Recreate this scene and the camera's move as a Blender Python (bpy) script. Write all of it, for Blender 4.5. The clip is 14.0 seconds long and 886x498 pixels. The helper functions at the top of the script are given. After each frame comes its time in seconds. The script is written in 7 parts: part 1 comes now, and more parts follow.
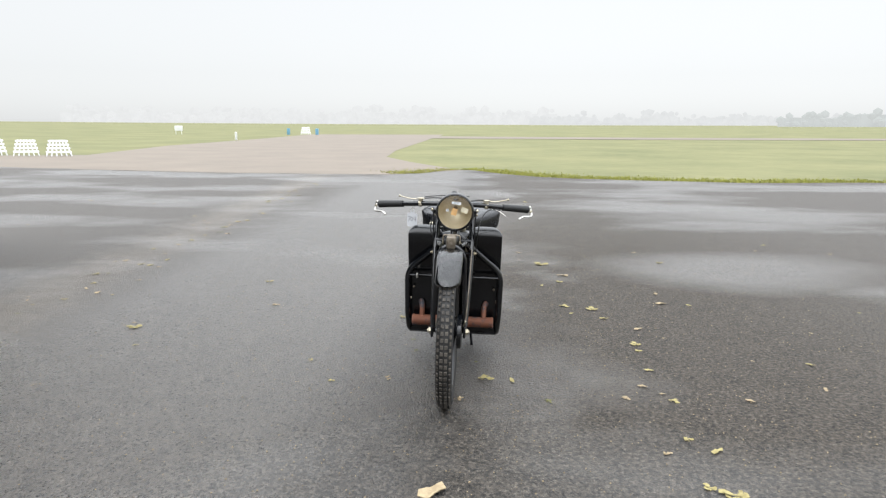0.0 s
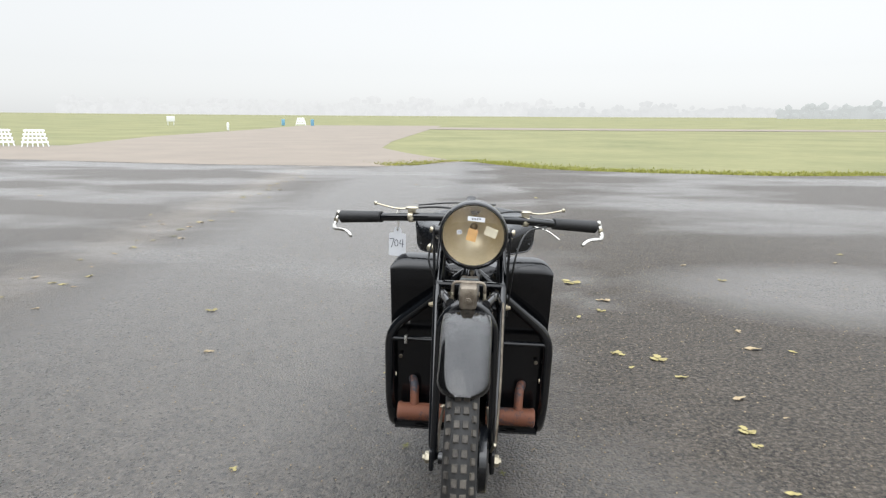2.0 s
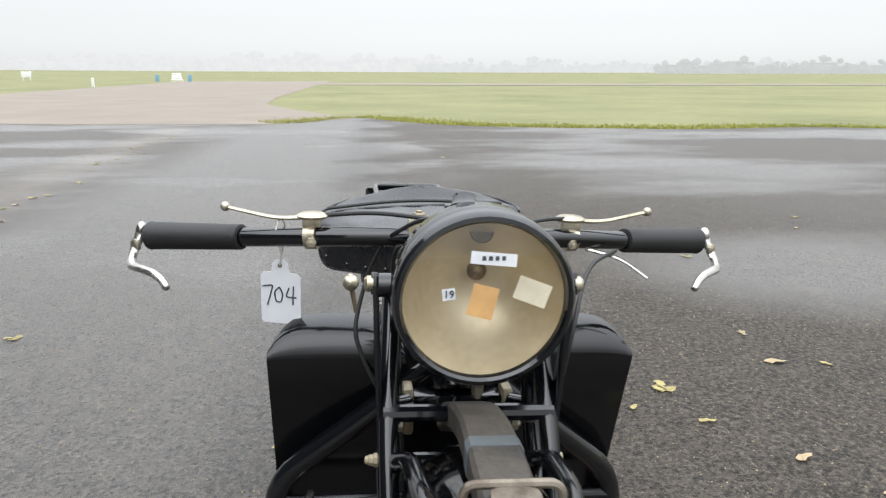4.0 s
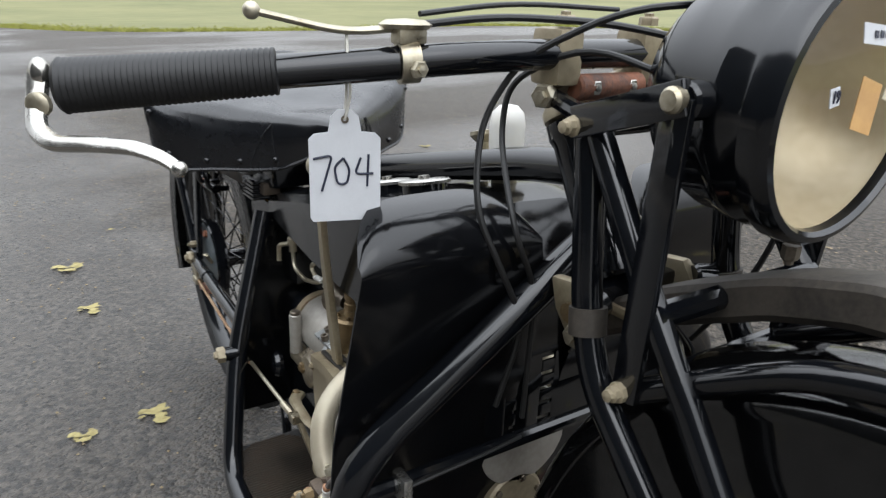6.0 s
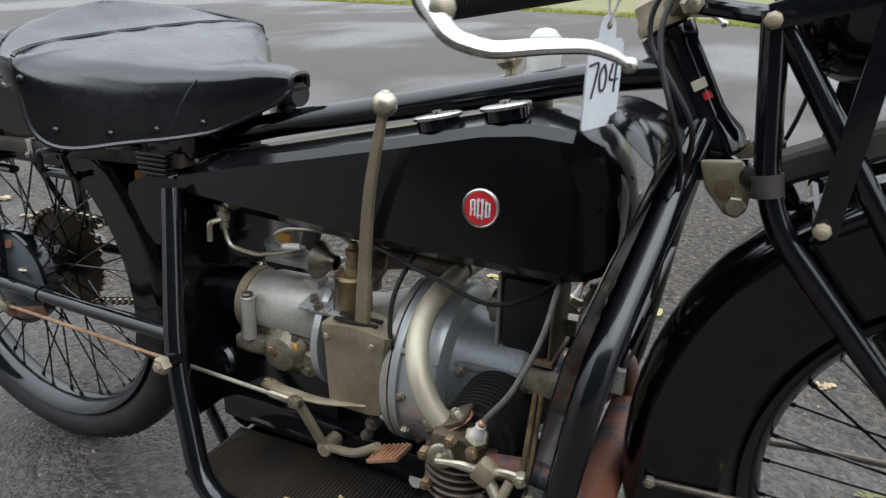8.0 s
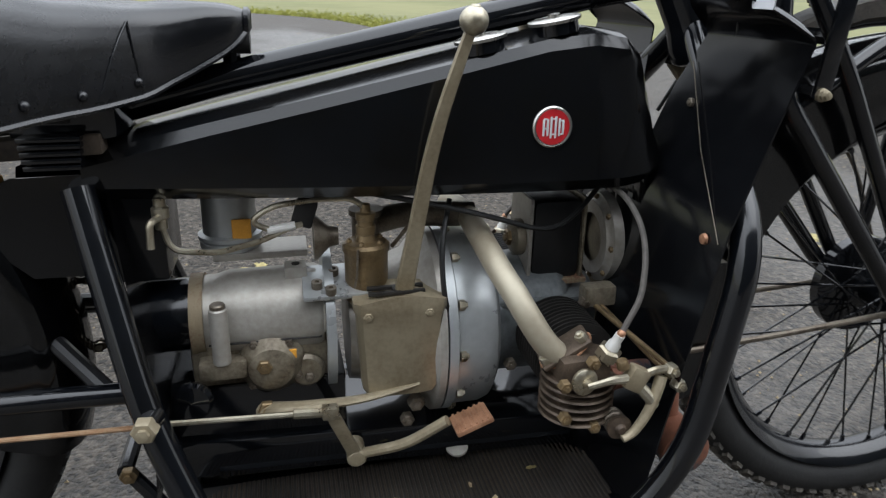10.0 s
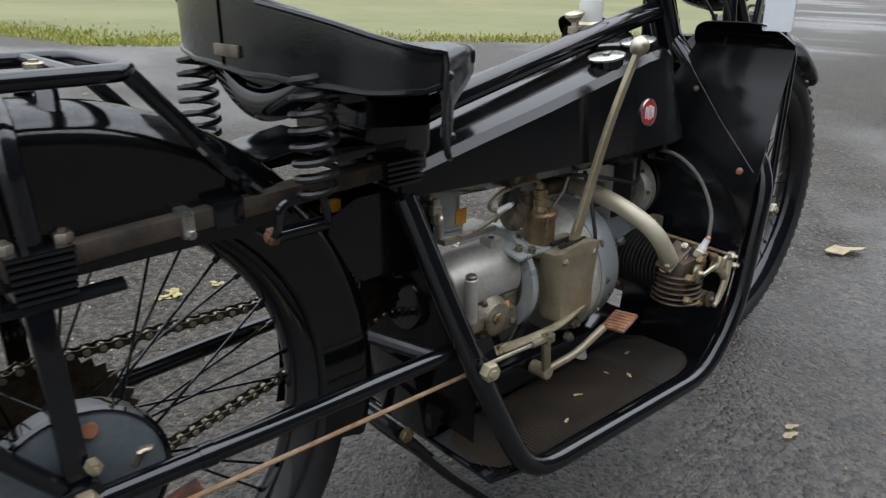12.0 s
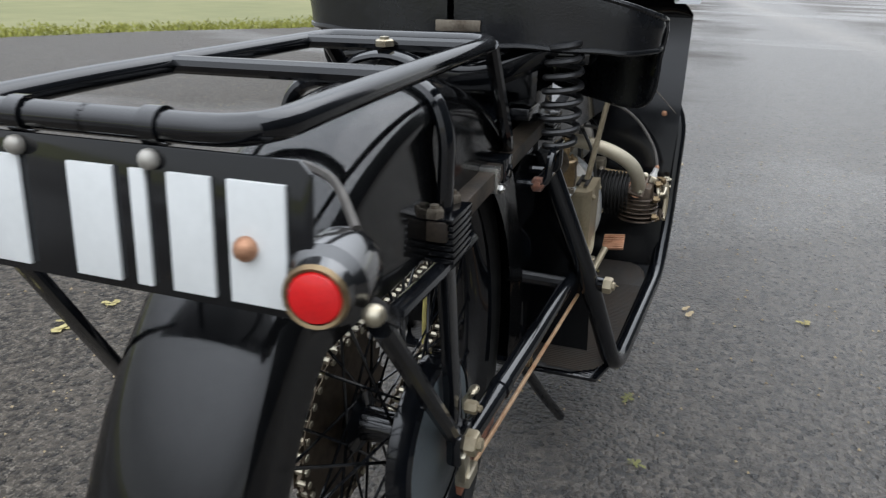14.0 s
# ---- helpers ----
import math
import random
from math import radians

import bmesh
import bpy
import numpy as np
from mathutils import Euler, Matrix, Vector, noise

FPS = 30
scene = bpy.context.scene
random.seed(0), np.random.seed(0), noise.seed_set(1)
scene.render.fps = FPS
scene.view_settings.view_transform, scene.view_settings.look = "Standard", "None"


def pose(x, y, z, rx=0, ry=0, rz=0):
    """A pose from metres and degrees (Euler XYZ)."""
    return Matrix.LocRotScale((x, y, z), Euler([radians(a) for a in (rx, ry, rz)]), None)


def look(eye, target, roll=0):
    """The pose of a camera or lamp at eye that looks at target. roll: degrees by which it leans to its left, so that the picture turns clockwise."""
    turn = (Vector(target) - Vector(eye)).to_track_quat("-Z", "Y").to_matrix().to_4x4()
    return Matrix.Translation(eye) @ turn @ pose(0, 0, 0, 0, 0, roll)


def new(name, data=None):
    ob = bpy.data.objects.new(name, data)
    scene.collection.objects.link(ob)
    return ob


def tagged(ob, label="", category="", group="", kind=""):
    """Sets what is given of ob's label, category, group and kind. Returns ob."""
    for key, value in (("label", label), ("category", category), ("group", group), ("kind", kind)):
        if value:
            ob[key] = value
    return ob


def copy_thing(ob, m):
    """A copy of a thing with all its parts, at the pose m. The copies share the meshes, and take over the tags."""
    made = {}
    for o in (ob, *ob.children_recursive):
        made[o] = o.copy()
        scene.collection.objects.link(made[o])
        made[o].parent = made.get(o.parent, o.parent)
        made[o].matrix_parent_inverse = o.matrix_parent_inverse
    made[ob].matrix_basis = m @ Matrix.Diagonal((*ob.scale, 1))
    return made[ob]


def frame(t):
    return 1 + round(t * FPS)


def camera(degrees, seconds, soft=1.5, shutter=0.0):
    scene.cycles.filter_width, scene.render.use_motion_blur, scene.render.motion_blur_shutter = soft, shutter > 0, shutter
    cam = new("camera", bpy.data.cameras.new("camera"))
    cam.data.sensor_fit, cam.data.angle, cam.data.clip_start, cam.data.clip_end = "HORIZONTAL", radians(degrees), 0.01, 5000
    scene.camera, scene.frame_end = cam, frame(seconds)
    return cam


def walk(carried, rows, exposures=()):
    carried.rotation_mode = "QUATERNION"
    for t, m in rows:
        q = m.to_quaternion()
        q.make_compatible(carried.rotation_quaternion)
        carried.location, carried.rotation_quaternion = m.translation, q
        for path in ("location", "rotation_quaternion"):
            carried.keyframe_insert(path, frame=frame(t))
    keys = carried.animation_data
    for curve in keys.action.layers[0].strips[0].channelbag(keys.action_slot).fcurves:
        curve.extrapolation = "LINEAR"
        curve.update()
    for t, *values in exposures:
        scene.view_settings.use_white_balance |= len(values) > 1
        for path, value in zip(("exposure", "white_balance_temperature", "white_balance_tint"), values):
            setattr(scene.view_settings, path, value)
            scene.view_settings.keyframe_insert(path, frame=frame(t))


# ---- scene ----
# ---- camera and walk ----
cam = camera(64.27, 14.0, soft=1.25, shutter=0.3)
PATH = [
    (0, (0.1690, -2.9528, 1.1863), (0.0463, -0.9847, 0.8522), 0.26),
    (0.5, (0.1371, -2.6584, 1.1842), (0.0206, -0.6911, 0.8432), 0.30),
    (1, (0.1083, -2.2727, 1.1506), (-0.0080, -0.3052, 0.8107), 0.29),
    (1.5, (0.0752, -1.9120, 1.1367), (-0.0410, 0.0546, 0.7918), 0.25),
    (2, (0.0525, -1.5266, 1.0972), (-0.0631, 0.4380, 0.7408), 0.33),
    (2.5, (0.0467, -1.1817, 1.0840), (-0.0593, 0.7768, 0.6928), 0.16),
    (2.7, (0.0465, -1.0591, 1.0859), (-0.0488, 0.8980, 0.6854), 0.19),
    (4.8, (-0.2138, -0.2070, 0.9507), (0.2426, 1.6559, 0.3839), 0.33),
    (5, (-0.2520, -0.1752, 0.9346), (0.2756, 1.6593, 0.3376), 0.46),
    (5.5, (-0.3353, -0.1044, 0.9088), (0.4079, 1.6318, 0.2504), 0.54),
    (6, (-0.4059, -0.0333, 0.8865), (0.6195, 1.5346, 0.1864), 0.66),
    (6.5, (-0.4709, 0.0345, 0.8661), (0.7693, 1.4270, 0.1429), 0.75),
    (7, (-0.5472, 0.1041, 0.8478), (0.8885, 1.2823, 0.1059), 0.91),
    (7.5, (-0.6418, 0.1990, 0.8472), (0.9248, 1.1889, 0.0949), 0.95),
    (8, (-0.7310, 0.3066, 0.8374), (0.9513, 1.0816, 0.0830), 1.13),
    (8.2, (-0.7366, 0.3590, 0.8194), (0.9817, 1.0443, 0.0591), 0.96),
    (10.3, (-0.7516, 0.9100, 0.7399), (1.0158, 0.3229, 0.0110), 1.43),
    (10.5, (-0.7343, 0.9678, 0.7361), (0.9979, 0.2793, 0.0114), 1.25),
    (11, (-0.7022, 1.1392, 0.7433), (0.9071, 0.1993, 0.0174), 1.32),
    (11.5, (-0.6898, 1.3315, 0.7769), (0.7902, 0.2042, 0.0430), 1.56),
    (12, (-0.6674, 1.5159, 0.7928), (0.7037, 0.2576, 0.0602), 1.38),
    (12.5, (-0.5961, 1.6254, 0.7749), (0.6635, 0.2612, 0.0316), 1.57),
    (13, (-0.4926, 1.7529, 0.7634), (0.5859, 0.2395, 0.0242), 1.62),
    (13.5, (-0.3832, 1.8784, 0.7720), (0.4938, 0.2408, 0.0308), 1.58),
    (14, (-0.2558, 1.9527, 0.7747), (0.3764, 0.2067, 0.0317), 1.82),
]
walk(cam, [(t, look(e, g, r)) for t, e, g, r in PATH], [(0, -0.05, 6500, 10), (2.7, -0.05, 6500, 10), (5, -0.06, 6450, 10), (6.5, -0.22, 6350, 10), (8, -0.21, 6250, 10), (11, -0.35, 6300, 10), (13, -0.44, 6220, 10), (14, -0.38, 6260, 10)])

# ---- world and light: foggy, overcast day ----
world = bpy.data.worlds.new("overcast")
scene.world = world
world.use_nodes = True
wn, wl = world.node_tree.nodes, world.node_tree.links
wn.clear()
sky = wn.new("ShaderNodeTexSky")
sky.sky_type, sky.sun_disc = "NISHITA", False
sky.sun_elevation, sky.sun_rotation = radians(48), radians(200)
hsv = wn.new("ShaderNodeHueSaturation")
hsv.inputs["Saturation"].default_value = 0.12
bg_sky = wn.new("ShaderNodeBackground")
bg_sky.inputs["Strength"].default_value = 0.05
cloud = wn.new("ShaderNodeBackground")
geo = wn.new("ShaderNodeTexCoord")
sep = wn.new("ShaderNodeSeparateXYZ")
ramp = wn.new("ShaderNodeValToRGB")
ramp.color_ramp.elements[0].position, ramp.color_ramp.elements[0].color = 0.0, (0.73, 0.75, 0.755, 1)
ramp.color_ramp.elements[1].position, ramp.color_ramp.elements[1].color = 0.85, (4.25, 4.45, 4.70, 1)
middle = ramp.color_ramp.elements.new(0.17)
middle.color = (0.80, 0.83, 0.85, 1)
upper = ramp.color_ramp.elements.new(0.45)
upper.color = (2.36, 2.46, 2.60, 1)
cnoise = wn.new("ShaderNodeTexNoise")
cnoise.inputs["Scale"].default_value, cnoise.inputs["Detail"].default_value = 1.6, 3
cmix = wn.new("ShaderNodeMixRGB")
cmix.blend_type, cmix.inputs[0].default_value = "MULTIPLY", 0.10
cloud.inputs["Strength"].default_value = 0.90
addw = wn.new("ShaderNodeAddShader")
outw = wn.new("ShaderNodeOutputWorld")
wl.new(sky.outputs[0], hsv.inputs["Color"])
wl.new(hsv.outputs[0], bg_sky.inputs[0])
wl.new(geo.outputs["Generated"], sep.inputs[0])
wl.new(geo.outputs["Generated"], cnoise.inputs["Vector"])
wl.new(sep.outputs[2], ramp.inputs[0])
wl.new(ramp.outputs[0], cmix.inputs[1])
wl.new(cnoise.outputs["Fac"], cmix.inputs[2])
wl.new(cmix.outputs[0], cloud.inputs[0])
wl.new(bg_sky.outputs[0], addw.inputs[0])
wl.new(cloud.outputs[0], addw.inputs[1])
wl.new(addw.outputs[0], outw.inputs[0])
sun = new("sun", bpy.data.lights.new("sun", "SUN"))
sun.data.energy, sun.data.angle, sun.data.color = 0.6, radians(50), (1.0, 0.985, 0.97)
sun.matrix_world = look((-3, -6, 9), (0, 0.5, 0))


# ---- materials ----
def material(name, base, rough=0.5, metal=0.0, coat=0.0, dark=None, scale=30.0, amount=0.5, bump=0.0, bump_scale=None, spec=0.5,
             rough_var=0.0, island=False):
    """A surface with two scales of colour variation, a varying gloss and fine relief."""
    m = bpy.data.materials.new(name)
    m.use_nodes = True
    n, l = m.node_tree.nodes, m.node_tree.links
    b = n["Principled BSDF"]
    b.inputs["Roughness"].default_value, b.inputs["Metallic"].default_value = rough, metal
    b.inputs["Coat Weight"].default_value, b.inputs["Coat Roughness"].default_value = coat, 0.08
    b.inputs["Specular IOR Level"].default_value = spec
    tc = n.new("ShaderNodeTexCoord")
    dark = dark or tuple(c * 0.6 for c in base)
    big, fine = n.new("ShaderNodeTexNoise"), n.new("ShaderNodeTexNoise")
    big.inputs["Scale"].default_value, big.inputs["Detail"].default_value = scale, 6
    fine.inputs["Scale"].default_value, fine.inputs["Detail"].default_value = scale * 9, 4
    add = n.new("ShaderNodeMath")
    add.operation = "MULTIPLY_ADD"
    add.inputs[1].default_value = 0.45
    l.new(tc.outputs["Object"], big.inputs["Vector"])
    l.new(tc.outputs["Object"], fine.inputs["Vector"])
    sub = n.new("ShaderNodeMath")
    sub.operation = "SUBTRACT"
    sub.inputs[1].default_value = 0.5
    l.new(fine.outputs["Fac"], sub.inputs[0])
    l.new(sub.outputs[0], add.inputs[0])
    l.new(big.outputs["Fac"], add.inputs[2])
    r = n.new("ShaderNodeValToRGB")
    r.color_ramp.elements[0].position, r.color_ramp.elements[1].position = 0.5 - amount / 2, 0.5 + amount / 4
    r.color_ramp.elements[0].color, r.color_ramp.elements[1].color = (*dark, 1), (*base, 1)
    l.new(add.outputs[0], r.inputs[0])
    l.new(r.outputs[0], b.inputs["Base Color"])
    if rough_var:
        mr = n.new("ShaderNodeMapRange")
        mr.inputs["From Min"].default_value, mr.inputs["From Max"].default_value = 0.3, 0.7
        mr.inputs["To Min"].default_value, mr.inputs["To Max"].default_value = max(0.02, rough - rough_var), min(1, rough + rough_var)
        l.new(add.outputs[0], mr.inputs["Value"])
        l.new(mr.outputs[0], b.inputs["Roughness"])
    if bump:
        bp = n.new("ShaderNodeBump")
        bp.inputs["Strength"].default_value, bp.inputs["Distance"].default_value = bump, 0.002
        if bump_scale:
            bn = n.new("ShaderNodeTexNoise")
            bn.inputs["Scale"].default_value, bn.inputs["Detail"].default_value = bump_scale, 5
            l.new(tc.outputs["Object"], bn.inputs["Vector"])
            l.new(bn.outputs["Fac"], bp.inputs["Height"])
        else:
            l.new(fine.outputs["Fac"], bp.inputs["Height"])
        l.new(bp.outputs[0], b.inputs["Normal"])
    return m


ENAMEL = material("black_enamel", (0.0040, 0.0048, 0.0064), 0.10, dark=(0.0030, 0.0032, 0.0038), scale=14, rough_var=0.06, bump=0.012, bump_scale=30, spec=0.65)
SHIELD = material("black_sheet_enamel", (0.0042, 0.0046, 0.0056), 0.15, dark=(0.0030, 0.0031, 0.0036), scale=9, rough_var=0.06, bump=0.03, bump_scale=5, spec=0.45)
TANKM = material("black_tank_enamel", (0.0042, 0.0046, 0.0054), 0.13, dark=(0.0048, 0.0042, 0.0034), scale=10, rough_var=0.07, bump=0.012, bump_scale=30, spec=0.42)
GUARD = material("dusty_polished_enamel", (0.006, 0.0063, 0.007), 0.10, coat=1.0, dark=(0.0035, 0.0035, 0.004), scale=11, rough_var=0.05, bump=0.01, bump_scale=20, spec=0.8)
REARGUARD = material("black_guard_enamel", (0.006, 0.0063, 0.007), 0.10, coat=0.45, dark=(0.0035, 0.0035, 0.004), scale=11, rough_var=0.05, bump=0.01, bump_scale=20, spec=0.8)
LEATHER = material("black_leather", (0.0056, 0.0063, 0.0080), 0.24, dark=(0.0038, 0.0040, 0.0048), scale=12, rough_var=0.09, bump=0.10, bump_scale=420, spec=0.65)
RUBBER = material("tyre_rubber", (0.016, 0.0155, 0.015), 0.68, dark=(0.007, 0.007, 0.007), scale=20, bump=0.2, bump_scale=160)
TREAD = material("muddy_tread_rubber", (0.092, 0.081, 0.067), 0.75, dark=(0.018, 0.016, 0.014), scale=26, bump=0.35, bump_scale=120)
GRIP = material("grip_rubber", (0.010, 0.010, 0.0105), 0.55, scale=40, bump=0.1, bump_scale=200)
NICKEL = material("dull_nickel", (0.50, 0.46, 0.36), 0.38, metal=0.85, dark=(0.30, 0.25, 0.17), scale=28, rough_var=0.12, bump=0.08)
KHAKI = material("brushed_bronze_paint", (0.33, 0.28, 0.19), 0.40, metal=0.35, dark=(0.20, 0.16, 0.10), scale=22, rough_var=0.10, bump=0.06)
CHROME = material("bright_nickel_plate", (0.52, 0.51, 0.48), 0.27, metal=0.95, dark=(0.42, 0.40, 0.36), scale=30, rough_var=0.08)
ALU = material("cast_aluminium", (0.42, 0.40, 0.36), 0.42, metal=0.40, dark=(0.21, 0.185, 0.15), scale=15, amount=0.7, rough_var=0.12, bump=0.25, bump_scale=130)
STAINED = material("oil_stained_casting", (0.26, 0.225, 0.165), 0.45, metal=0.45, dark=(0.07, 0.052, 0.034), scale=30, rough_var=0.14, bump=0.3, bump_scale=140)
SATIN = material("satin_black_paint", (0.012, 0.012, 0.013), 0.38, dark=(0.007, 0.007, 0.007), scale=30, rough_var=0.08)
PIPEM = material("dull_nickel_pipe", (0.47, 0.425, 0.325), 0.47, metal=0.42, dark=(0.35, 0.29, 0.20), scale=16, amount=0.8, rough_var=0.10)
PALE_ALU = material("machined_aluminium", (0.46, 0.48, 0.48), 0.36, metal=0.50, dark=(0.30, 0.305, 0.30), scale=12, amount=0.8, rough_var=0.1)
BRASS = material("tarnished_brass", (0.27, 0.195, 0.105), 0.42, metal=0.65, dark=(0.11, 0.075, 0.04), scale=40, rough_var=0.12)
RUST = material("rusty_iron", (0.22, 0.085, 0.045), 0.75, dark=(0.085, 0.05, 0.04), scale=34, amount=0.35, bump=0.4, bump_scale=180)
SCORCHED = material("scorched_rusty_pipe", (0.20, 0.078, 0.045), 0.62, metal=0.15, dark=(0.040, 0.045, 0.055), scale=16, amount=0.22, bump=0.3, bump_scale=140)
RUSTGREEN = material("scorched_pipe", (0.24, 0.19, 0.12), 0.65, metal=0.2, dark=(0.15, 0.06, 0.035), scale=36, amount=0.3, bump=0.3)
COPPER = material("coppery_pedal", (0.50, 0.27, 0.16), 0.45, metal=0.5, dark=(0.28, 0.13, 0.07), scale=60)
CORD = material("rusty_rod", (0.40, 0.27, 0.16), 0.6, metal=0.2, dark=(0.26, 0.12, 0.05), scale=50)
STEEL = material("oily_steel", (0.22, 0.19, 0.15), 0.45, metal=0.7, dark=(0.08, 0.06, 0.045), scale=50, rough_var=0.15)
CHAINM = material("oily_chain", (0.10, 0.075, 0.05), 0.4, metal=0.7, dark=(0.03, 0.022, 0.015), scale=80)
LEATHER_OLD = material("worn_leather_gaiter", (0.056, 0.047, 0.037), 0.62, dark=(0.014, 0.012, 0.010), scale=24, bump=0.3, bump_scale=120)
SPRINGST = material("dusty_leaf_steel", (0.052, 0.038, 0.026), 0.62, metal=0.1, dark=(0.010, 0.008, 0.006), scale=26, bump=0.2)
CASEGREY = material("blue_grey_casting", (0.20, 0.215, 0.22), 0.42, metal=0.4, dark=(0.09, 0.095, 0.095), scale=22, bump=0.12, bump_scale=160, rough_var=0.12)
DRUMG = material("grey_brake_plate", (0.12, 0.14, 0.15), 0.45, metal=0.3, dark=(0.07, 0.08, 0.085), scale=18, rough_var=0.1)
IRON = material("black_cylinder_iron", (0.022, 0.020, 0.018), 0.55, metal=0.3, dark=(0.010, 0.009, 0.008), scale=50, bump=0.2)
HEADIRON = material("browned_head_iron", (0.105, 0.076, 0.053), 0.5, metal=0.4, dark=(0.034, 0.024, 0.017), scale=50, bump=0.2)
CREAM = material("tarnished_reflector", (0.63, 0.545, 0.38), 0.36, metal=0.4, dark=(0.46, 0.37, 0.22), scale=14, amount=0.7)
PAPER = material("white_card", (0.60, 0.61, 0.63), 0.8, dark=(0.56, 0.57, 0.59), scale=60)
OLDPAPER = material("yellowed_paper", (0.58, 0.53, 0.40), 0.85, dark=(0.48, 0.43, 0.31), scale=60)
ORANGEPAPER = material("amber_paper", (0.58, 0.34, 0.13), 0.8, dark=(0.48, 0.27, 0.10), scale=60)
INK = material("dark_blue_ink", (0.02, 0.025, 0.05), 0.6, scale=60)
STRING = material("cotton_string", (0.62, 0.60, 0.54), 0.9, dark=(0.48, 0.46, 0.40), scale=200)
WHITEP = material("white_paint", (0.70, 0.71, 0.70), 0.45, dark=(0.60, 0.61, 0.60), scale=20, amount=0.8)
REDP = material("red_enamel", (0.50, 0.02, 0.025), 0.3, coat=0.4, dark=(0.38, 0.015, 0.02), scale=60)
REDGLASS = material("red_lens", (0.70, 0.01, 0.012), 0.22, coat=0.6, dark=(0.55, 0.008, 0.01), scale=60)
ORANGE = material("orange_tape", (0.75, 0.36, 0.04), 0.6, dark=(0.6, 0.27, 0.03), scale=60)
PORCELAIN = material("plug_porcelain", (0.58, 0.57, 0.54), 0.3, scale=60, dark=(0.6, 0.58, 0.52))
RIBMAT = material("ribbed_footboard_rubber", (0.034, 0.023, 0.014), 0.6, dark=(0.018, 0.015, 0.012), scale=16, rough_var=0.15)
CABLE = material("black_cable", (0.012, 0.012, 0.012), 0.5, scale=80)
GREYCABLE = material("grey_braided_cable", (0.10, 0.09, 0.08), 0.7, scale=120)
PLASTICY = material("yellow_hose", (0.45, 0.38, 0.12), 0.6, scale=60)
LEAFM = material("yellow_dead_leaf", (0.34, 0.29, 0.12), 0.8, dark=(0.20, 0.16, 0.06), scale=5)
LEAFB = material("pale_brown_leaf", (0.38, 0.30, 0.18), 0.8, dark=(0.22, 0.16, 0.09), scale=5)
LEAFG = material("greenish_moss", (0.17, 0.17, 0.06), 0.9, dark=(0.11, 0.10, 0.035), scale=60)
BLUEP = material("blue_paint", (0.16, 0.36, 0.50), 0.5, scale=10)


def glass_material():
    m = bpy.data.materials.new("lamp_glass")
    m.use_nodes = True
    n, l = m.node_tree.nodes, m.node_tree.links
    n.clear()
    o, mix, tr, gl = (n.new("ShaderNode" + k) for k in ("OutputMaterial", "MixShader", "BsdfTransparent", "BsdfGlossy"))
    mix.inputs[0].default_value = 0.06
    gl.inputs["Roughness"].default_value = 0.02
    l.new(tr.outputs[0], mix.inputs[1])
    l.new(gl.outputs[0], mix.inputs[2])
    l.new(mix.outputs[0], o.inputs[0])
    return m


GLASS = glass_material()


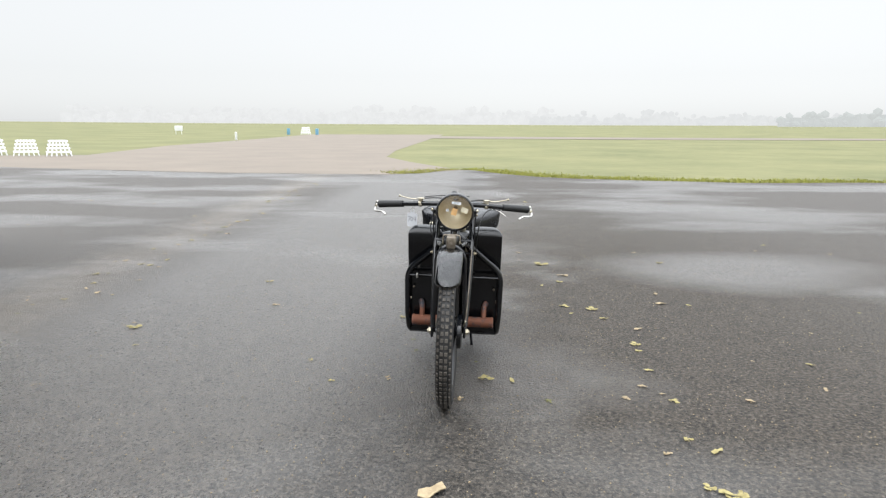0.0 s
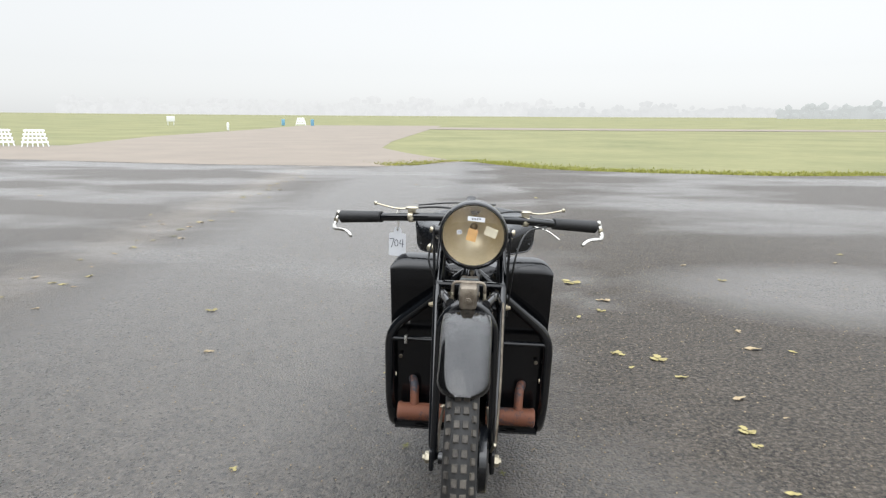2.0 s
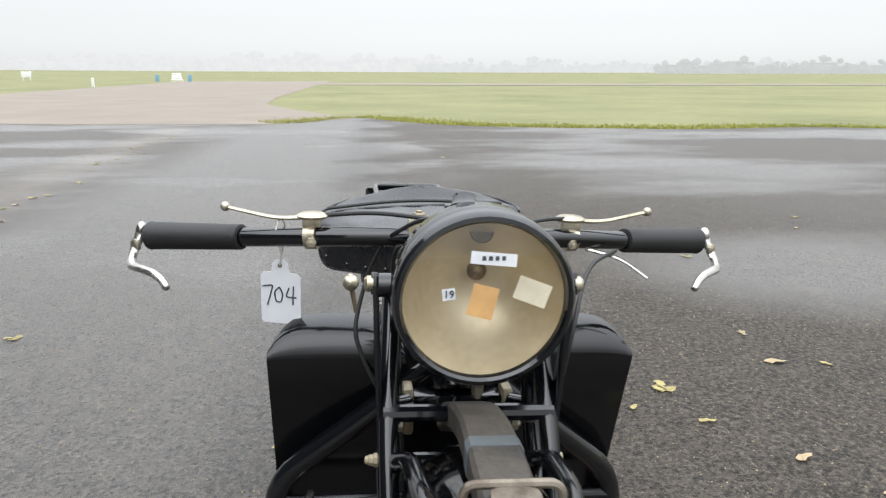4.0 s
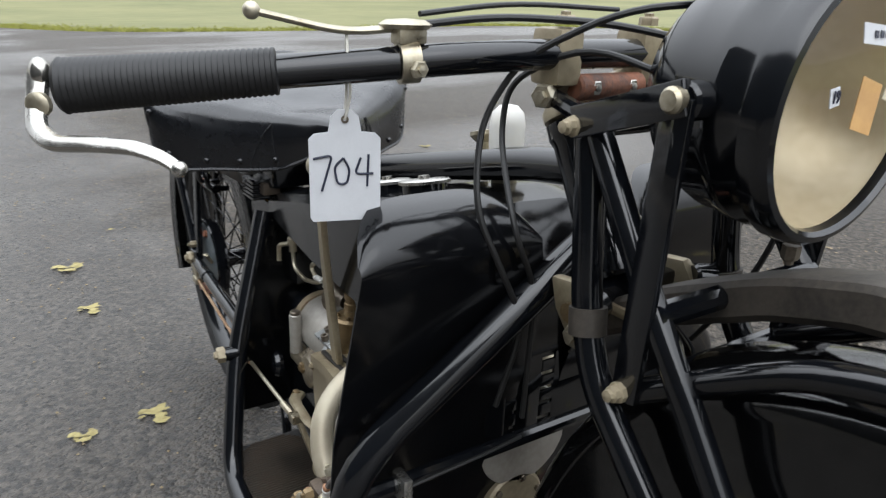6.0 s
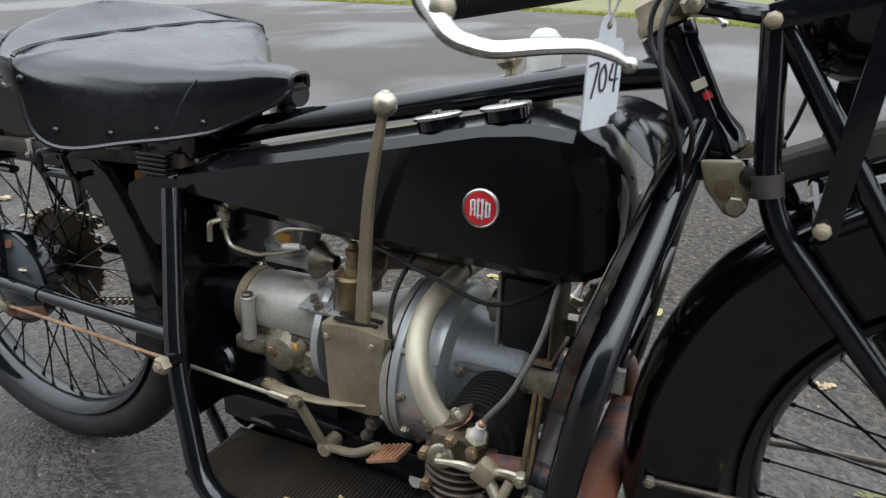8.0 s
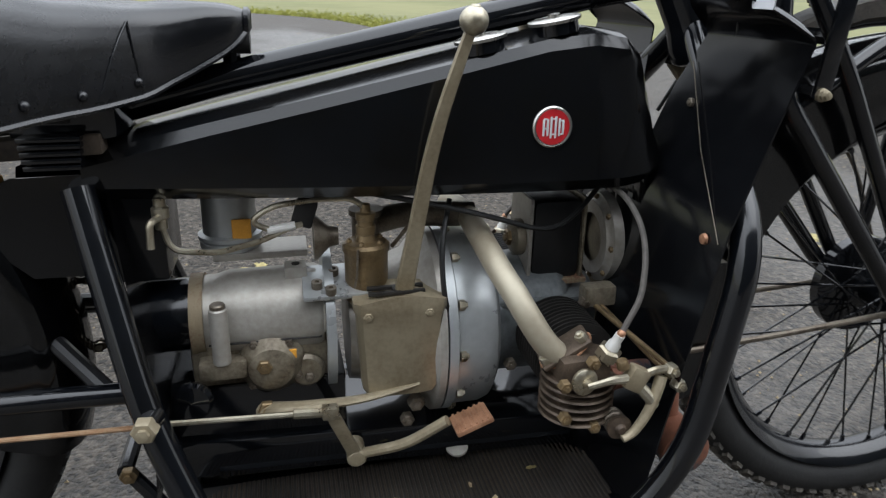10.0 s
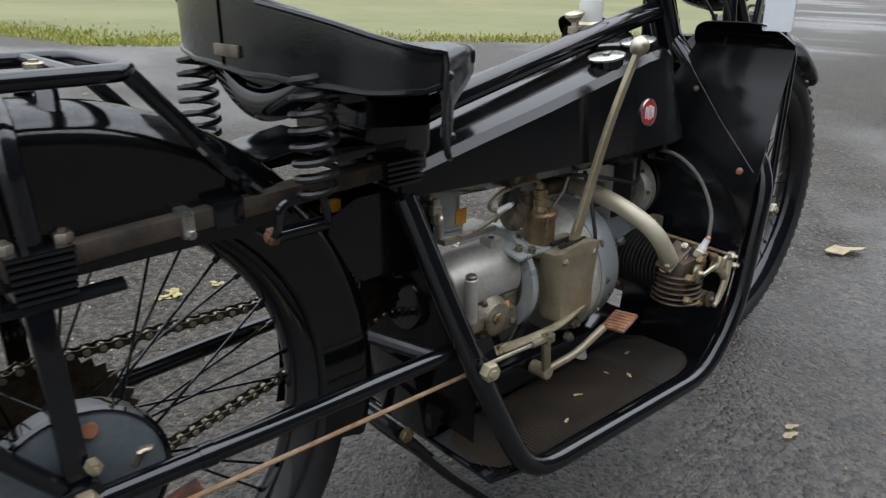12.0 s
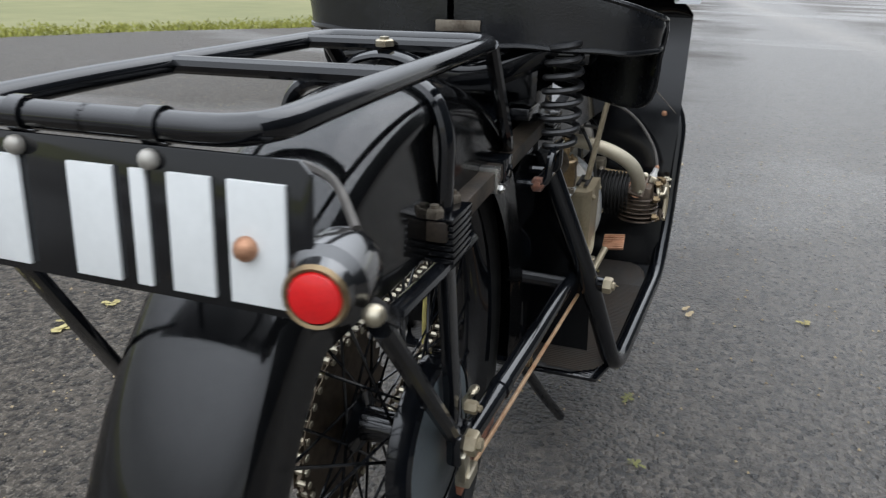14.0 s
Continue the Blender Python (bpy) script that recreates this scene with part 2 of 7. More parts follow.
def asphalt_material():
    """Damp old asphalt: stones of 4 to 10 mm, wet smooth streaks, and a drier coarse stretch beside the motorcycle."""
    m = bpy.data.materials.new("wet_asphalt")
    m.use_nodes = True
    n, l = m.node_tree.nodes, m.node_tree.links
    b = n["Principled BSDF"]
    tc = n.new("ShaderNodeTexCoord")

    def tex(kind, scale, detail=None, vec=None):
        t = n.new(kind)
        t.inputs["Scale"].default_value = scale
        if detail is not None:
            t.inputs["Detail"].default_value = detail
        l.new(vec or tc.outputs["Object"], t.inputs["Vector"])
        return t

    def mapr(src, a, c, lo, hi):
        q = n.new("ShaderNodeMapRange")
        for k, v in zip(("From Min", "From Max", "To Min", "To Max"), (a, c, lo, hi)):
            q.inputs[k].default_value = v
        l.new(src, q.inputs["Value"])
        return q.outputs[0]

    def math2(op, a, c):
        q = n.new("ShaderNodeMath")
        q.operation = op
        for k, v in enumerate((a, c)):
            if isinstance(v, (int, float)):
                q.inputs[k].default_value = v
            else:
                l.new(v, q.inputs[k])
        return q.outputs[0]

    # stretched wet streaks
    mp = n.new("ShaderNodeMapping")
    mp.inputs["Scale"].default_value = (0.22, 0.42, 1)
    mp.inputs["Rotation"].default_value = (0, 0, radians(-14))
    l.new(tc.outputs["Object"], mp.inputs["Vector"])
    streak = tex("ShaderNodeTexNoise", 1.0, 5, mp.outputs[0])
    patch = tex("ShaderNodeTexNoise", 0.55, 6)
    stone = tex("ShaderNodeTexVoronoi", 105.0)
    grit = tex("ShaderNodeTexNoise", 210.0, 4)
    mid = tex("ShaderNodeTexNoise", 7.0, 6)
    sepx = n.new("ShaderNodeSeparateXYZ")
    l.new(tc.outputs["Object"], sepx.inputs[0])
    wob = math2("ADD", sepx.outputs[0], mapr(patch.outputs["Fac"], 0.3, 0.7, -0.9, 0.9))
    coarse = mapr(wob, 0.15, 0.75, 0.0, 1.0)
    near = mapr(sepx.outputs[1], 3.0, 8.0, 1.0, 0.45)
    coarse = math2("MULTIPLY", coarse, near)
    coarse = math2("MULTIPLY", coarse, mapr(sepx.outputs[0], 1.7, 3.6, 1.0, 0.40))
    wet = mapr(math2("ADD", streak.outputs["Fac"], math2("MULTIPLY", coarse, -0.10)), 0.46, 0.60, 0.0, 1.0)
    # the finer, damper lane beside the coarse stretch, up to the littered track
    damp = math2("MULTIPLY", mapr(wob, 0.25, -0.45, 0.0, 0.62), mapr(sepx.outputs[0], -3.0, -2.2, 0.0, 1.0))
    wet = math2("MAXIMUM", wet, damp)
    # two shallow puddled hollows
    for px, py, ax, ay in ((2.45, 3.25, 1.15, 0.85), (4.0, 7.3, 1.7, 0.9)):
        ex = math2("MULTIPLY", math2("SUBTRACT", sepx.outputs[0], px), 1 / ax)
        ey = math2("MULTIPLY", math2("SUBTRACT", sepx.outputs[1], py), 1 / ay)
        d = math2("ADD", math2("ADD", math2("MULTIPLY", ex, ex), math2("MULTIPLY", ey, ey)), mapr(patch.outputs["Fac"], 0.3, 0.7, -0.5, 0.5))
        hollow = mapr(d, 0.0, 1.5, 0.75, 0.0)
        wet = math2("MAXIMUM", wet, hollow)
        coarse = math2("MULTIPLY", coarse, math2("SUBTRACT", 1.0, hollow))
    # colour
    lump = tex("ShaderNodeTexNoise", 52.0, 3)
    r = n.new("ShaderNodeValToRGB")
    r.color_ramp.elements[0].position, r.color_ramp.elements[0].color = 0.12, (0.0085, 0.0070, 0.0056, 1)
    r.color_ramp.elements[1].position, r.color_ramp.elements[1].color = 0.95, (0.115, 0.098, 0.079, 1)
    tone = math2("ADD", mapr(stone.outputs["Color"], 0.0, 1.0, -0.12, 0.66), math2("MULTIPLY", mid.outputs["Fac"], 0.30))
    tone = math2("ADD", tone, math2("MULTIPLY", mapr(lump.outputs["Fac"], 0.3, 0.7, -0.5, 0.5), 0.26))
    tone = math2("ADD", tone, math2("MULTIPLY", grit.outputs["Fac"], 0.20))
    tone = math2("ADD", tone, math2("MULTIPLY", coarse, -0.09))
    # shade under and beside the motorcycle, painted as a darker lane about half a metre wide
    shade_lane = math2("MULTIPLY", mapr(math2("ABSOLUTE", math2("ADD", math2("ADD", sepx.outputs[0], 0.22), mapr(mid.outputs["Fac"], 0.3, 0.7, -0.10, 0.10)), 0.0), 0.12, 0.50, 1.0, 0.0), mapr(patch.outputs["Fac"], 0.3, 0.7, 0.7, 1.0))
    tone = math2("SUBTRACT", tone, math2("MULTIPLY", shade_lane, 0.13))
    tone = math2("SUBTRACT", tone, math2("MULTIPLY", wet, 0.13))
    track = math2("ADD", math2("ADD", sepx.outputs[0], math2("MULTIPLY", sepx.outputs[1], 0.09)), 2.84)
    track = math2("ABSOLUTE", math2("ADD", track, mapr(mid.outputs["Fac"], 0.3, 0.7, -0.20, 0.20)), 0.0)
    track = math2("MULTIPLY", mapr(track, 0.06, 0.50, 1.0, 0.0), mapr(patch.outputs["Fac"], 0.30, 0.55, 0.35, 1.0))
    tone = math2("ADD", tone, math2("MULTIPLY", track, 0.38))
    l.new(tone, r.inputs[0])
    # pale stones where the binder has worn away
    chips = n.new("ShaderNodeMixRGB")
    chips.inputs[2].default_value = (0.21, 0.185, 0.150, 1)
    l.new(r.outputs[0], chips.inputs[1])
    pale = math2("MULTIPLY", mapr(math2("ADD", math2("MULTIPLY", grit.outputs["Fac"], 0.6), math2("MULTIPLY", lump.outputs["Fac"], 0.4)), 0.53, 0.64, 0.0, 1.0), math2("ADD", math2("ADD", math2("MULTIPLY", coarse, 0.62), 0.12), math2("MULTIPLY", track, 1.0)))
    l.new(pale, chips.inputs[0])
    l.new(chips.outputs[0], b.inputs["Base Color"])
    rough = math2("ADD", math2("SUBTRACT", 0.56, math2("MULTIPLY", wet, 0.34)), math2("MULTIPLY", coarse, 0.16))
    rough = math2("ADD", rough, mapr(stone.outputs["Color"], 0.0, 1.0, -0.13, 0.13))
    l.new(rough, b.inputs["Roughness"])
    # the painted shade also takes away wet sheen there
    l.new(math2("ADD", math2("SUBTRACT", 0.5, math2("MULTIPLY", coarse, 0.26)), math2("MULTIPLY", math2("MULTIPLY", wet, math2("SUBTRACT", 1.0, shade_lane)), 0.46)), b.inputs["Specular IOR Level"])
    bp = n.new("ShaderNodeBump")
    bp.inputs["Distance"].default_value = 0.009
    l.new(math2("SUBTRACT", 0.95, math2("MULTIPLY", wet, 0.42)), bp.inputs["Strength"])
    l.new(math2("ADD", math2("ADD", math2("MULTIPLY", stone.outputs["Distance"], -1.0), grit.outputs["Fac"]), math2("MULTIPLY", lump.outputs["Fac"], 0.35)), bp.inputs["Height"])
    l.new(bp.outputs[0], b.inputs["Normal"])
    return m


ASPHALT = asphalt_material()
GRAVEL = material("reddish_gravel_taxiway", (0.185, 0.152, 0.118), 0.8, dark=(0.14, 0.115, 0.09), scale=0.5, amount=0.8, bump=0.2, bump_scale=30)
GRASS = material("mown_grass", (0.195, 0.190, 0.098), 0.9, dark=(0.130, 0.138, 0.070), scale=0.22, amount=0.55, bump=0.5, bump_scale=14, spec=0.1)
BLADES = material("grass_blades", (0.26, 0.26, 0.06), 0.8, dark=(0.18, 0.19, 0.045), scale=3, spec=0.2)


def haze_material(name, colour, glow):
    """Distant woods: the lit fog before them is painted in as their emission colour."""
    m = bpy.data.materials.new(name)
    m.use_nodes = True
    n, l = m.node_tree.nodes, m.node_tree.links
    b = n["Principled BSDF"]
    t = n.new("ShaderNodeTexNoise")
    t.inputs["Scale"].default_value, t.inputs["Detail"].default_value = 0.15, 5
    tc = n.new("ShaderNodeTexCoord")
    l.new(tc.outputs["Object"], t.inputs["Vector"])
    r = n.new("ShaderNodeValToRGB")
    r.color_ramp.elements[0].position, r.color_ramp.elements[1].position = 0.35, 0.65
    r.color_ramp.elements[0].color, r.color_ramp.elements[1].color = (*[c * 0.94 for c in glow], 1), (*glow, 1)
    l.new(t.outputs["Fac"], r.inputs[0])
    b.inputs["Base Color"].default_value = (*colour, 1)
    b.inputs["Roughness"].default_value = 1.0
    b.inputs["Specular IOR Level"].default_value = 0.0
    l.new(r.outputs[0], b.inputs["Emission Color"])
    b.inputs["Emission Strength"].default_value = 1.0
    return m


# ---- mesh tools ----
def V(*a):
    return Vector(a)


def basis(axis):
    """Two unit vectors square to an axis."""
    a = Vector(axis).normalized()
    u = a.cross(Vector((0, 0, 1)))
    if u.length < 1e-3:
        u = Vector((1, 0, 0))
    u.normalize()
    return a, u, a.cross(u)


def fillet(points, radius, n=5):
    """Rounds the corners of an open polyline."""
    p = [Vector(q) for q in points]
    if radius <= 0:
        return p
    out = [p[0]]
    for a, b, c in zip(p, p[1:], p[2:]):
        d1, d2 = (a - b), (c - b)
        k = min(radius, d1.length * 0.48, d2.length * 0.48)
        s, e = b + d1.normalized() * k, b + d2.normalized() * k
        for i in range(n + 1):
            t = i / n
            out.append(s * (1 - t) ** 2 + b * 2 * t * (1 - t) + e * t * t)
    out.append(p[-1])
    return out


def tube(points, r, n=10, bend=0.0, bm=None, flat=1.0, closed=False):
    """A round bar along points; r is one radius or one for each end; flat squeezes it."""
    bm = bm or bmesh.new()
    p = fillet(points, bend)
    m = len(p)
    r0, r1 = (r, r) if isinstance(r, (int, float)) else r
    rings = []
    tan = (p[1] - p[0]).normalized()
    _, u, w = basis(tan)
    for i, q in enumerate(p):
        if closed:
            t = (p[(i + 1) % m] - p[i - 1]).normalized()
        else:
            t = (p[min(i + 1, m - 1)] - p[max(i - 1, 0)]).normalized()
        rot = tan.rotation_difference(t)
        u, w, tan = rot @ u, rot @ w, t
        rr = r0 + (r1 - r0) * i / (m - 1)
        rings.append([bm.verts.new(q + rr * (math.cos(2 * math.pi * k / n) * u + flat * math.sin(2 * math.pi * k / n) * w)) for k in range(n)])
    pairs = list(zip(rings, rings[1:])) + ([(rings[-1], rings[0])] if closed else [])
    for a, b in pairs:
        for k in range(n):
            bm.faces.new((a[k], a[(k + 1) % n], b[(k + 1) % n], b[k]))
    if not closed:
        bm.faces.new(rings[0][::-1])
        bm.faces.new(rings[-1])
    return bm


def lathe(profile, centre, axis, n=24, bm=None, closed=False, arc=(0, 360)):
    """Turns a profile of (radius, height along the axis) round an axis."""
    bm = bm or bmesh.new()
    a, u, w = basis(axis)
    c = Vector(centre)
    full = abs(arc[1] - arc[0]) >= 360
    steps = n if full else n + 1
    rings = []
    for k in range(steps):
        t = radians(arc[0] + (arc[1] - arc[0]) * k / n)
        d = math.cos(t) * u + math.sin(t) * w
        rings.append([bm.verts.new(c + a * h + d * max(r, 1e-5)) for r, h in profile])
    m = len(profile)
    for k in range(n):
        p, q = rings[k], rings[(k + 1) % steps]
        for i in range(m if closed else m - 1):
            j = (i + 1) % m
            bm.faces.new((p[i], q[i], q[j], p[j]))
    return bm


def soften_rows(points, n):
    out = []
    for i in range(len(points) - 1):
        p0, p1, p2, p3 = (Vector(points[max(0, min(len(points) - 1, i + k))]) for k in (-1, 0, 1, 2))
        for j in range(n):
            t = j / n
            out.append(tuple(0.5 * (2 * p1 + (p2 - p0) * t + (2 * p0 - 5 * p1 + 4 * p2 - p3) * t * t + (3 * p1 - p0 - 3 * p2 + p3) * t ** 3)))
    return out + [points[-1]]


def rod(p0, p1, r, n=12, bm=None, chamfer=0.0):
    """A straight round bar with chamfered ends."""
    p0, p1 = Vector(p0), Vector(p1)
    h = (p1 - p0).length
    c = chamfer or min(r * 0.18, h * 0.2)
    return lathe([(0, 0), (r - c, 0), (r, c), (r, h - c), (r - c, h), (0, h)], p0, p1 - p0, n, bm)


def ball(c, r, n=14, bm=None, squash=(1, 1, 1)):
    bm = bm or bmesh.new()
    bmesh.ops.create_uvsphere(bm, u_segments=n, v_segments=max(6, n // 2 + 1), radius=1,
                              matrix=Matrix.Translation(c) @ Matrix.Diagonal((r * squash[0], r * squash[1], r * squash[2], 1)))
    return bm


def nut(c, axis, r, h, bm=None):
    """A chamfered hexagon nut with its stud."""
    bm = bm or bmesh.new()
    a, _, _ = basis(axis)
    lathe([(0, 0), (r, 0), (r, h * 0.8), (r * 0.86, h), (r * 0.5, h), (r * 0.5, h * 1.35), (0, h * 1.45)], c, a, 6, bm)
    return bm


def block(c, size, bevel=0.003, rot=None, bm=None, taper=1.0):
    """A bevelled block; taper narrows its foot."""
    b2 = bmesh.new()
    bmesh.ops.create_cube(b2, size=1)
    for v in b2.verts:
        k = taper if v.co.z < 0 else 1.0
        v.co = Vector((v.co.x * size[0] * k, v.co.y * size[1] * k, v.co.z * size[2]))
    if bevel:
        bmesh.ops.bevel(b2, geom=b2.edges[:], offset=bevel, segments=2, affect="EDGES", profile=0.6)
    m = Matrix.Translation(c) @ (rot.to_4x4() if rot else Matrix())
    bmesh.ops.transform(b2, matrix=m, verts=b2.verts)
    if bm is None:
        return b2
    return join(bm, b2)


def join(bm, other):
    me = bpy.data.meshes.new("tmp")
    other.to_mesh(me)
    bm.from_mesh(me)
    bpy.data.meshes.remove(me)
    other.free()
    return bm


def sheet(points, thick, bevel=0.0, bm=None):
    """A flat plate from its outline; thick is the vector through it."""
    b2 = bmesh.new()
    f = b2.faces.new([b2.verts.new(p) for p in points])
    r = bmesh.ops.extrude_face_region(b2, geom=[f])
    bmesh.ops.translate(b2, vec=thick, verts=[g for g in r["geom"] if isinstance(g, bmesh.types.BMVert)])
    bmesh.ops.recalc_face_normals(b2, faces=b2.faces)
    if bevel:
        bmesh.ops.bevel(b2, geom=b2.edges[:], offset=bevel, segments=2, affect="EDGES", profile=0.6)
    return join(bm, b2) if bm else b2


def bar(p0, p1, width, thick, side, bm=None, bevel=0.0015):
    """A flat bar from p0 to p1; side is the direction of its width."""
    p0, p1 = Vector(p0), Vector(p1)
    d = (p1 - p0).normalized()
    s = Vector(side)
    s = (s - d * s.dot(d)).normalized()
    up = d.cross(s)
    rot = Matrix((s, d, up)).transposed()
    return block((p0 + p1) / 2, (width, (p1 - p0).length, thick), bevel, rot, bm)


def solid(name, bm, mat, angle=35):
    me = bpy.data.meshes.new(name)
    bmesh.ops.recalc_face_normals(bm, faces=bm.faces)
    for f in bm.faces:
        f.smooth = True
    bm.to_mesh(me)
    bm.free()
    me.set_sharp_from_angle(angle=radians(angle))
    me.materials.append(mat)
    return me


def settle(p):
    """The motorcycle stands a little nose-high on its springs: what the wheels carry is lifted, the more the farther forward."""
    ease = max(0.0, min(1.0, (p.y + 0.03) / 0.18)) * max(0.0, min(1.0, (p.z - 0.33) / 0.2 if p.y < 0.38 else p.z / 0.15))
    return p + ease * V(0, 0.0105 * max(-0.45, min(0.5, p.y - 0.78)), 0.0245 - 0.0145 * p.y)


def part(name, bm, mat, parent, label="", angle=35, sprung=True):
    """One mesh under a thing or under a part of it."""
    top = parent
    while top.parent:
        top = top.parent
    if sprung and top.name == "motorcycle":
        for v in bm.verts:
            v.co = settle(v.co)
    ob = new(name, solid(name, bm, mat, angle))
    ob.parent = parent
    return tagged(ob, label) if label else ob


def thing(name, bm, mat, label, category, group="", kind="", angle=35):
    return tagged(new(name, solid(name, bm, mat, angle)), label, category, group, kind)


def again(ob, parent, m):
    """Another part on the same mesh."""
    o = new(ob.name.split(".")[0], ob.data)
    o.parent = parent
    o.matrix_local = m
    return o


def sides(name, make, mat, parent, label=""):
    """The same part on the right and on the left of the motorcycle."""
    out = []
    for s in (-1, 1):
        out.append(part(name, make(s), mat, parent, label))
    return out


# ---- ground ----
def rise(x, y):
    """The airfield lies flat round the motorcycle and climbs very gently far off."""
    d = math.hypot(x, y)
    return 0.0088 * max(0.0, d - 20) if d < 900 else 0.0088 * 880


def ground_sheet():
    bm = bmesh.new()
    radii = [0, 4, 8, 12, 16, 20, 26, 34, 46, 64, 90, 130, 200, 320, 500, 700, 900, 1500, 3000]
    n = 96
    rings = []
    for r in radii[1:]:
        rings.append([bm.verts.new((r * math.cos(2 * math.pi * k / n), r * math.sin(2 * math.pi * k / n), rise(r, 0) - 0.006)) for k in range(n)])
    c = bm.verts.new((0, 0, -0.006))
    for k in range(n):
        bm.faces.new((c, rings[0][k], rings[0][(k + 1) % n]))
    for a, b in zip(rings, rings[1:]):
        for k in range(n):
            bm.faces.new((a[k], b[k], b[(k + 1) % n], a[(k + 1) % n]))
    return bm


thing("ground", ground_sheet(), GRASS, "pale green mown airfield grass reaching the foggy horizon", "ground", kind="structure")


def paving(outline, step, lift):
    """A paved area, cut into cells so that it follows the ground."""
    xs, ys = [p[0] for p in outline], [p[1] for p in outline]
    bm = bmesh.new()
    bm.faces.new([bm.verts.new((x, y, 0)) for x, y in outline])
    bmesh.ops.triangulate(bm, faces=bm.faces[:])
    for k in range(int((max(xs) - min(xs)) / step)):
        bmesh.ops.bisect_plane(bm, geom=bm.verts[:] + bm.edges[:] + bm.faces[:], plane_co=(min(xs) + step * (k + 1), 0, 0), plane_no=(1, 0, 0))
    for k in range(int((max(ys) - min(ys)) / step)):
        bmesh.ops.bisect_plane(bm, geom=bm.verts[:] + bm.edges[:] + bm.faces[:], plane_co=(0, min(ys) + step * (k + 1), 0), plane_no=(0, 1, 0))
    for v in bm.verts:
        v.co.z = rise(v.co.x, v.co.y) + lift
    bm.normal_update()
    for f in bm.faces:
        if f.normal.z < 0:
            f.normal_flip()
    return bm


EDGE = [(-60, 18.6), (-14.5, 17.6), (-7, 16.1), (-2.4, 15.9), (-0.6, 18.2), (0.6, 16.4), (2, 15.0), (4, 14.3), (6.4, 13.8), (9, 14.2),
        (10.8, 13.6), (12.4, 11.5), (12.9, 7), (12.0, 2.0), (10.4, 0.1), (8.4, -0.5), (7.2, -1.0), (6.6, -2.6), (5.7, -4.8), (4.7, -6.4),
        (4.2, -8.5), (6, -14), (12, -26), (20, -60)]


def soften(points, n=4):
    out = []
    for i in range(len(points) - 1):
        p0, p1, p2, p3 = (Vector((*points[max(0, min(len(points) - 1, i + k))], 0)) for k in (-1, 0, 1, 2))
        for j in range(n):
            t = j / n
            q = 0.5 * (2 * p1 + (p2 - p0) * t + (2 * p0 - 5 * p1 + 4 * p2 - p3) * t * t + (3 * p1 - p0 - 3 * p2 + p3) * t ** 3)
            q += Vector((noise.noise(q * 0.7), noise.noise(q * 0.7 + Vector((9, 3, 0))), 0)) * 0.12
            out.append((q.x, q.y))
    return out + [points[-1]]


verge = soften(EDGE)
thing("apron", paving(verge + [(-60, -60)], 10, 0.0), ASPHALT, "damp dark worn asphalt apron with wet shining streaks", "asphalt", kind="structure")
TAXI = [(-60, 18.6), (-14.5, 17.6), (-7, 16.1), (-2.4, 15.9), (-0.6, 18.2), (-2.6, 22.5), (-4.0, 26.2), (-4.5, 33), (-4.9, 60), (-5.2, 84), (-20.5, 80), (-18.9, 55), (-18.3, 37), (-16.2, 25.2), (-20.5, 23.8), (-60, 23.4)]
thing("taxiway", paving([(x, y - 0.25 if y < 19 else y) for x, y in TAXI], 8, 0.004), GRAVEL, "reddish brown gravel taxiway crossing the grass", "taxiway", kind="structure")


thing("taxiway", paving([(-5.1, 62), (26, 60), (110, 52), (110, 57), (28, 68), (-5.1, 72)], 8, 0.02), GRAVEL, "narrow brown track across the far grass", "taxiway", kind="structure")


def tufts(seed, line, count, spread, height):
    """Short blades standing along the edge of the grass."""
    rnd = random.Random(seed)
    verts, faces = [], []
    seg = list(zip(line, line[1:]))
    lens = [math.dist(a, b) for a, b in seg]
    for _ in range(count):
        a, b = rnd.choices(seg, lens)[0]
        t = rnd.random()
        nx, ny = b[1] - a[1], a[0] - b[0]
        k = math.hypot(nx, ny) or 1
        off = -abs(rnd.gauss(0, spread)) + 0.05
        x, y = a[0] + (b[0] - a[0]) * t + nx / k * off, a[1] + (b[1] - a[1]) * t + ny / k * off
        h, w, ang = height * rnd.uniform(0.4, 1.2), rnd.uniform(0.008, 0.02), rnd.uniform(0, 6.28)
        lx, ly = rnd.gauss(0, 0.4) * h, rnd.gauss(0, 0.4) * h
        z = rise(x, y) - 0.01
        i = len(verts)
        verts += [(x - w * math.cos(ang), y - w * math.sin(ang), z), (x + w * math.cos(ang), y + w * math.sin(ang), z), (x + lx, y + ly, z + h)]
        faces.append((i, i + 1, i + 2))
    me = bpy.data.meshes.new("grass_edge")
    me.from_pydata(verts, [], faces)
    me.materials.append(BLADES)
    return me


front_edge = [p for p in verge if -3 < p[0] < 13.5 and p[1] > -9]
tagged(new("grass_edge", tufts(3, front_edge, 26000, 0.55, 0.055)), "short yellow-green grass blades along the asphalt edge", "grass", kind="stuff")


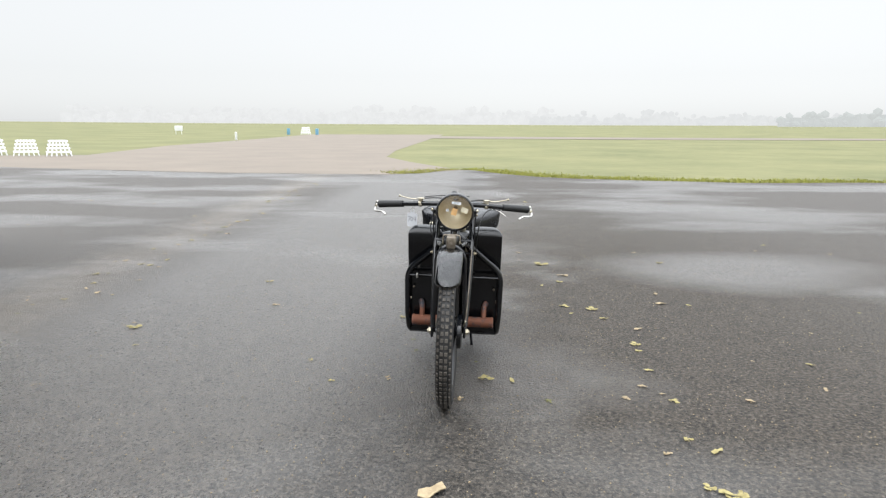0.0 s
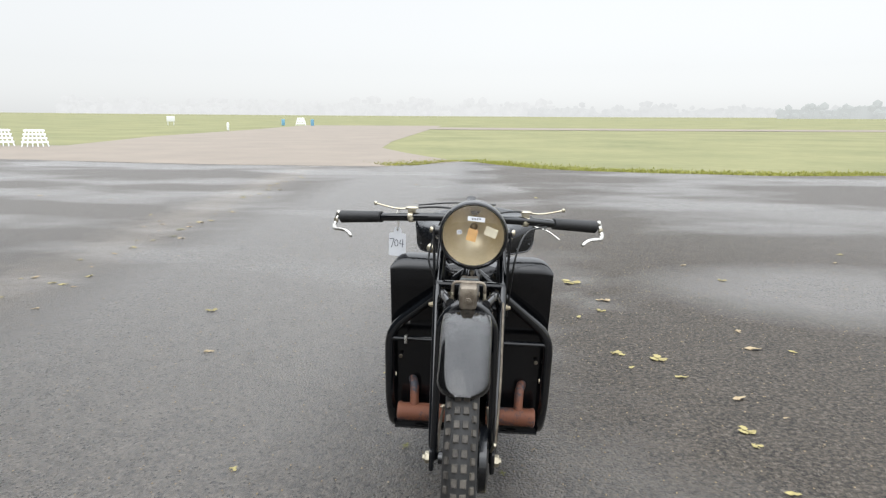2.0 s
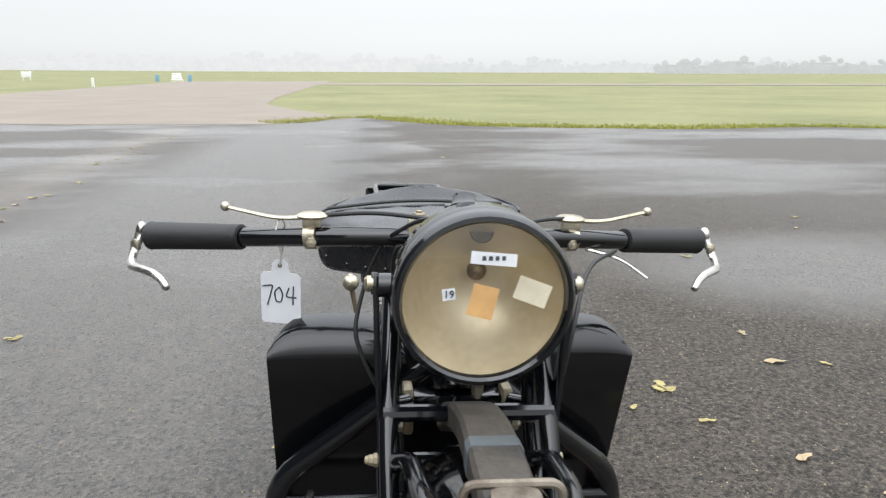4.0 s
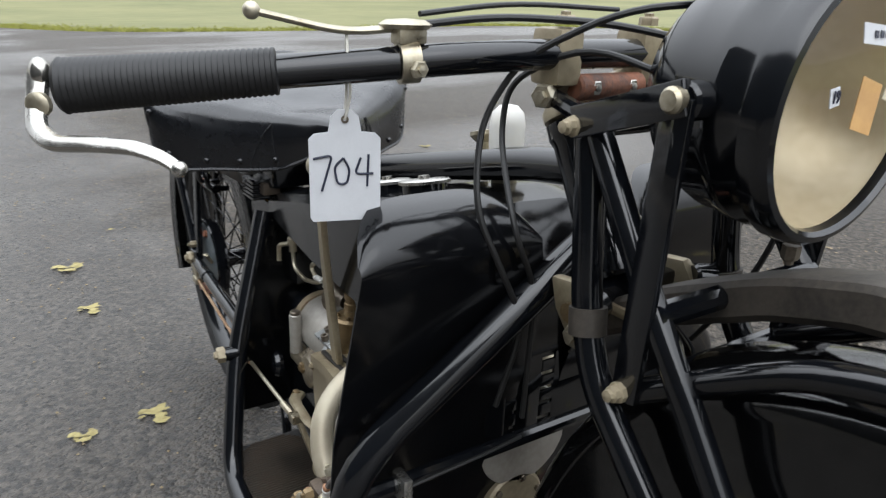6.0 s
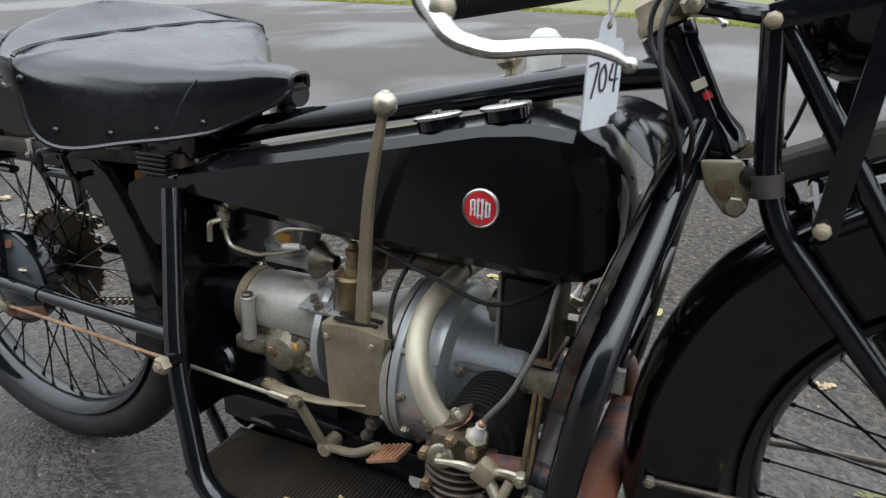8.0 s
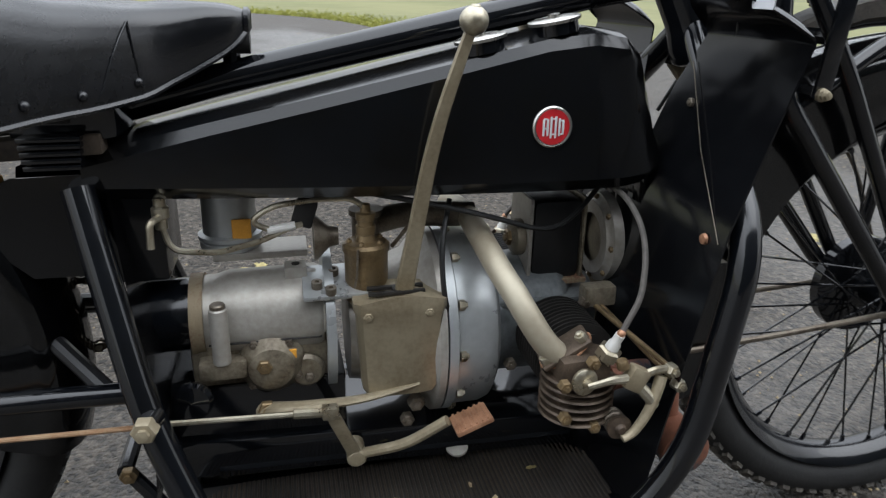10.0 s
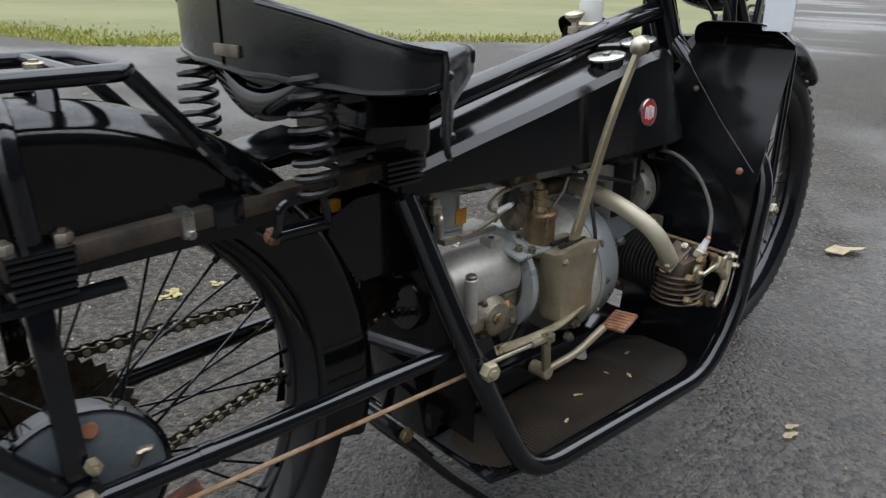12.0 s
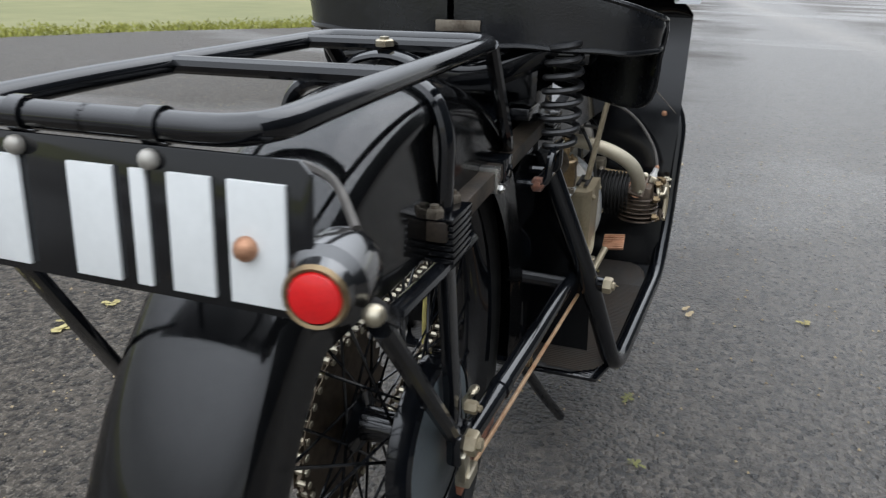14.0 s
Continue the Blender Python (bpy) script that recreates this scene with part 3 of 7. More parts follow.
# ---- distance ----
def woodland(name, seed, a, b, height, depth, mat, label):
    """A far belt of trees: many overlapping crowns of uneven height."""
    rnd = random.Random(seed)
    bm = bmesh.new()
    a, b = Vector(a), Vector(b)
    n = int((b - a).length / (height * 0.35))
    for k in range(n):
        t = (k + rnd.random()) / n
        q = a.lerp(b, t)
        h = height * (0.30 + 0.75 * (0.5 + 0.7 * noise.noise(Vector((t * 17, seed, 0)))) + rnd.uniform(-0.10, 0.22))
        h = max(h, height * 0.22)
        for j in range(5):
            r = h * rnd.uniform(0.10, 0.26)
            c = Vector((q.x + rnd.gauss(0, h * 0.28), q.y + rnd.gauss(0, depth), q.z + max(r * 0.5, h * rnd.uniform(0.25, 0.9) - r * 0.4)))
            v0 = len(bm.verts)
            bmesh.ops.create_icosphere(bm, subdivisions=1, radius=1, matrix=Matrix.Translation(c) @ Matrix.Diagonal((r * 1.25, r, r, 1)))
            bm.verts.ensure_lookup_table()
            for v in bm.verts[v0:]:
                v.co += (v.co - c) * 0.45 * noise.noise(v.co * (2.2 / r))
        bmesh.ops.create_cube(bm, size=1, matrix=Matrix.Translation((q.x, q.y, q.z + h * 0.27)) @ Matrix.Diagonal((h * 1.3, depth, h * 0.62, 1)))
    ob = thing(name, bm, mat, label, "trees", kind="structure")
    return ob


# three strengths of haze, painted as glow on the tree belts
FAR = haze_material("woods_haze_glow_far", (0.01, 0.01, 0.01), (0.872, 0.887, 0.891))
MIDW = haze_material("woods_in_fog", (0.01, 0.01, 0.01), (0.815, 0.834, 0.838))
NEARW = haze_material("woods_thin_haze_glow", (0.04, 0.045, 0.04), (0.62, 0.645, 0.645))
woodland("backdrop_woods", 1, (-420, 700, 5.6), (60, 700, 5.6), 22, 8, FAR, "pale tree belt almost lost in painted fog")
woodland("backdrop_woods", 2, (40, 640, 5.0), (430, 560, 4.6), 14, 6, MIDW, "grey tree belt in painted fog on the horizon")
woodland("backdrop_woods", 3, (150, 366, 3.0), (262, 300, 3.0), 10, 5, NEARW, "dark grey clump of trees standing in painted fog")


# added unseen dark wall: only the paint mirrors it, in place of bright fog
DARKWALL = material("unseen_wall_dark", (0.015, 0.018, 0.020), 0.6, dark=(0.009, 0.010, 0.011), scale=0.8, bump=0.2, bump_scale=6)
thing("wall_unseen_dark", block((-5.3, -2.6, 2.6), (0.3, 13.0, 5.2), 0.02), DARKWALL, "plain dark wall added out of view to darken reflections", "wall", kind="structure")


# ---- airfield markers ----
def marker_board():
    """A white A-shaped airfield marker: two sloping frames of slats on feet."""
    ob = tagged(new("marker_board"), "white slatted A-frame airfield marker standing on the grass edge", "marker", "airfield markers")
    for s in (-1, 1):
        for k in range(6):
            x = -0.5 + k * 0.2
            part("post", bar((x * 1.1, s * 0.42, 0), (x * 0.62, s * 0.03, 0.86), 0.05, 0.03, (1, 0, 0), bevel=0.004), WHITEP, ob)
        for k in range(4):
            z = 0.22 + 0.19 * k
            w = 0.60 - 0.21 * z
            y = s * (0.42 - 0.39 * z / 0.86 + 0.022)
            part("slat", bar((-w, y, z), (w, y, z), 0.095, 0.02, (0, -s * 0.41, 0.9), bevel=0.004), WHITEP, ob)
    return ob


mb = marker_board()
mb.matrix_basis = pose(-20.6, 77.5, rise(-20.6, 77.5), 0, 0, 15)
for x, y, r in ((-16.75, 24.15, 34), (-18.05, 24.1, 34), (-19.35, 24.05, 35)):
    near_board = copy_thing(mb, pose(x, y, rise(x, y), 0, 0, r))
    near_board.scale = (0.80, 0.80, 0.74)


def small_post():
    ob = thing("marker_post", rod((0, 0, 0), (0, 0, 0.62), 0.09, 14, chamfer=0.03), WHITEP, "short white round marker post on the grass", "post")
    return ob


small_post().matrix_basis = pose(-19.4, 51.5, rise(-19.4, 51.5))
sg = tagged(new("field_sign"), "small square white sign board on the grass", "sign")
part("board", block((0, 0, 0.66), (0.85, 0.06, 0.56), 0.02), WHITEP, sg)
for s in (-1, 1):
    part("leg", block((s * 0.3, 0, 0.19), (0.06, 0.05, 0.38), 0.01), WHITEP, sg)
sg.matrix_basis = pose(-33.7, 73.5, rise(-33.7, 73.5), 0, 0, 20)
for x in (-22.6, -19.3):
    mk = thing("blue_marker", block((0, 0, 0.35), (0.34, 0.2, 0.7), 0.03), BLUEP, "small blue marker beside the white board", "marker", "blue markers")
    mk.matrix_basis = pose(x, 77.5, rise(x, 77.5))


# ---- fallen leaves ----
def leaf_mesh(seed, mat, kind):
    """A crumpled leaf or a wad of bleached grass, about a unit across."""
    rnd = random.Random(seed)
    bm = bmesh.new()
    if kind == "leaf":
        n = 9
        top = []
        for k in range(n):
            a = 2 * math.pi * k / n
            r = 0.5 * (0.75 + 0.35 * math.cos(2 * a) + rnd.uniform(-0.14, 0.14))
            top.append(bm.verts.new((r * math.cos(a), r * 0.75 * math.sin(a), 0.03 + rnd.uniform(0, 0.13))))
        c = bm.verts.new((0, 0, 0.05))
        for k in range(n):
            bm.faces.new((c, top[k], top[(k + 1) % n]))
        ext = bmesh.ops.extrude_face_region(bm, geom=bm.faces[:])
        bmesh.ops.translate(bm, vec=(0, 0, -0.025), verts=[g for g in ext["geom"] if isinstance(g, bmesh.types.BMVert)])
    else:
        for k in range(16):
            a, l = rnd.uniform(0, 6.28), rnd.uniform(0.16, 0.42)
            x, y = rnd.gauss(0, 0.20), rnd.gauss(0, 0.11)
            d = Vector((math.cos(a), 0.6 * math.sin(a), 0))
            s = Vector((-d.y, d.x, 0)) * rnd.uniform(0.10, 0.28)
            z = rnd.uniform(0.0, 0.05)
            p = Vector((x, y, z))
            up = Vector((0, 0, rnd.uniform(0.0, 0.07)))
            v = [bm.verts.new(q) for q in (p - s * 0.4, p + s * 0.5 + up * 0.4, p + d * l * 0.55 + s + up, p + d * l + up * 0.3, p + d * l * 0.5 - s * 0.8)]
            bm.faces.new(v)
    return solid("fallen_leaf", bm, mat, 60)


LEAVES = [leaf_mesh(1, LEAFB, "leaf"), leaf_mesh(2, LEAFM, "leaf"), leaf_mesh(3, LEAFM, "wad"), leaf_mesh(4, LEAFB, "wad"), leaf_mesh(5, LEAFG, "wad")]
WORDS = ["curled pale brown dead leaf lying on asphalt", "yellow fallen leaf lying on asphalt", "wad of bleached yellow grass on asphalt",
         "wad of dry pale straw on asphalt", "greenish tuft of moss and clippings on asphalt"]


def drop_leaf(x, y, size, kind, turn):
    ob = tagged(new("fallen_leaf", LEAVES[kind]), WORDS[kind], "leaf", "fallen leaves")
    ob.matrix_basis = pose(x, y, rise(x, y) + 0.003, 0, 0, turn) @ Matrix.Diagonal((size, size, size, 1))


# those that can be told apart near the motorcycle
for x, y, s, k in ((0.0, -0.80, 0.13, 0), (-0.30, 0.29, 0.035, 0), (0.17, 0.31, 0.075, 2), (0.91, 0.25, 0.05, 0), (0.88, 1.70, 0.09, 2), (0.70, 1.77, 0.07, 2),
                   (0.81, 2.80, 0.10, 3), (-0.35, 1.40, 0.055, 2), (-0.21, 1.41, 0.075, 2), (-0.25, 2.06, 0.07, 2), (-0.26, 2.43, 0.09, 2), (-1.94, 1.04, 0.09, 2),
                   (0.73, 1.57, 0.04, 1), (0.92, 1.46, 0.05, 1), (-0.29, 0.26, 0.03, 0), (0.06, 0.04, 0.05, 3), (1.0, -0.75, 0.09, 2), (0.93, -0.70, 0.05, 2),
                   (0.80, 0.10, 0.05, 3), (0.85, -0.45, 0.04, 3), (-0.20, 0.72, 0.035, 4), (-0.24, 0.92, 0.03, 4), (0.12, 0.55, 0.03, 4), (0.30, 0.28, 0.05, 1), (0.45, 0.04, 0.045, 4), (1.01, 0.92, 0.07, 2), (1.00, 0.80, 0.04, 2), (0.99, 0.48, 0.045, 1),
                   (1.01, 0.08, 0.05, 2), (0.96, -0.32, 0.04, 2), (1.04, -0.42, 0.055, 1), (1.09, 1.23, 0.06, 0), (1.38, 1.88, 0.08, 0), (1.56, 1.85, 0.04, 1), (1.56, 0.67, 0.025, 3), (0.66, 3.28, 0.14, 2),
                   (2.10, 1.22, 0.03, 3), (1.75, 0.27, 0.04, 0), (1.35, 0.10, 0.05, 0), (0.98, 0.16, 0.03, 0), (1.20, 1.05, 0.025, 0), (0.60, 2.40, 0.05, 1), (0.75, 2.55, 0.06, 2)):
    drop_leaf(x, y, s, k, (x * 977 + y * 613) % 360)
rnd = random.Random(11)
for k in range(125):
    if k < 70:
        t = rnd.random()
        x, y = -2.75 - 0.9 * t + rnd.gauss(0, 0.16), 1.2 + 11 * t + rnd.gauss(0, 0.3)
    else:
        a, d = rnd.uniform(0, 6.28), 1.2 + 9 * rnd.random() ** 1.3
        x, y = d * math.cos(a), 1.5 + d * math.sin(a)
    if math.hypot(x, y - 0.7) > 1.0 or abs(x) > 0.45:
        drop_leaf(x, y, rnd.uniform(0.018, 0.06) * (1 + 0.08 * max(0, y)), rnd.choice((0, 1, 2, 2, 3, 3, 4)), rnd.uniform(0, 360))


def specks():
    """Loose grit and scraps too small to count."""
    rnd = random.Random(21)
    verts, faces = [], []
    for k in range(5200):
        if k % 3:
            x, y = rnd.gauss(0.7, 1.3), rnd.uniform(-2.5, 6)
        else:
            x, y = rnd.gauss(-0.4, 1.6), rnd.uniform(-2.5, 6)
        s = rnd.uniform(0.0015, 0.0045)
        i = len(verts)
        a = rnd.uniform(0, 6.28)
        for j in range(3):
            verts.append((x + s * math.cos(a + j * 2.1), y + s * math.sin(a + j * 2.1), 0.0015))
        verts.append((x, y, 0.0015 + s))
        faces += [(i, i + 1, i + 3), (i + 1, i + 2, i + 3), (i + 2, i, i + 3)]
    me = bpy.data.meshes.new("grit")
    me.from_pydata(verts, [], faces)
    me.materials.append(LEAFB)
    return me


tagged(new("grit", specks()), "pale loose grit and scraps scattered on asphalt", "grit", kind="stuff")


# ---- motorcycle ----
# Its own axes: x to its left, y to its rear, z up; the front wheel stands over the origin. It leans a little to its left.
bike = tagged(new("motorcycle"), "vintage black flat-twin motorcycle with leg shields, parked on asphalt", "motorcycle")
bike.matrix_basis = pose(0, 0, 0, 0, 1.6, 0)
RW = V(-0.010, 1.40, 0.332)
FW = V(0, 0.0, 0.325)


def wheel(name, c, treaded):
    rim = part(name, lathe([(0.262, -0.026), (0.270, -0.030), (0.272, -0.024), (0.258, -0.016), (0.252, 0), (0.258, 0.016), (0.272, 0.024),
                            (0.270, 0.030), (0.262, 0.026), (0.249, 0.012), (0.246, 0), (0.249, -0.012)], c, (1, 0, 0), 72, closed=True), ENAMEL, bike,
               "black spoked wheel rim", sprung=False)
    prof = []
    for k in range(16):
        a = 2 * math.pi * k / 16
        prof.append((0.297 + 0.0325 * math.cos(a) * (0.98 if math.cos(a) > 0 else 1.0), 0.034 * math.sin(a)))
    part("tyre", lathe(prof, c, (1, 0, 0), 96, closed=True), RUBBER, rim, "black rubber tyre", sprung=False)
    tread = bmesh.new()
    n = 76 if treaded else 90
    for k in range(n):
        a = 2 * math.pi * k / n
        for row, (x, w, l, lift) in enumerate(((-0.0085, 0.013, 0.017, 0.0), (0.0085, 0.013, 0.017, 0.0), (-0.0245, 0.010, 0.015, -0.0085), (0.0245, 0.010, 0.015, -0.0085)) if treaded
                                              else ((0, 0.024, 0.014, -0.0015),)):
            aa = a + (0.5 * 2 * math.pi / n if row >= 2 else 0)
            d = V(0, math.sin(aa), math.cos(aa))
            t = V(0, math.cos(aa), -math.sin(aa))
            tilt = V(1, 0, 0) if abs(x) < 0.02 else (V(1, 0, 0) - d * (0.75 if x > 0 else -0.75)).normalized()
            nn = t.cross(tilt)
            nn = nn if nn.dot(d) > 0 else -nn
            p = c + d * (0.3285 + lift) + V(x, 0, 0)
            vs = []
            for h, g in ((-0.004, 1.0), (0.0034, 0.80)):
                for i, j in ((-1, -1), (1, -1), (1, 1), (-1, 1)):
                    vs.append(tread.verts.new(p + tilt * (i * w / 2 * g) + t * (j * l / 2 * g) + nn * h))
            for q in ((4, 5, 6, 7), (0, 1, 5, 4), (1, 2, 6, 5), (2, 3, 7, 6), (3, 0, 4, 7)):
                tread.faces.new([vs[i] for i in q])
    part("tread", tread, TREAD if treaded else RUBBER, rim, "muddy block tread" if treaded else "worn black tread", sprung=False)
    hub = part("hub", lathe([(0, -0.055), (0.014, -0.055), (0.016, -0.036), (0.032, -0.034), (0.032, -0.029), (0.019, -0.024), (0.017, 0), (0.019, 0.024),
                             (0.032, 0.029), (0.032, 0.034), (0.016, 0.036), (0.014, 0.055), (0, 0.055)], c, (1, 0, 0), 24), ENAMEL, rim, "black wheel hub", sprung=False)
    first = None
    spokes = 40
    for k in range(spokes):
        s = -1 if k % 2 else 1
        lead = 1 if (k // 2) % 2 else -1
        a = 2 * math.pi * k / spokes
        b = a + lead * radians(62)
        p = c + V(s * 0.031, 0.029 * math.sin(b), 0.029 * math.cos(b))
        q = c + V(s * 0.004, 0.253 * math.sin(a), 0.253 * math.cos(a))
        d = q - p
        m = Matrix.Translation(p) @ d.to_track_quat("Z", "Y").to_matrix().to_4x4() @ Matrix.Diagonal((1, 1, d.length, 1))
        if first is None:
            bm = rod((0, 0, 0), (0, 0, 0.955), 0.0016, 6, chamfer=0.0002)
            lathe([(0, 0.945), (0.0034, 0.945), (0.0034, 1.0), (0, 1.0)], (0, 0, 0), (0, 0, 1), 6, bm)
            first = part("spoke", bm, ENAMEL, rim, sprung=False)
            first.matrix_local = m
        else:
            again(first, rim, m)
    return rim


front_wheel = wheel("front_wheel", FW, True)
rear_wheel = wheel("rear_wheel", RW, False)


def mudguard(name, c, a0, a1, half, crown, skirt, label, arch_h=0.039, front_half=None):
    """A deep curved guard; angles run backwards from straight up; skirt gives the depth of the sides at each angle."""
    bm = bmesh.new()
    n = 64
    rows = []
    for k in range(n + 1):
        t = (k / n) ** 1.3
        a = radians(a0 + (a1 - a0) * t)
        d = V(0, math.sin(a), math.cos(a))
        sk = skirt(a0 + (a1 - a0) * t)
        e = min(1.0, t / 0.052) if front_half else 1.0
        w = half if not front_half else front_half + (half - front_half) * min(1.0, max(0.0, (t - 0.10) / 0.25))
        swell = max(0.0, min(1.0, (a0 + (a1 - a0) * t - 5) / 40)) if front_half else 0.0
        cr = crown + 0.029 * swell * swell * (3 - 2 * swell) - (0.022 * max(0.0, 1 - t / 0.22) if front_half else 0.0)
        tip = max(0.30, math.sqrt(1 - (1 - e) ** 2))
        row = []
        pr = [(-1.0, -sk - 0.012), (-1.03, -sk * 0.6 - 0.010), (-1.02, -0.014), (-1.05, -0.008), (-1.0, 0.0)]
        arch = [(-0.93, 0.010), (-0.78, 0.021), (-0.55, 0.031), (-0.28, 0.037), (0, 0.039)]
        prof = pr + arch + [(-x, h) for x, h in arch[-2::-1]] + [(-x, h) for x, h in pr[::-1]]
        for x, h in prof:
            row.append(bm.verts.new(c + d * (cr - arch_h * tip ** 2 + h * (tip ** 2 * arch_h / 0.039 if h > 0 else 1)) + V(x * w * tip, 0, 0)))
        rows.append(row)
    for r0, r1 in zip(rows, rows[1:]):
        for i in range(len(r0) - 1):
            bm.faces.new((r0[i], r0[i + 1], r1[i + 1], r1[i]))
    bmesh.ops.solidify(bm, geom=bm.faces[:], thickness=0.0016)
    return part(name, bm, GUARD if front_half else REARGUARD, bike, label, 50, sprung=front_half is None)


def skirt_front(a):
    return 0.004 + 0.076 * max(0.0, min(1.0, (a + 18) / 55))


def skirt_rear(a):
    return 0.318 - min(0.285 if a > 0 else 0.270, 0.205 / max(0.2, math.cos(radians(a))))


front_guard = mudguard("front_mudguard", FW, -44, 106, 0.056, 0.370, skirt_front, "glossy black front mudguard with deep sides", arch_h=0.020, front_half=0.051)
part("guard_bolt", nut(V(0, -0.02, 0.694), (0, -0.05, 1), 0.009, 0.006), CHROME, front_guard, "bright domed bolt")
sides("stay", lambda s: tube([(s * 0.060, 0.02, 0.33), (s * 0.064, 0.20, 0.315), (s * 0.062, 0.358, 0.300)], 0.0042), STEEL, front_guard)
sides("stay_nut", lambda s: nut(V(s * 0.060, 0.358, 0.300), (s, 0, 0), 0.007, 0.008), NICKEL, front_guard)
mudguard("rear_mudguard", RW, -106, 112, 0.056, 0.352, skirt_rear, "glossy black deep rear mudguard", arch_h=0.022)

# front fork
sides("fork_rear_leg", lambda s: tube([(s * 0.078, 0.323, 0.784), (s * 0.080, 0.305, 0.640), (s * 0.084, 0.284, 0.590), (s * 0.072, 0.05, 0.348), (s * 0.066, 0.0, 0.325)], 0.0115, 12, 0.04), ENAMEL, bike)
sides("fork_middle_leg", lambda s: tube([(s * 0.078, 0.318, 0.778), (s * 0.084, 0.234, 0.652), (s * 0.072, 0.03, 0.36), (s * 0.066, 0.0, 0.325)], 0.0100, 12, 0.05), ENAMEL, bike)
part("fork_front_arch", tube([(-0.067, 0.0, 0.325), (-0.062, -0.014, 0.60), (-0.061, -0.016, 0.655), (-0.034, -0.016, 0.692), (0, -0.016, 0.705), (0.034, -0.016, 0.692), (0.061, -0.016, 0.655), (0.062, -0.014, 0.60), (0.067, 0.0, 0.325)], 0.0085, 12, 0.04), ENAMEL, bike, "black tubular fork arch over the wheel")
sides("fork_top_stay", lambda s: tube([(s * 0.080, 0.250, 0.604), (s * 0.064, 0.150, 0.662), (s * 0.060, 0.06, 0.692), (s * 0.040, -0.010, 0.698)], 0.0095, 12, 0.04), ENAMEL, bike)
part("spring_seat", block((0.0, 0.318, 0.622), (0.052, 0.034, 0.010), 0.004), KHAKI, bike, "bronze-painted spring seat plate")
sides("fork_link", lambda s: bar((s * 0.097, 0.236, 0.806), (s * 0.090, 0.252, 0.600), 0.021, 0.006, (0, 1, 0)), ENAMEL, bike)
sides("lamp_strap", lambda s: bar((s * 0.090, 0.326, 0.778), (s * 0.098, 0.230, 0.806), 0.022, 0.007, (0, 0, 1)), ENAMEL, bike)
sides("collar", lambda s: tube([(s * 0.079, 0.305, 0.646), (s * 0.081, 0.301, 0.626)], 0.0142, 14), LEATHER_OLD, bike)
part("lower_cross_tube", tube([(-0.088, 0.252, 0.604), (0.088, 0.252, 0.604)], 0.009, 10), ENAMEL, bike)
part("upper_cross_tube", tube([(-0.088, 0.240, 0.665), (0.088, 0.240, 0.665)], 0.009, 10), ENAMEL, bike)
part("top_cross_tube", tube([(-0.09, 0.322, 0.776), (0.09, 0.322, 0.776)], 0.009, 10), ENAMEL, bike)
for y, z, x in ((0.323, 0.776, 0.090), (0.254, 0.605, 0.092)):
    sides("castle_nut", lambda s: lathe([(0, 0), (0.0076, 0), (0.0076, 0.005), (0.0060, 0.006), (0.0060, 0.010), (0.0044, 0.011), (0.0044, 0.014), (0, 0.015)], V(s * x, y, z), (s, 0, 0), 8), KHAKI, bike, "dull bronze castle nut")
sides("lamp_bolt", lambda s: lathe([(0, 0), (0.0080, 0), (0.0080, 0.006), (0.006, 0.0085), (0, 0.009)], V(s * 0.099, 0.236, 0.804), (s, 0, 0), 16), NICKEL, bike, "dull round bolt head")
sides("axle_nut", lambda s: nut(V(s * 0.072, 0.0, 0.325), (s, 0, 0), 0.014, 0.014), NICKEL, bike, "dull nickel axle nut")
sides("fork_end", lambda s: block((s * 0.070, 0.0, 0.325), (0.012, 0.045, 0.05), 0.005), ENAMEL, bike)
part("front_brake_drum", lathe([(0, 0), (0.068, 0), (0.074, 0.004), (0.074, 0.020), (0.066, 0.024), (0, 0.024)], V(0.036, 0, 0.325), (1, 0, 0), 36), ENAMEL, bike)
part("brake_arm", bar((0.066, 0.0, 0.35), (0.075, -0.035, 0.385), 0.014, 0.006, (0, 1, 0)), NICKEL, bike)
part("brake_rod", tube([(0.075, -0.035, 0.385), (0.082, 0.02, 0.50), (0.085, 0.20, 0.63)], 0.003, 6, 0.05), STEEL, bike)
# leather-wrapped leaf spring over the front wheel
def band(points, w, h):
    """A bevelled oblong section along points in the middle plane."""
    bm = bmesh.new()
    p = [Vector(q) for q in soften_rows([tuple(q) for q in points], 6)]
    rows = []
    for i, q in enumerate(p):
        t = (p[min(i + 1, len(p) - 1)] - p[max(i - 1, 0)]).normalized()
        up = V(1, 0, 0).cross(t)
        k = 1 + 0.02 * noise.noise(q * 40)
        rows.append([bm.verts.new(q + V(x * w * k, 0, 0) + up * (z * h * k)) for x, z in ((-1, -0.7), (-0.85, -1), (0.85, -1), (1, -0.7), (1, 0.6), (0.8, 0.95), (0, 1.05), (-0.8, 0.95), (-1, 0.6))])
    for a, b in zip(rows, rows[1:]):
        for k in range(9):
            bm.faces.new((a[k], a[(k + 1) % 9], b[(k + 1) % 9], b[k]))
    bm.faces.new(rows[0])
    bm.faces.new(rows[-1][::-1])
    return bm


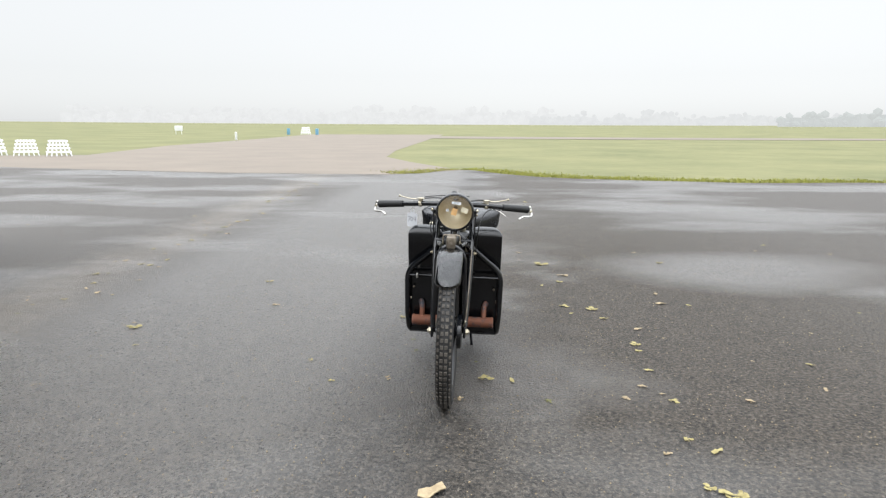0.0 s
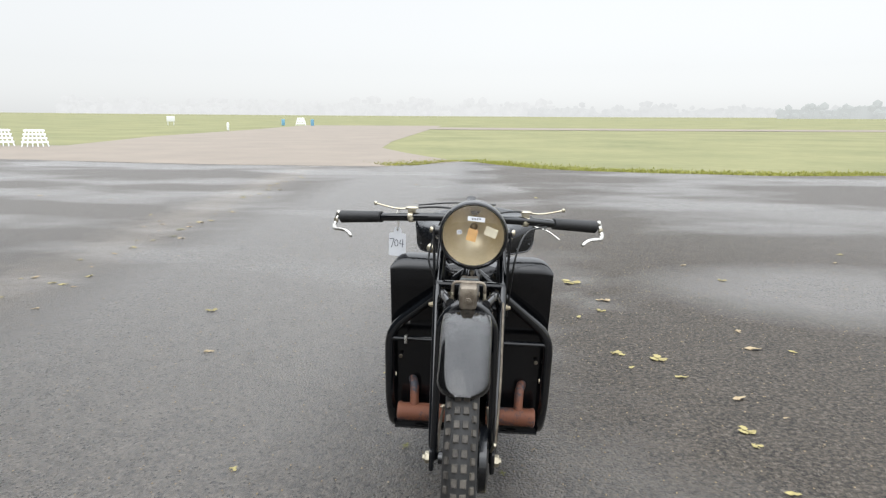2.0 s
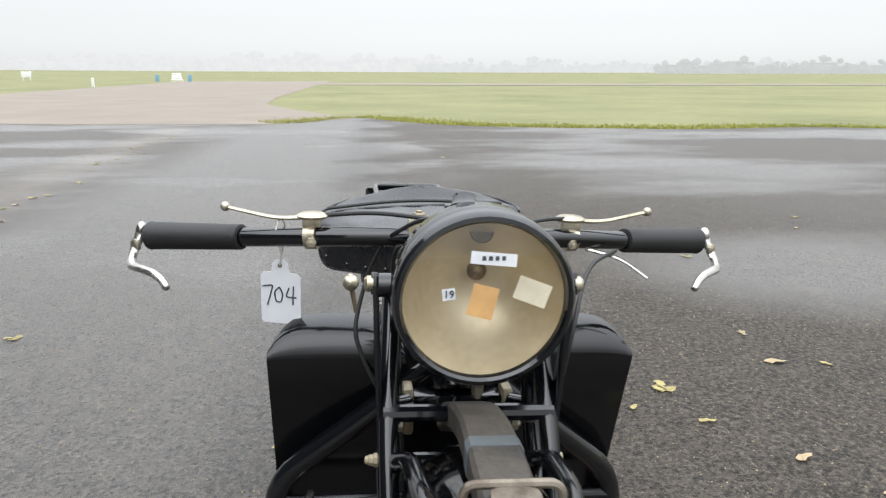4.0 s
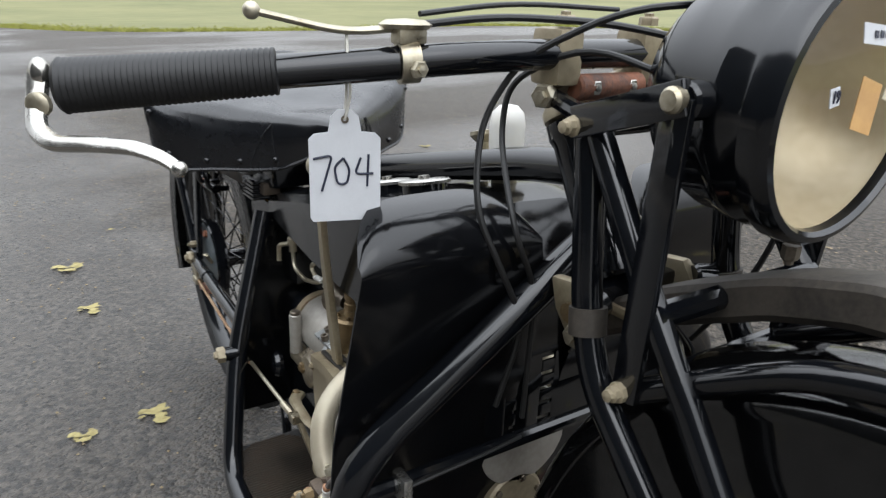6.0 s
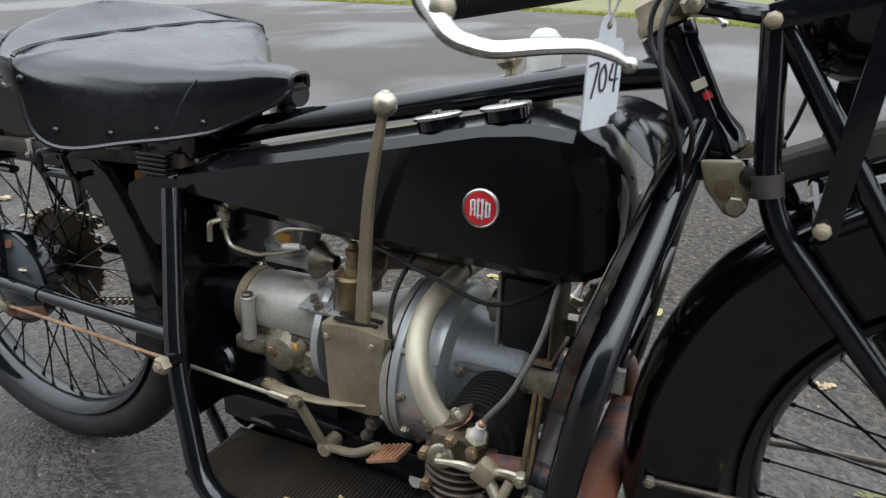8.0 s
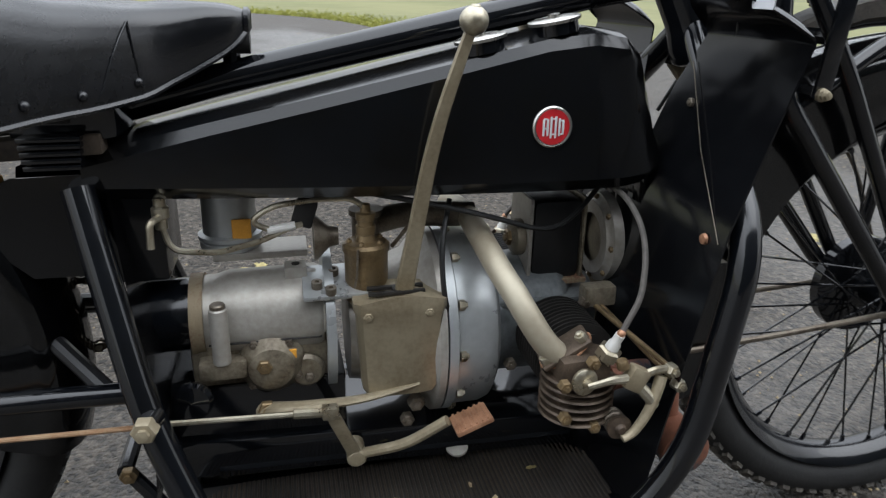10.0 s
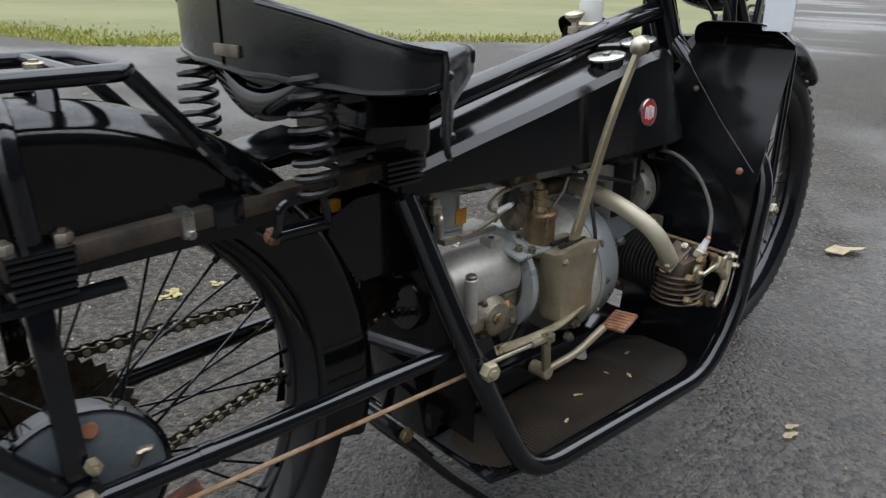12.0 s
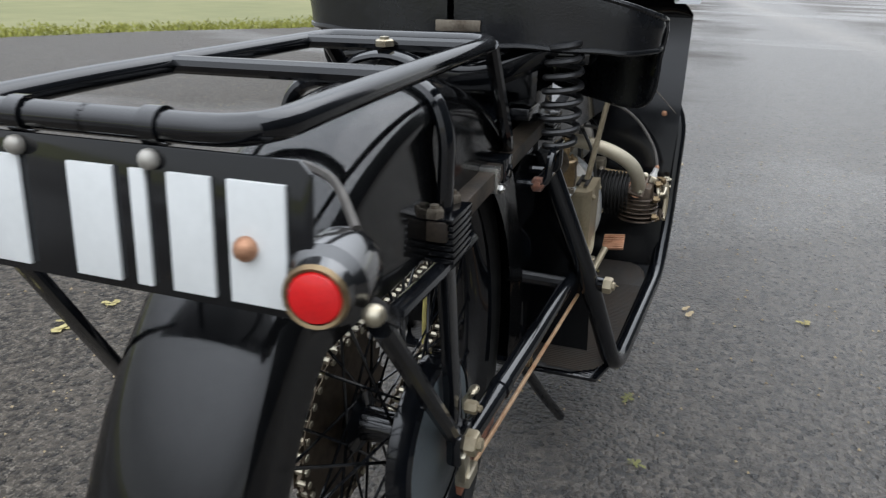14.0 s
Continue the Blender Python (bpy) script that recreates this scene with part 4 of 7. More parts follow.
SPR = [(0, 0.345, 0.606), (0, 0.29, 0.637), (0, 0.24, 0.660), (0, 0.20, 0.677), (0, 0.15, 0.691), (0, 0.10, 0.701), (0, 0.05, 0.707), (0, 0.015, 0.708), (0, -0.012, 0.706)]
part("leaf_spring", band(SPR, 0.0225, 0.0150), LEATHER_OLD, bike, "leather-wrapped front leaf spring")
part("spring_strap", band([(0, 0.100, 0.7010), (0, 0.082, 0.7036)], 0.0234, 0.0158), DRUMG, bike, "dark metal band round the spring")
sc = part("spring_clip", block((0, -0.012, 0.716), (0.040, 0.044, 0.050), 0.010), STEEL, bike, "greasy steel leaf spring end")
part("clip_pin", rod((-0.034, -0.014, 0.690), (0.034, -0.014, 0.690), 0.006), STEEL, sc)
part("clip_bolt", nut(V(0, -0.033, 0.712), (0, -1, 0), 0.008, 0.004), STEEL, sc)
sides("clip_stud", lambda s: rod((s * 0.036, 0.01, 0.662), (s * 0.036, 0.01, 0.715), 0.0035), NICKEL, sc)
part("clip_bridge", tube([(-0.036, 0.01, 0.715), (-0.036, 0.012, 0.738), (0.036, 0.012, 0.738), (0.036, 0.01, 0.715)], 0.0035, 8, 0.012), STEEL, sc)

# steering head
HT, HB = V(0, 0.418, 0.762), V(0, 0.352, 0.640)
part("head_tube", lathe([(0.019, 0), (0.026, 0), (0.030, 0.004), (0.031, 0.020), (0.0255, 0.040), (0.0242, 0.050), (0.0242, 0.118), (0.0265, 0.124), (0.0265, 0.137), (0.018, 0.139)], HB, HT - HB, 20), ENAMEL, bike)
part("head_transfer", lathe([(0.02450, 0.072), (0.02450, 0.082)], HB, HT - HB, 8, arc=(192, 226)), OLDPAPER, bike, "worn gold and red transfer on the steering head")
part("transfer_bar", lathe([(0.02465, 0.060), (0.02465, 0.068)], HB, HT - HB, 6, arc=(206, 228)), REDP, bike, "red transfer mark")
part("head_cup", lathe([(0.018, 0), (0.027, 0.002), (0.027, 0.010), (0.023, 0.016), (0.022, 0.030), (0.014, 0.036)], HT, HT - HB, 18), KHAKI, bike, "bronze-coloured head cup")
sides("head_bracket", lambda s: sheet([(s * 0.052, 0.364, 0.648), (s * 0.052, 0.328, 0.652), (s * 0.052, 0.316, 0.636), (s * 0.052, 0.316, 0.606), (s * 0.052, 0.324, 0.596), (s * 0.052, 0.336, 0.599), (s * 0.052, 0.356, 0.622)], V(s * 0.012, 0, 0), 0.004), KHAKI, bike, "bronze-painted lower head bracket")
part("bracket_bridge", block((0, 0.350, 0.634), (0.106, 0.036, 0.016), 0.005), ENAMEL, bike)
sides("crown_lug", lambda s: rod((s * 0.056, 0.318, 0.638), (s * 0.080, 0.306, 0.638), 0.013), ENAMEL, bike)
sides("head_link", lambda s: tube([(s * 0.050, 0.397, 0.786), (s * 0.074, 0.326, 0.778)], 0.0072, 10), ENAMEL, bike)
part("bracket_arm", tube([(0, 0.335, 0.632), (0, 0.25, 0.648)], 0.008, 10), ENAMEL, bike)
sides("bracket_bolt", lambda s: nut(V(s * 0.064, 0.327, 0.610), (s, 0, 0), 0.010, 0.008), NICKEL, bike)
sides("bracket_rivet", lambda s: lathe([(0, 0), (0.008, 0), (0.008, 0.003), (0, 0.004)], V(s * 0.064, 0.338, 0.625), (s, 0, 0), 14), BRASS, bike)

# handlebar
BAR = [(-0.385, 0.493, 0.795), (-0.262, 0.437, 0.806), (-0.10, 0.393, 0.818), (0.10, 0.393, 0.818), (0.226, 0.437, 0.806), (0.345, 0.493, 0.795)]
hb = part("handlebar", tube(BAR, 0.0118, 14, 0.05), ENAMEL, bike, "black enamelled handlebar")


def grip(s):
    k = 0.038 if s > 0 else 0.0
    a, b = Vector((s * 0.258 - k, 0.4355, 0.8065)), Vector((s * 0.384 - k, 0.4925, 0.7952))
    h = (b - a).length
    pr = [(0.0115, 0), (0.0155, 0.001)]
    n = 36
    for k in range(n):
        z = 0.002 + (h - 0.006) * k / n
        base = 0.0158 + 0.0022 * k / n
        pr += [(base, z), (base, z + 0.0012), (base - 0.0008, z + 0.0016), (base - 0.0008, z + 0.0022)]
    pr += [(0.0185, h - 0.003), (0.016, h), (0, h + 0.001)]
    return lathe(pr, a, b - a, 20)


sides("grip", grip, GRIP, hb, "ribbed black rubber grip")


def brake_lever(s):
    p = [Vector((s * x - (0.038 if s > 0 else 0), y, z)) for x, y, z in ((0.394, 0.492, 0.806), (0.398, 0.486, 0.790), (0.402, 0.470, 0.772), (0.396, 0.450, 0.766), (0.378, 0.428, 0.768), (0.358, 0.408, 0.768), (0.345, 0.396, 0.763), (0.338, 0.388, 0.757))]
    bm = tube(p, (0.0075, 0.0042), 10, 0.008, flat=0.7)
    ball(p[-1], 0.005, 10, bm)
    ball((s * 0.394 - (0.038 if s > 0 else 0), 0.492, 0.803), 0.010, 12, bm, (0.7, 1, 1.1))
    return bm


sides("brake_lever", brake_lever, CHROME, hb, "bright inverted brake lever")
sides("lever_pivot", lambda s: lathe([(0, 0), (0.008, 0), (0.008, 0.004), (0.005, 0.006), (0, 0.006)], V(s * 0.397 - (0.038 if s > 0 else 0), 0.479, 0.786), (s * 0.6, -0.8, 0), 12), NICKEL, hb)


def clamp(s):
    c = V(s * 0.172 - (0.030 if s > 0 else 0), 0.412, 0.813)
    d = (Vector(BAR[1]) - Vector(BAR[2]))
    d.x *= -s
    bm = lathe([(0.012, -0.007), (0.0152, -0.007), (0.0152, 0.007), (0.012, 0.007)], c, d, 18, closed=True)
    block(c + V(0, -0.001, 0.018), (0.022, 0.014, 0.012), 0.002, bm=bm)
    nut(c + V(0, -0.013, -0.004), (0, -1, 0), 0.0065, 0.006, bm)
    lathe([(0, 0), (0.017, 0), (0.019, 0.003), (0.014, 0.006), (0, 0.007)], c + V(0, 0.004, 0.022), (0, 0, 1), 18, bm)
    return bm


sides("lever_clamp", clamp, NICKEL, hb, "dull nickel control clamp")


def control_lever(s):
    k = 0.030 if s > 0 else 0.0
    bm = tube([(s * 0.172 - k, 0.416, 0.836), (s * 0.215 - k, 0.424, 0.832), (s * 0.272 - k, 0.430, 0.844)], (0.0042, 0.0034), 8, 0.02, flat=0.7)
    ball((s * 0.276 - k, 0.4305, 0.845), 0.0058, 12, bm)
    return bm


sides("control_lever", control_lever, NICKEL, hb, "thin nickel control lever with ball end")
for x in (-0.046, 0.046):
    part("bar_clamp", block((x, 0.398, 0.816), (0.026, 0.034, 0.044), 0.006), KHAKI, hb, "bronze-coloured handlebar clamp")
    part("clamp_nut", nut(V(x, 0.392, 0.840), (0, 0, 1), 0.008, 0.007), KHAKI, hb)
    part("clamp_stem", tube([(x, 0.398, 0.80), (x * 0.4, 0.412, 0.785)], 0.011, 10), KHAKI, hb)
part("clamp_tube", rod((-0.036, 0.386, 0.793), (0.036, 0.386, 0.793), 0.0105), RUST, hb, "brown cross tube under the clamps")
sides("clamp_bolt", lambda s: nut(V(s * 0.02, 0.380, 0.793), (0, -1, 0), 0.006, 0.004), CHROME, hb)
sides("stem_bolt", lambda s: nut(V(s * 0.056, 0.393, 0.787), (s, -0.4, 0), 0.010, 0.012), NICKEL, hb)
part("clutch_lever", tube([(0.165, 0.415, 0.800), (0.205, 0.400, 0.792), (0.236, 0.385, 0.770)], (0.0045, 0.003), 8, 0.02, flat=0.6), CHROME, hb, "bright small lever")

# cables
for pts, r in (([(-0.165, 0.420, 0.837), (-0.10, 0.405, 0.845), (-0.02, 0.37, 0.842), (0.03, 0.33, 0.83)], 0.0028),
               ([(0.0, 0.290, 0.858), (-0.045, 0.335, 0.852), (-0.085, 0.395, 0.815), (-0.105, 0.410, 0.770), (-0.115, 0.402, 0.735), (-0.122, 0.388, 0.700), (-0.105, 0.375, 0.655), (-0.075, 0.378, 0.60), (-0.09, 0.390, 0.52)], 0.0026),
               ([(-0.02, 0.300, 0.806), (-0.050, 0.365, 0.828), (-0.074, 0.420, 0.795), (-0.076, 0.424, 0.755), (-0.090, 0.396, 0.722), (-0.098, 0.368, 0.682), (-0.065, 0.378, 0.63), (-0.06, 0.388, 0.50)], 0.0026),
               ([(0.155, 0.420, 0.837), (0.10, 0.39, 0.842), (0.05, 0.35, 0.835)], 0.0026),
               ([(0.20, 0.405, 0.80), (0.14, 0.33, 0.80), (0.112, 0.27, 0.74), (0.104, 0.29, 0.64), (0.10, 0.34, 0.56)], 0.0026),
               ([(-0.155, 0.425, 0.845), (-0.06, 0.44, 0.855), (0.06, 0.44, 0.852)], 0.0022)):
    part("control_cable", tube(pts, r, 8, 0.06), CABLE, bike, "black bowden cable")

# headlamp: open bowl, reflector, glass and papers stuck behind it
LC = V(0.003, 0.190, 0.7985)
LA = V(0, 1, 0.06).normalized()
lamp = part("headlamp", lathe([(0.0755, 0.006), (0.0760, 0.000), (0.0785, -0.003), (0.0825, -0.002), (0.0852, 0.002), (0.0860, 0.008), (0.0860, 0.016), (0.0818, 0.019), (0.0815, 0.030), (0.0835, 0.034), (0.0835, 0.044), (0.0815, 0.048), (0.0811, 0.066),
                               (0.0743, 0.088), (0.0579, 0.108), (0.0328, 0.120), (0, 0.124)], LC, LA, 48), ENAMEL, bike, "large black headlamp shell")
part("reflector", lathe([(0.0765, 0.006), (0.0720, 0.026), (0.0589, 0.050), (0.0405, 0.068), (0.0193, 0.079), (0, 0.081)], LC, LA, 48), CREAM, lamp, "cream tarnished reflector")
gl = part("lens_glass", lathe([(0.0757, 0.003), (0.062, -0.0015), (0.044, -0.0055), (0.022, -0.0080), (0.0, -0.0088)], LC, LA, 48), GLASS, lamp, "clear slightly domed lamp glass")
gl.visible_shadow = False
part("bulb", ball(LC + LA * 0.060 + V(0, 0, 0.012), 0.010, 14), BRASS, lamp, "small brass bulb holder")
part("reflector_hole", lathe([(0, 0), (0.010, 0), (0.012, 0.003)], LC + LA * 0.052 + V(0.002, 0, 0.053), (0, -1, 0.5), 14), STEEL, lamp)


def dome(x, z):
    """How far the inside of the lamp glass lies from the rim's plane."""
    return 0.0040 - 0.0115 * (1 - (x * x + z * z) / 0.0757 ** 2)


def sticker(name, x, z, w, h, turn, mat, label, raised=0.0):
    b2 = block((0, 0, 0), (w, 0.0006, h), 0.0)
    ob = part(name, b2, mat, lamp, label)
    ob.matrix_local = Matrix.Translation(settle(LC + LA * (dome(x, z) - raised) + V(x, 0, z))) @ pose(0, 0, 0, -3.4 - 210 * z, turn, -210 * x)
    return ob


sticker("label_paper", 0.006, 0.043, 0.042, 0.0115, 4, PAPER, "white paper strip with faint marks")
sticker("number_paper", -0.034, 0.010, 0.012, 0.0105, -6, PAPER, "small white paper with the number 19")
sticker("amber_label", -0.003, 0.004, 0.024, 0.030, 14, ORANGEPAPER, "amber paper square")
sticker("square_label", 0.043, 0.012, 0.031, 0.022, 18, OLDPAPER, "yellowed paper square")
for k in range(4):
    sticker("paper_mark", -0.003 + 0.006 * k, 0.0430 + 0.0007, 0.0035, 0.004, 4, INK, "", 0.0008)


def text(name, words, size, mat, parent, m, label, thick=0.0004):
    cu = bpy.data.curves.new(name, "FONT")
    cu.body, cu.size, cu.extrude, cu.align_x, cu.align_y = words, size, thick, "CENTER", "CENTER"
    tmp = new(name, cu)
    me = bpy.data.meshes.new_from_object(tmp.evaluated_get(bpy.context.evaluated_depsgraph_get()))
    bpy.data.objects.remove(tmp)
    me.materials.clear()
    me.materials.append(mat)
    ob = new(name, me)
    ob.parent = parent
    ob.matrix_local = m
    return tagged(ob, label)


text("number", "19", 0.010, INK, lamp, Matrix.Translation(settle(LC + LA * (dome(-0.034, 0.010) - 0.0010) + V(-0.034, 0, 0.010))) @ pose(0, 0, 0, 88, 0, 7), "printed number 19")
sides("lamp_stud", lambda s: rod((s * 0.080, 0.235, 0.803), (s * 0.096, 0.235, 0.803), 0.012), ENAMEL, lamp)
part("lamp_screw", nut(LC + LA * 0.02 + V(0, 0, -0.091), (0, 0, -1), 0.006, 0.010), STEEL, lamp)
part("lamp_peak", lathe([(0, 0), (0.018, 0), (0.018, 0.008), (0.013, 0.014), (0.012, 0.022), (0.008, 0.024), (0, 0.024)], LC + LA * 0.088 + V(-0.010, 0, 0.060), (0, 0.7, 1), 18), ENAMEL, lamp)
part("lamp_tab", block(LC + LA * 0.108 + V(-0.020, 0, 0.062), (0.018, 0.014, 0.012), 0.002), ENAMEL, lamp)


# duplex frame: down from the head, out round the leg shields, along the footboards and up to the saddle
def frame_tube(s):
    return tube([(s * 0.008, 0.369, 0.676), (s * 0.226, 0.408, 0.489), (s * 0.223, 0.437, 0.255), (s * 0.218, 0.505, 0.158), (s * 0.186, 0.905, 0.150), (s * 0.146, 0.970, 0.325), (s * 0.074, 1.018, 0.535)], 0.0150, 14, 0.055)


sides("frame_tube", frame_tube, ENAMEL, bike)
part("front_cross_bar", tube([(-0.218, 0.404, 0.464), (0.218, 0.404, 0.464)], 0.0075, 10), ENAMEL, bike)
part("bar_strap", block((-0.178, 0.399, 0.464), (0.009, 0.022, 0.024), 0.002), CHROME, bike, "bright metal strap")
part("bar_wire", tube([(-0.178, 0.393, 0.466), (-0.10, 0.389, 0.474), (-0.06, 0.387, 0.480)], 0.0018, 6), CABLE, bike)
part("top_tube", tube([(0, 0.400, 0.722), (0, 0.47, 0.713), (0, 0.88, 0.626), (0, 1.02, 0.590)], 0.0165, 14, 0.03), ENAMEL, bike)
sides("frame_bolt", lambda s: nut(V(s * 0.166, 0.967, 0.327), (s, 0.1, 0), 0.0125, 0.012), KHAKI, bike, "bronze-coloured hexagon frame bolt")
sides("bolt_boss", lambda s: rod((s * 0.145, 0.963, 0.327), (s * 0.168, 0.967, 0.327), 0.011), ENAMEL, bike)


# leg shields: flat sheet with a rolled hood at the top
def shield(s):
    bm = bmesh.new()
    n, m = 18, 16
    rows = []
    for j in range(m + 1):
        row = []
        for i in range(n + 1):
            u = i / n
            if j <= 9:
                v = j / 9
                z = 0.162 + (0.668 - 0.162) * v
                y = 0.484 - 0.048 * min(1, v * 1.55) - 0.056 * max(0, v - 0.645) / 0.355
                xo, xi = 0.212 + 0.013 * min(1, v * 1.7), 0.028 + 0.032 * max(0.0, min(1.0, (z - 0.60) / 0.045))
                arch = 0.0
            else:
                a = (j - 9) / 7 * math.pi / 2
                arch = 1 - abs(2 * u - 1) ** 4.5
                z = 0.668 + (0.008 + 0.034 * arch) * math.sin(a)
                y = 0.380 + (0.006 + 0.046 * arch) * (1 - math.cos(a))
                xo, xi = 0.225, 0.060
            x = xi + (xo - xi) * u
            row.append(bm.verts.new((s * x, y, z)))
        rows.append(row)
    for a, b in zip(rows, rows[1:]):
        for i in range(n):
            bm.faces.new((a[i], a[i + 1], b[i + 1], b[i]))
    bmesh.ops.recalc_face_normals(bm, faces=bm.faces)
    bmesh.ops.solidify(bm, geom=bm.faces[:], thickness=0.0018)
    return bm


sides("leg_shield", shield, SHIELD, bike, "black enamelled steel leg shield")
for s in (-1, 1):
    # highlight along the shield's fold, drawn as a thin steel-coloured line
    part("shield_fold_glint", tube([(s * 0.060, 0.394, 0.640), (s * 0.140, 0.421, 0.560), (s * 0.216, 0.4375, 0.487)], 0.0006, 6), STEEL, bike)
    part("shield_rivet", lathe([(0, 0), (0.006, 0), (0.005, 0.003), (0, 0.004)], V(s * 0.194, 0.4375, 0.485), (0, 1, 0), 12), COPPER, bike, "coppery round rivet")
    part("shield_bolt", nut(V(s * 0.196, 0.436, 0.40), (0, -1, 0), 0.006, 0.004), STEEL, bike)
    part("shield_bolt", nut(V(s * 0.085, 0.404, 0.60), (0, 1, 0), 0.005, 0.004), STEEL, bike)


# wedge tank
def tank():
    bm = bmesh.new()
    #  y, half width top, half width bottom, top, bottom
    st = [(1.015, 0.066, 0.066, 0.566, 0.518), (0.90, 0.078, 0.080, 0.594, 0.516), (0.78, 0.088, 0.092, 0.621, 0.514), (0.66, 0.092, 0.099, 0.648, 0.512),
          (0.57, 0.094, 0.102, 0.669, 0.511), (0.52, 0.090, 0.103, 0.674, 0.511), (0.48, 0.080, 0.102, 0.669, 0.511), (0.455, 0.064, 0.099, 0.650, 0.514), (0.438, 0.046, 0.090, 0.622, 0.520), (0.430, 0.032, 0.074, 0.600, 0.532)]
    rows = []
    for y, wt, wb, zt, zb in st:
        e = 0.014
        pr = [(-wb + e, zb), (-wb, zb + e), (-(wb + (wt - wb) * 0.6), zb + (zt - zb) * 0.6), (-wt, zt - e), (-wt + e * 0.6, zt - 0.003), (-wt + 0.030, zt + 0.002), (0, zt + 0.004)]
        pr = pr + [(-x, z) for x, z in pr[-2::-1]]
        rows.append([bm.verts.new((x, y, z)) for x, z in pr])
    n = len(rows[0])
    for a, b in zip(rows, rows[1:]):
        for i in range(n):
            bm.faces.new((a[i], a[(i + 1) % n], b[(i + 1) % n], b[i]))
    bm.faces.new(rows[0])
    bm.faces.new(rows[-1][::-1])
    bmesh.ops.bevel(bm, geom=[e for e in bm.edges if e.calc_face_angle(0) > 0.7], offset=0.004, segments=2, affect="EDGES")
    return bm


part("fuel_tank", tank(), TANKM, bike, "glossy black wedge-shaped fuel tank", 28)
for y, z in ((0.556, 0.676), (0.632, 0.659)):
    tilt = V(0, 0.20, 1).normalized()
    c = V(-0.064, y, z)
    cp = part("filler_cap", lathe([(0.0205, 0), (0.0205, 0.005), (0.0265, 0.0055), (0.0270, 0.0085), (0.0255, 0.0095), (0, 0.0105)], c, tilt, 32), CHROME, bike, "round nickel filler cap")
    part("cap_knob", lathe([(0, 0.010), (0.006, 0.010), (0.006, 0.0135), (0, 0.014)], c, tilt, 12), CHROME, cp)
    part("cap_neck", lathe([(0.0235, -0.006), (0.0235, 0.0055)], c, tilt, 24), ENAMEL, cp)
bg = part("badge", lathe([(0, 0.0), (0.021, 0.0), (0.021, 0.002), (0.0195, 0.0032), (0.0180, 0.0026), (0, 0.0026)], V(-0.0985, 0.565, 0.5815), (-1, 0, 0.09), 36), CHROME, bike, "round red badge with raised white marks")
part("badge_field", lathe([(0, 0.0028), (0.0178, 0.0028), (0.0178, 0.0015)], V(-0.0985, 0.565, 0.5815), (-1, 0, 0.09), 36), REDP, bg, "red enamel field")
for y, h, w in ((-0.0100, 0.017, 0.0022), (-0.0058, 0.017, 0.0022), (-0.0022, 0.022, 0.0022), (0.0026, 0.022, 0.0022), (0.0066, 0.018, 0.0022), (0.0105, 0.015, 0.0022)):
    part("badge_bar", block((-0.1018, 0.565 - y, 0.5815), (0.0014, w, h), 0.0004), WHITEP, bg)
for y in (-0.008, 0.0002, 0.0082):
    part("badge_bar", block((-0.1018, 0.565 - y, 0.5815 + (0.0085 if y < 0.005 else 0.0065)), (0.0014, 0.004, 0.0016), 0.0003), WHITEP, bg)
    part("badge_bar", block((-0.1018, 0.565 - y, 0.5815 - (0.001 if y < 0 else 0.007)), (0.0014, 0.004, 0.0016), 0.0003), WHITEP, bg)
pmp = part("oil_pump", lathe([(0, -0.012), (0.014, -0.012), (0.014, 0.014), (0.0255, 0.017), (0.0255, 0.028), (0.021, 0.032), (0, 0.032)], V(0.032, 0.550, 0.676), (0, 0, 1), 28), NICKEL, bike, "nickel oil pump base")
part("sight_glass", lathe([(0.0185, 0.030), (0.0190, 0.060), (0.0165, 0.072), (0.010, 0.079), (0, 0.081)], V(0.032, 0.550, 0.676), (0, 0, 1), 24), PORCELAIN, pmp, "pale glass dome of the oil pump")
part("pump_plunger", tube([(0.032, 0.588, 0.672), (0.032, 0.588, 0.712)], 0.006), NICKEL, pmp)
part("pump_collar", lathe([(0, 0), (0.011, 0), (0.011, 0.010), (0, 0.011)], V(0.032, 0.588, 0.692), (0, 0, 1), 16), NICKEL, pmp)
part("pump_knob", lathe([(0, 0.0), (0.009, 0.001), (0.0155, 0.009), (0.0150, 0.013), (0, 0.015)], V(0.032, 0.588, 0.710), (0, 0.25, 1), 20), NICKEL, pmp)


# saddle
# stations along the saddle: y, half width, height of the seat, height of the hem
SEAT = [(0.858, 0.018, 0.690, 0.672), (0.872, 0.028, 0.6955, 0.658), (0.895, 0.040, 0.700, 0.644), (0.925, 0.055, 0.703, 0.630), (0.951, 0.074, 0.706, 0.621), (0.990, 0.116, 0.711, 0.615),
        (1.024, 0.158, 0.716, 0.613), (1.052, 0.195, 0.721, 0.615), (1.070, 0.212, 0.724, 0.625), (1.082, 0.220, 0.7265, 0.648), (1.087, 0.222, 0.7275, 0.691), (1.106, 0.220, 0.7310, 0.691),
        (1.125, 0.211, 0.7365, 0.691), (1.145, 0.191, 0.745, 0.691), (1.162, 0.158, 0.755, 0.691), (1.175, 0.112, 0.763, 0.691), (1.183, 0.060, 0.769, 0.691), (1.186, 0.004, 0.771, 0.691)]
# the front is a rounded flap, the back a flat seat with a sharp rim over an upright band
ACROSS = [(0.0, 0.0), (0.30, 0.01), (0.57, 0.04), (0.79, 0.11), (0.93, 0.23), (0.99, 0.42), (1.0, 0.62), (0.985, 0.85), (0.955, 1.0)]
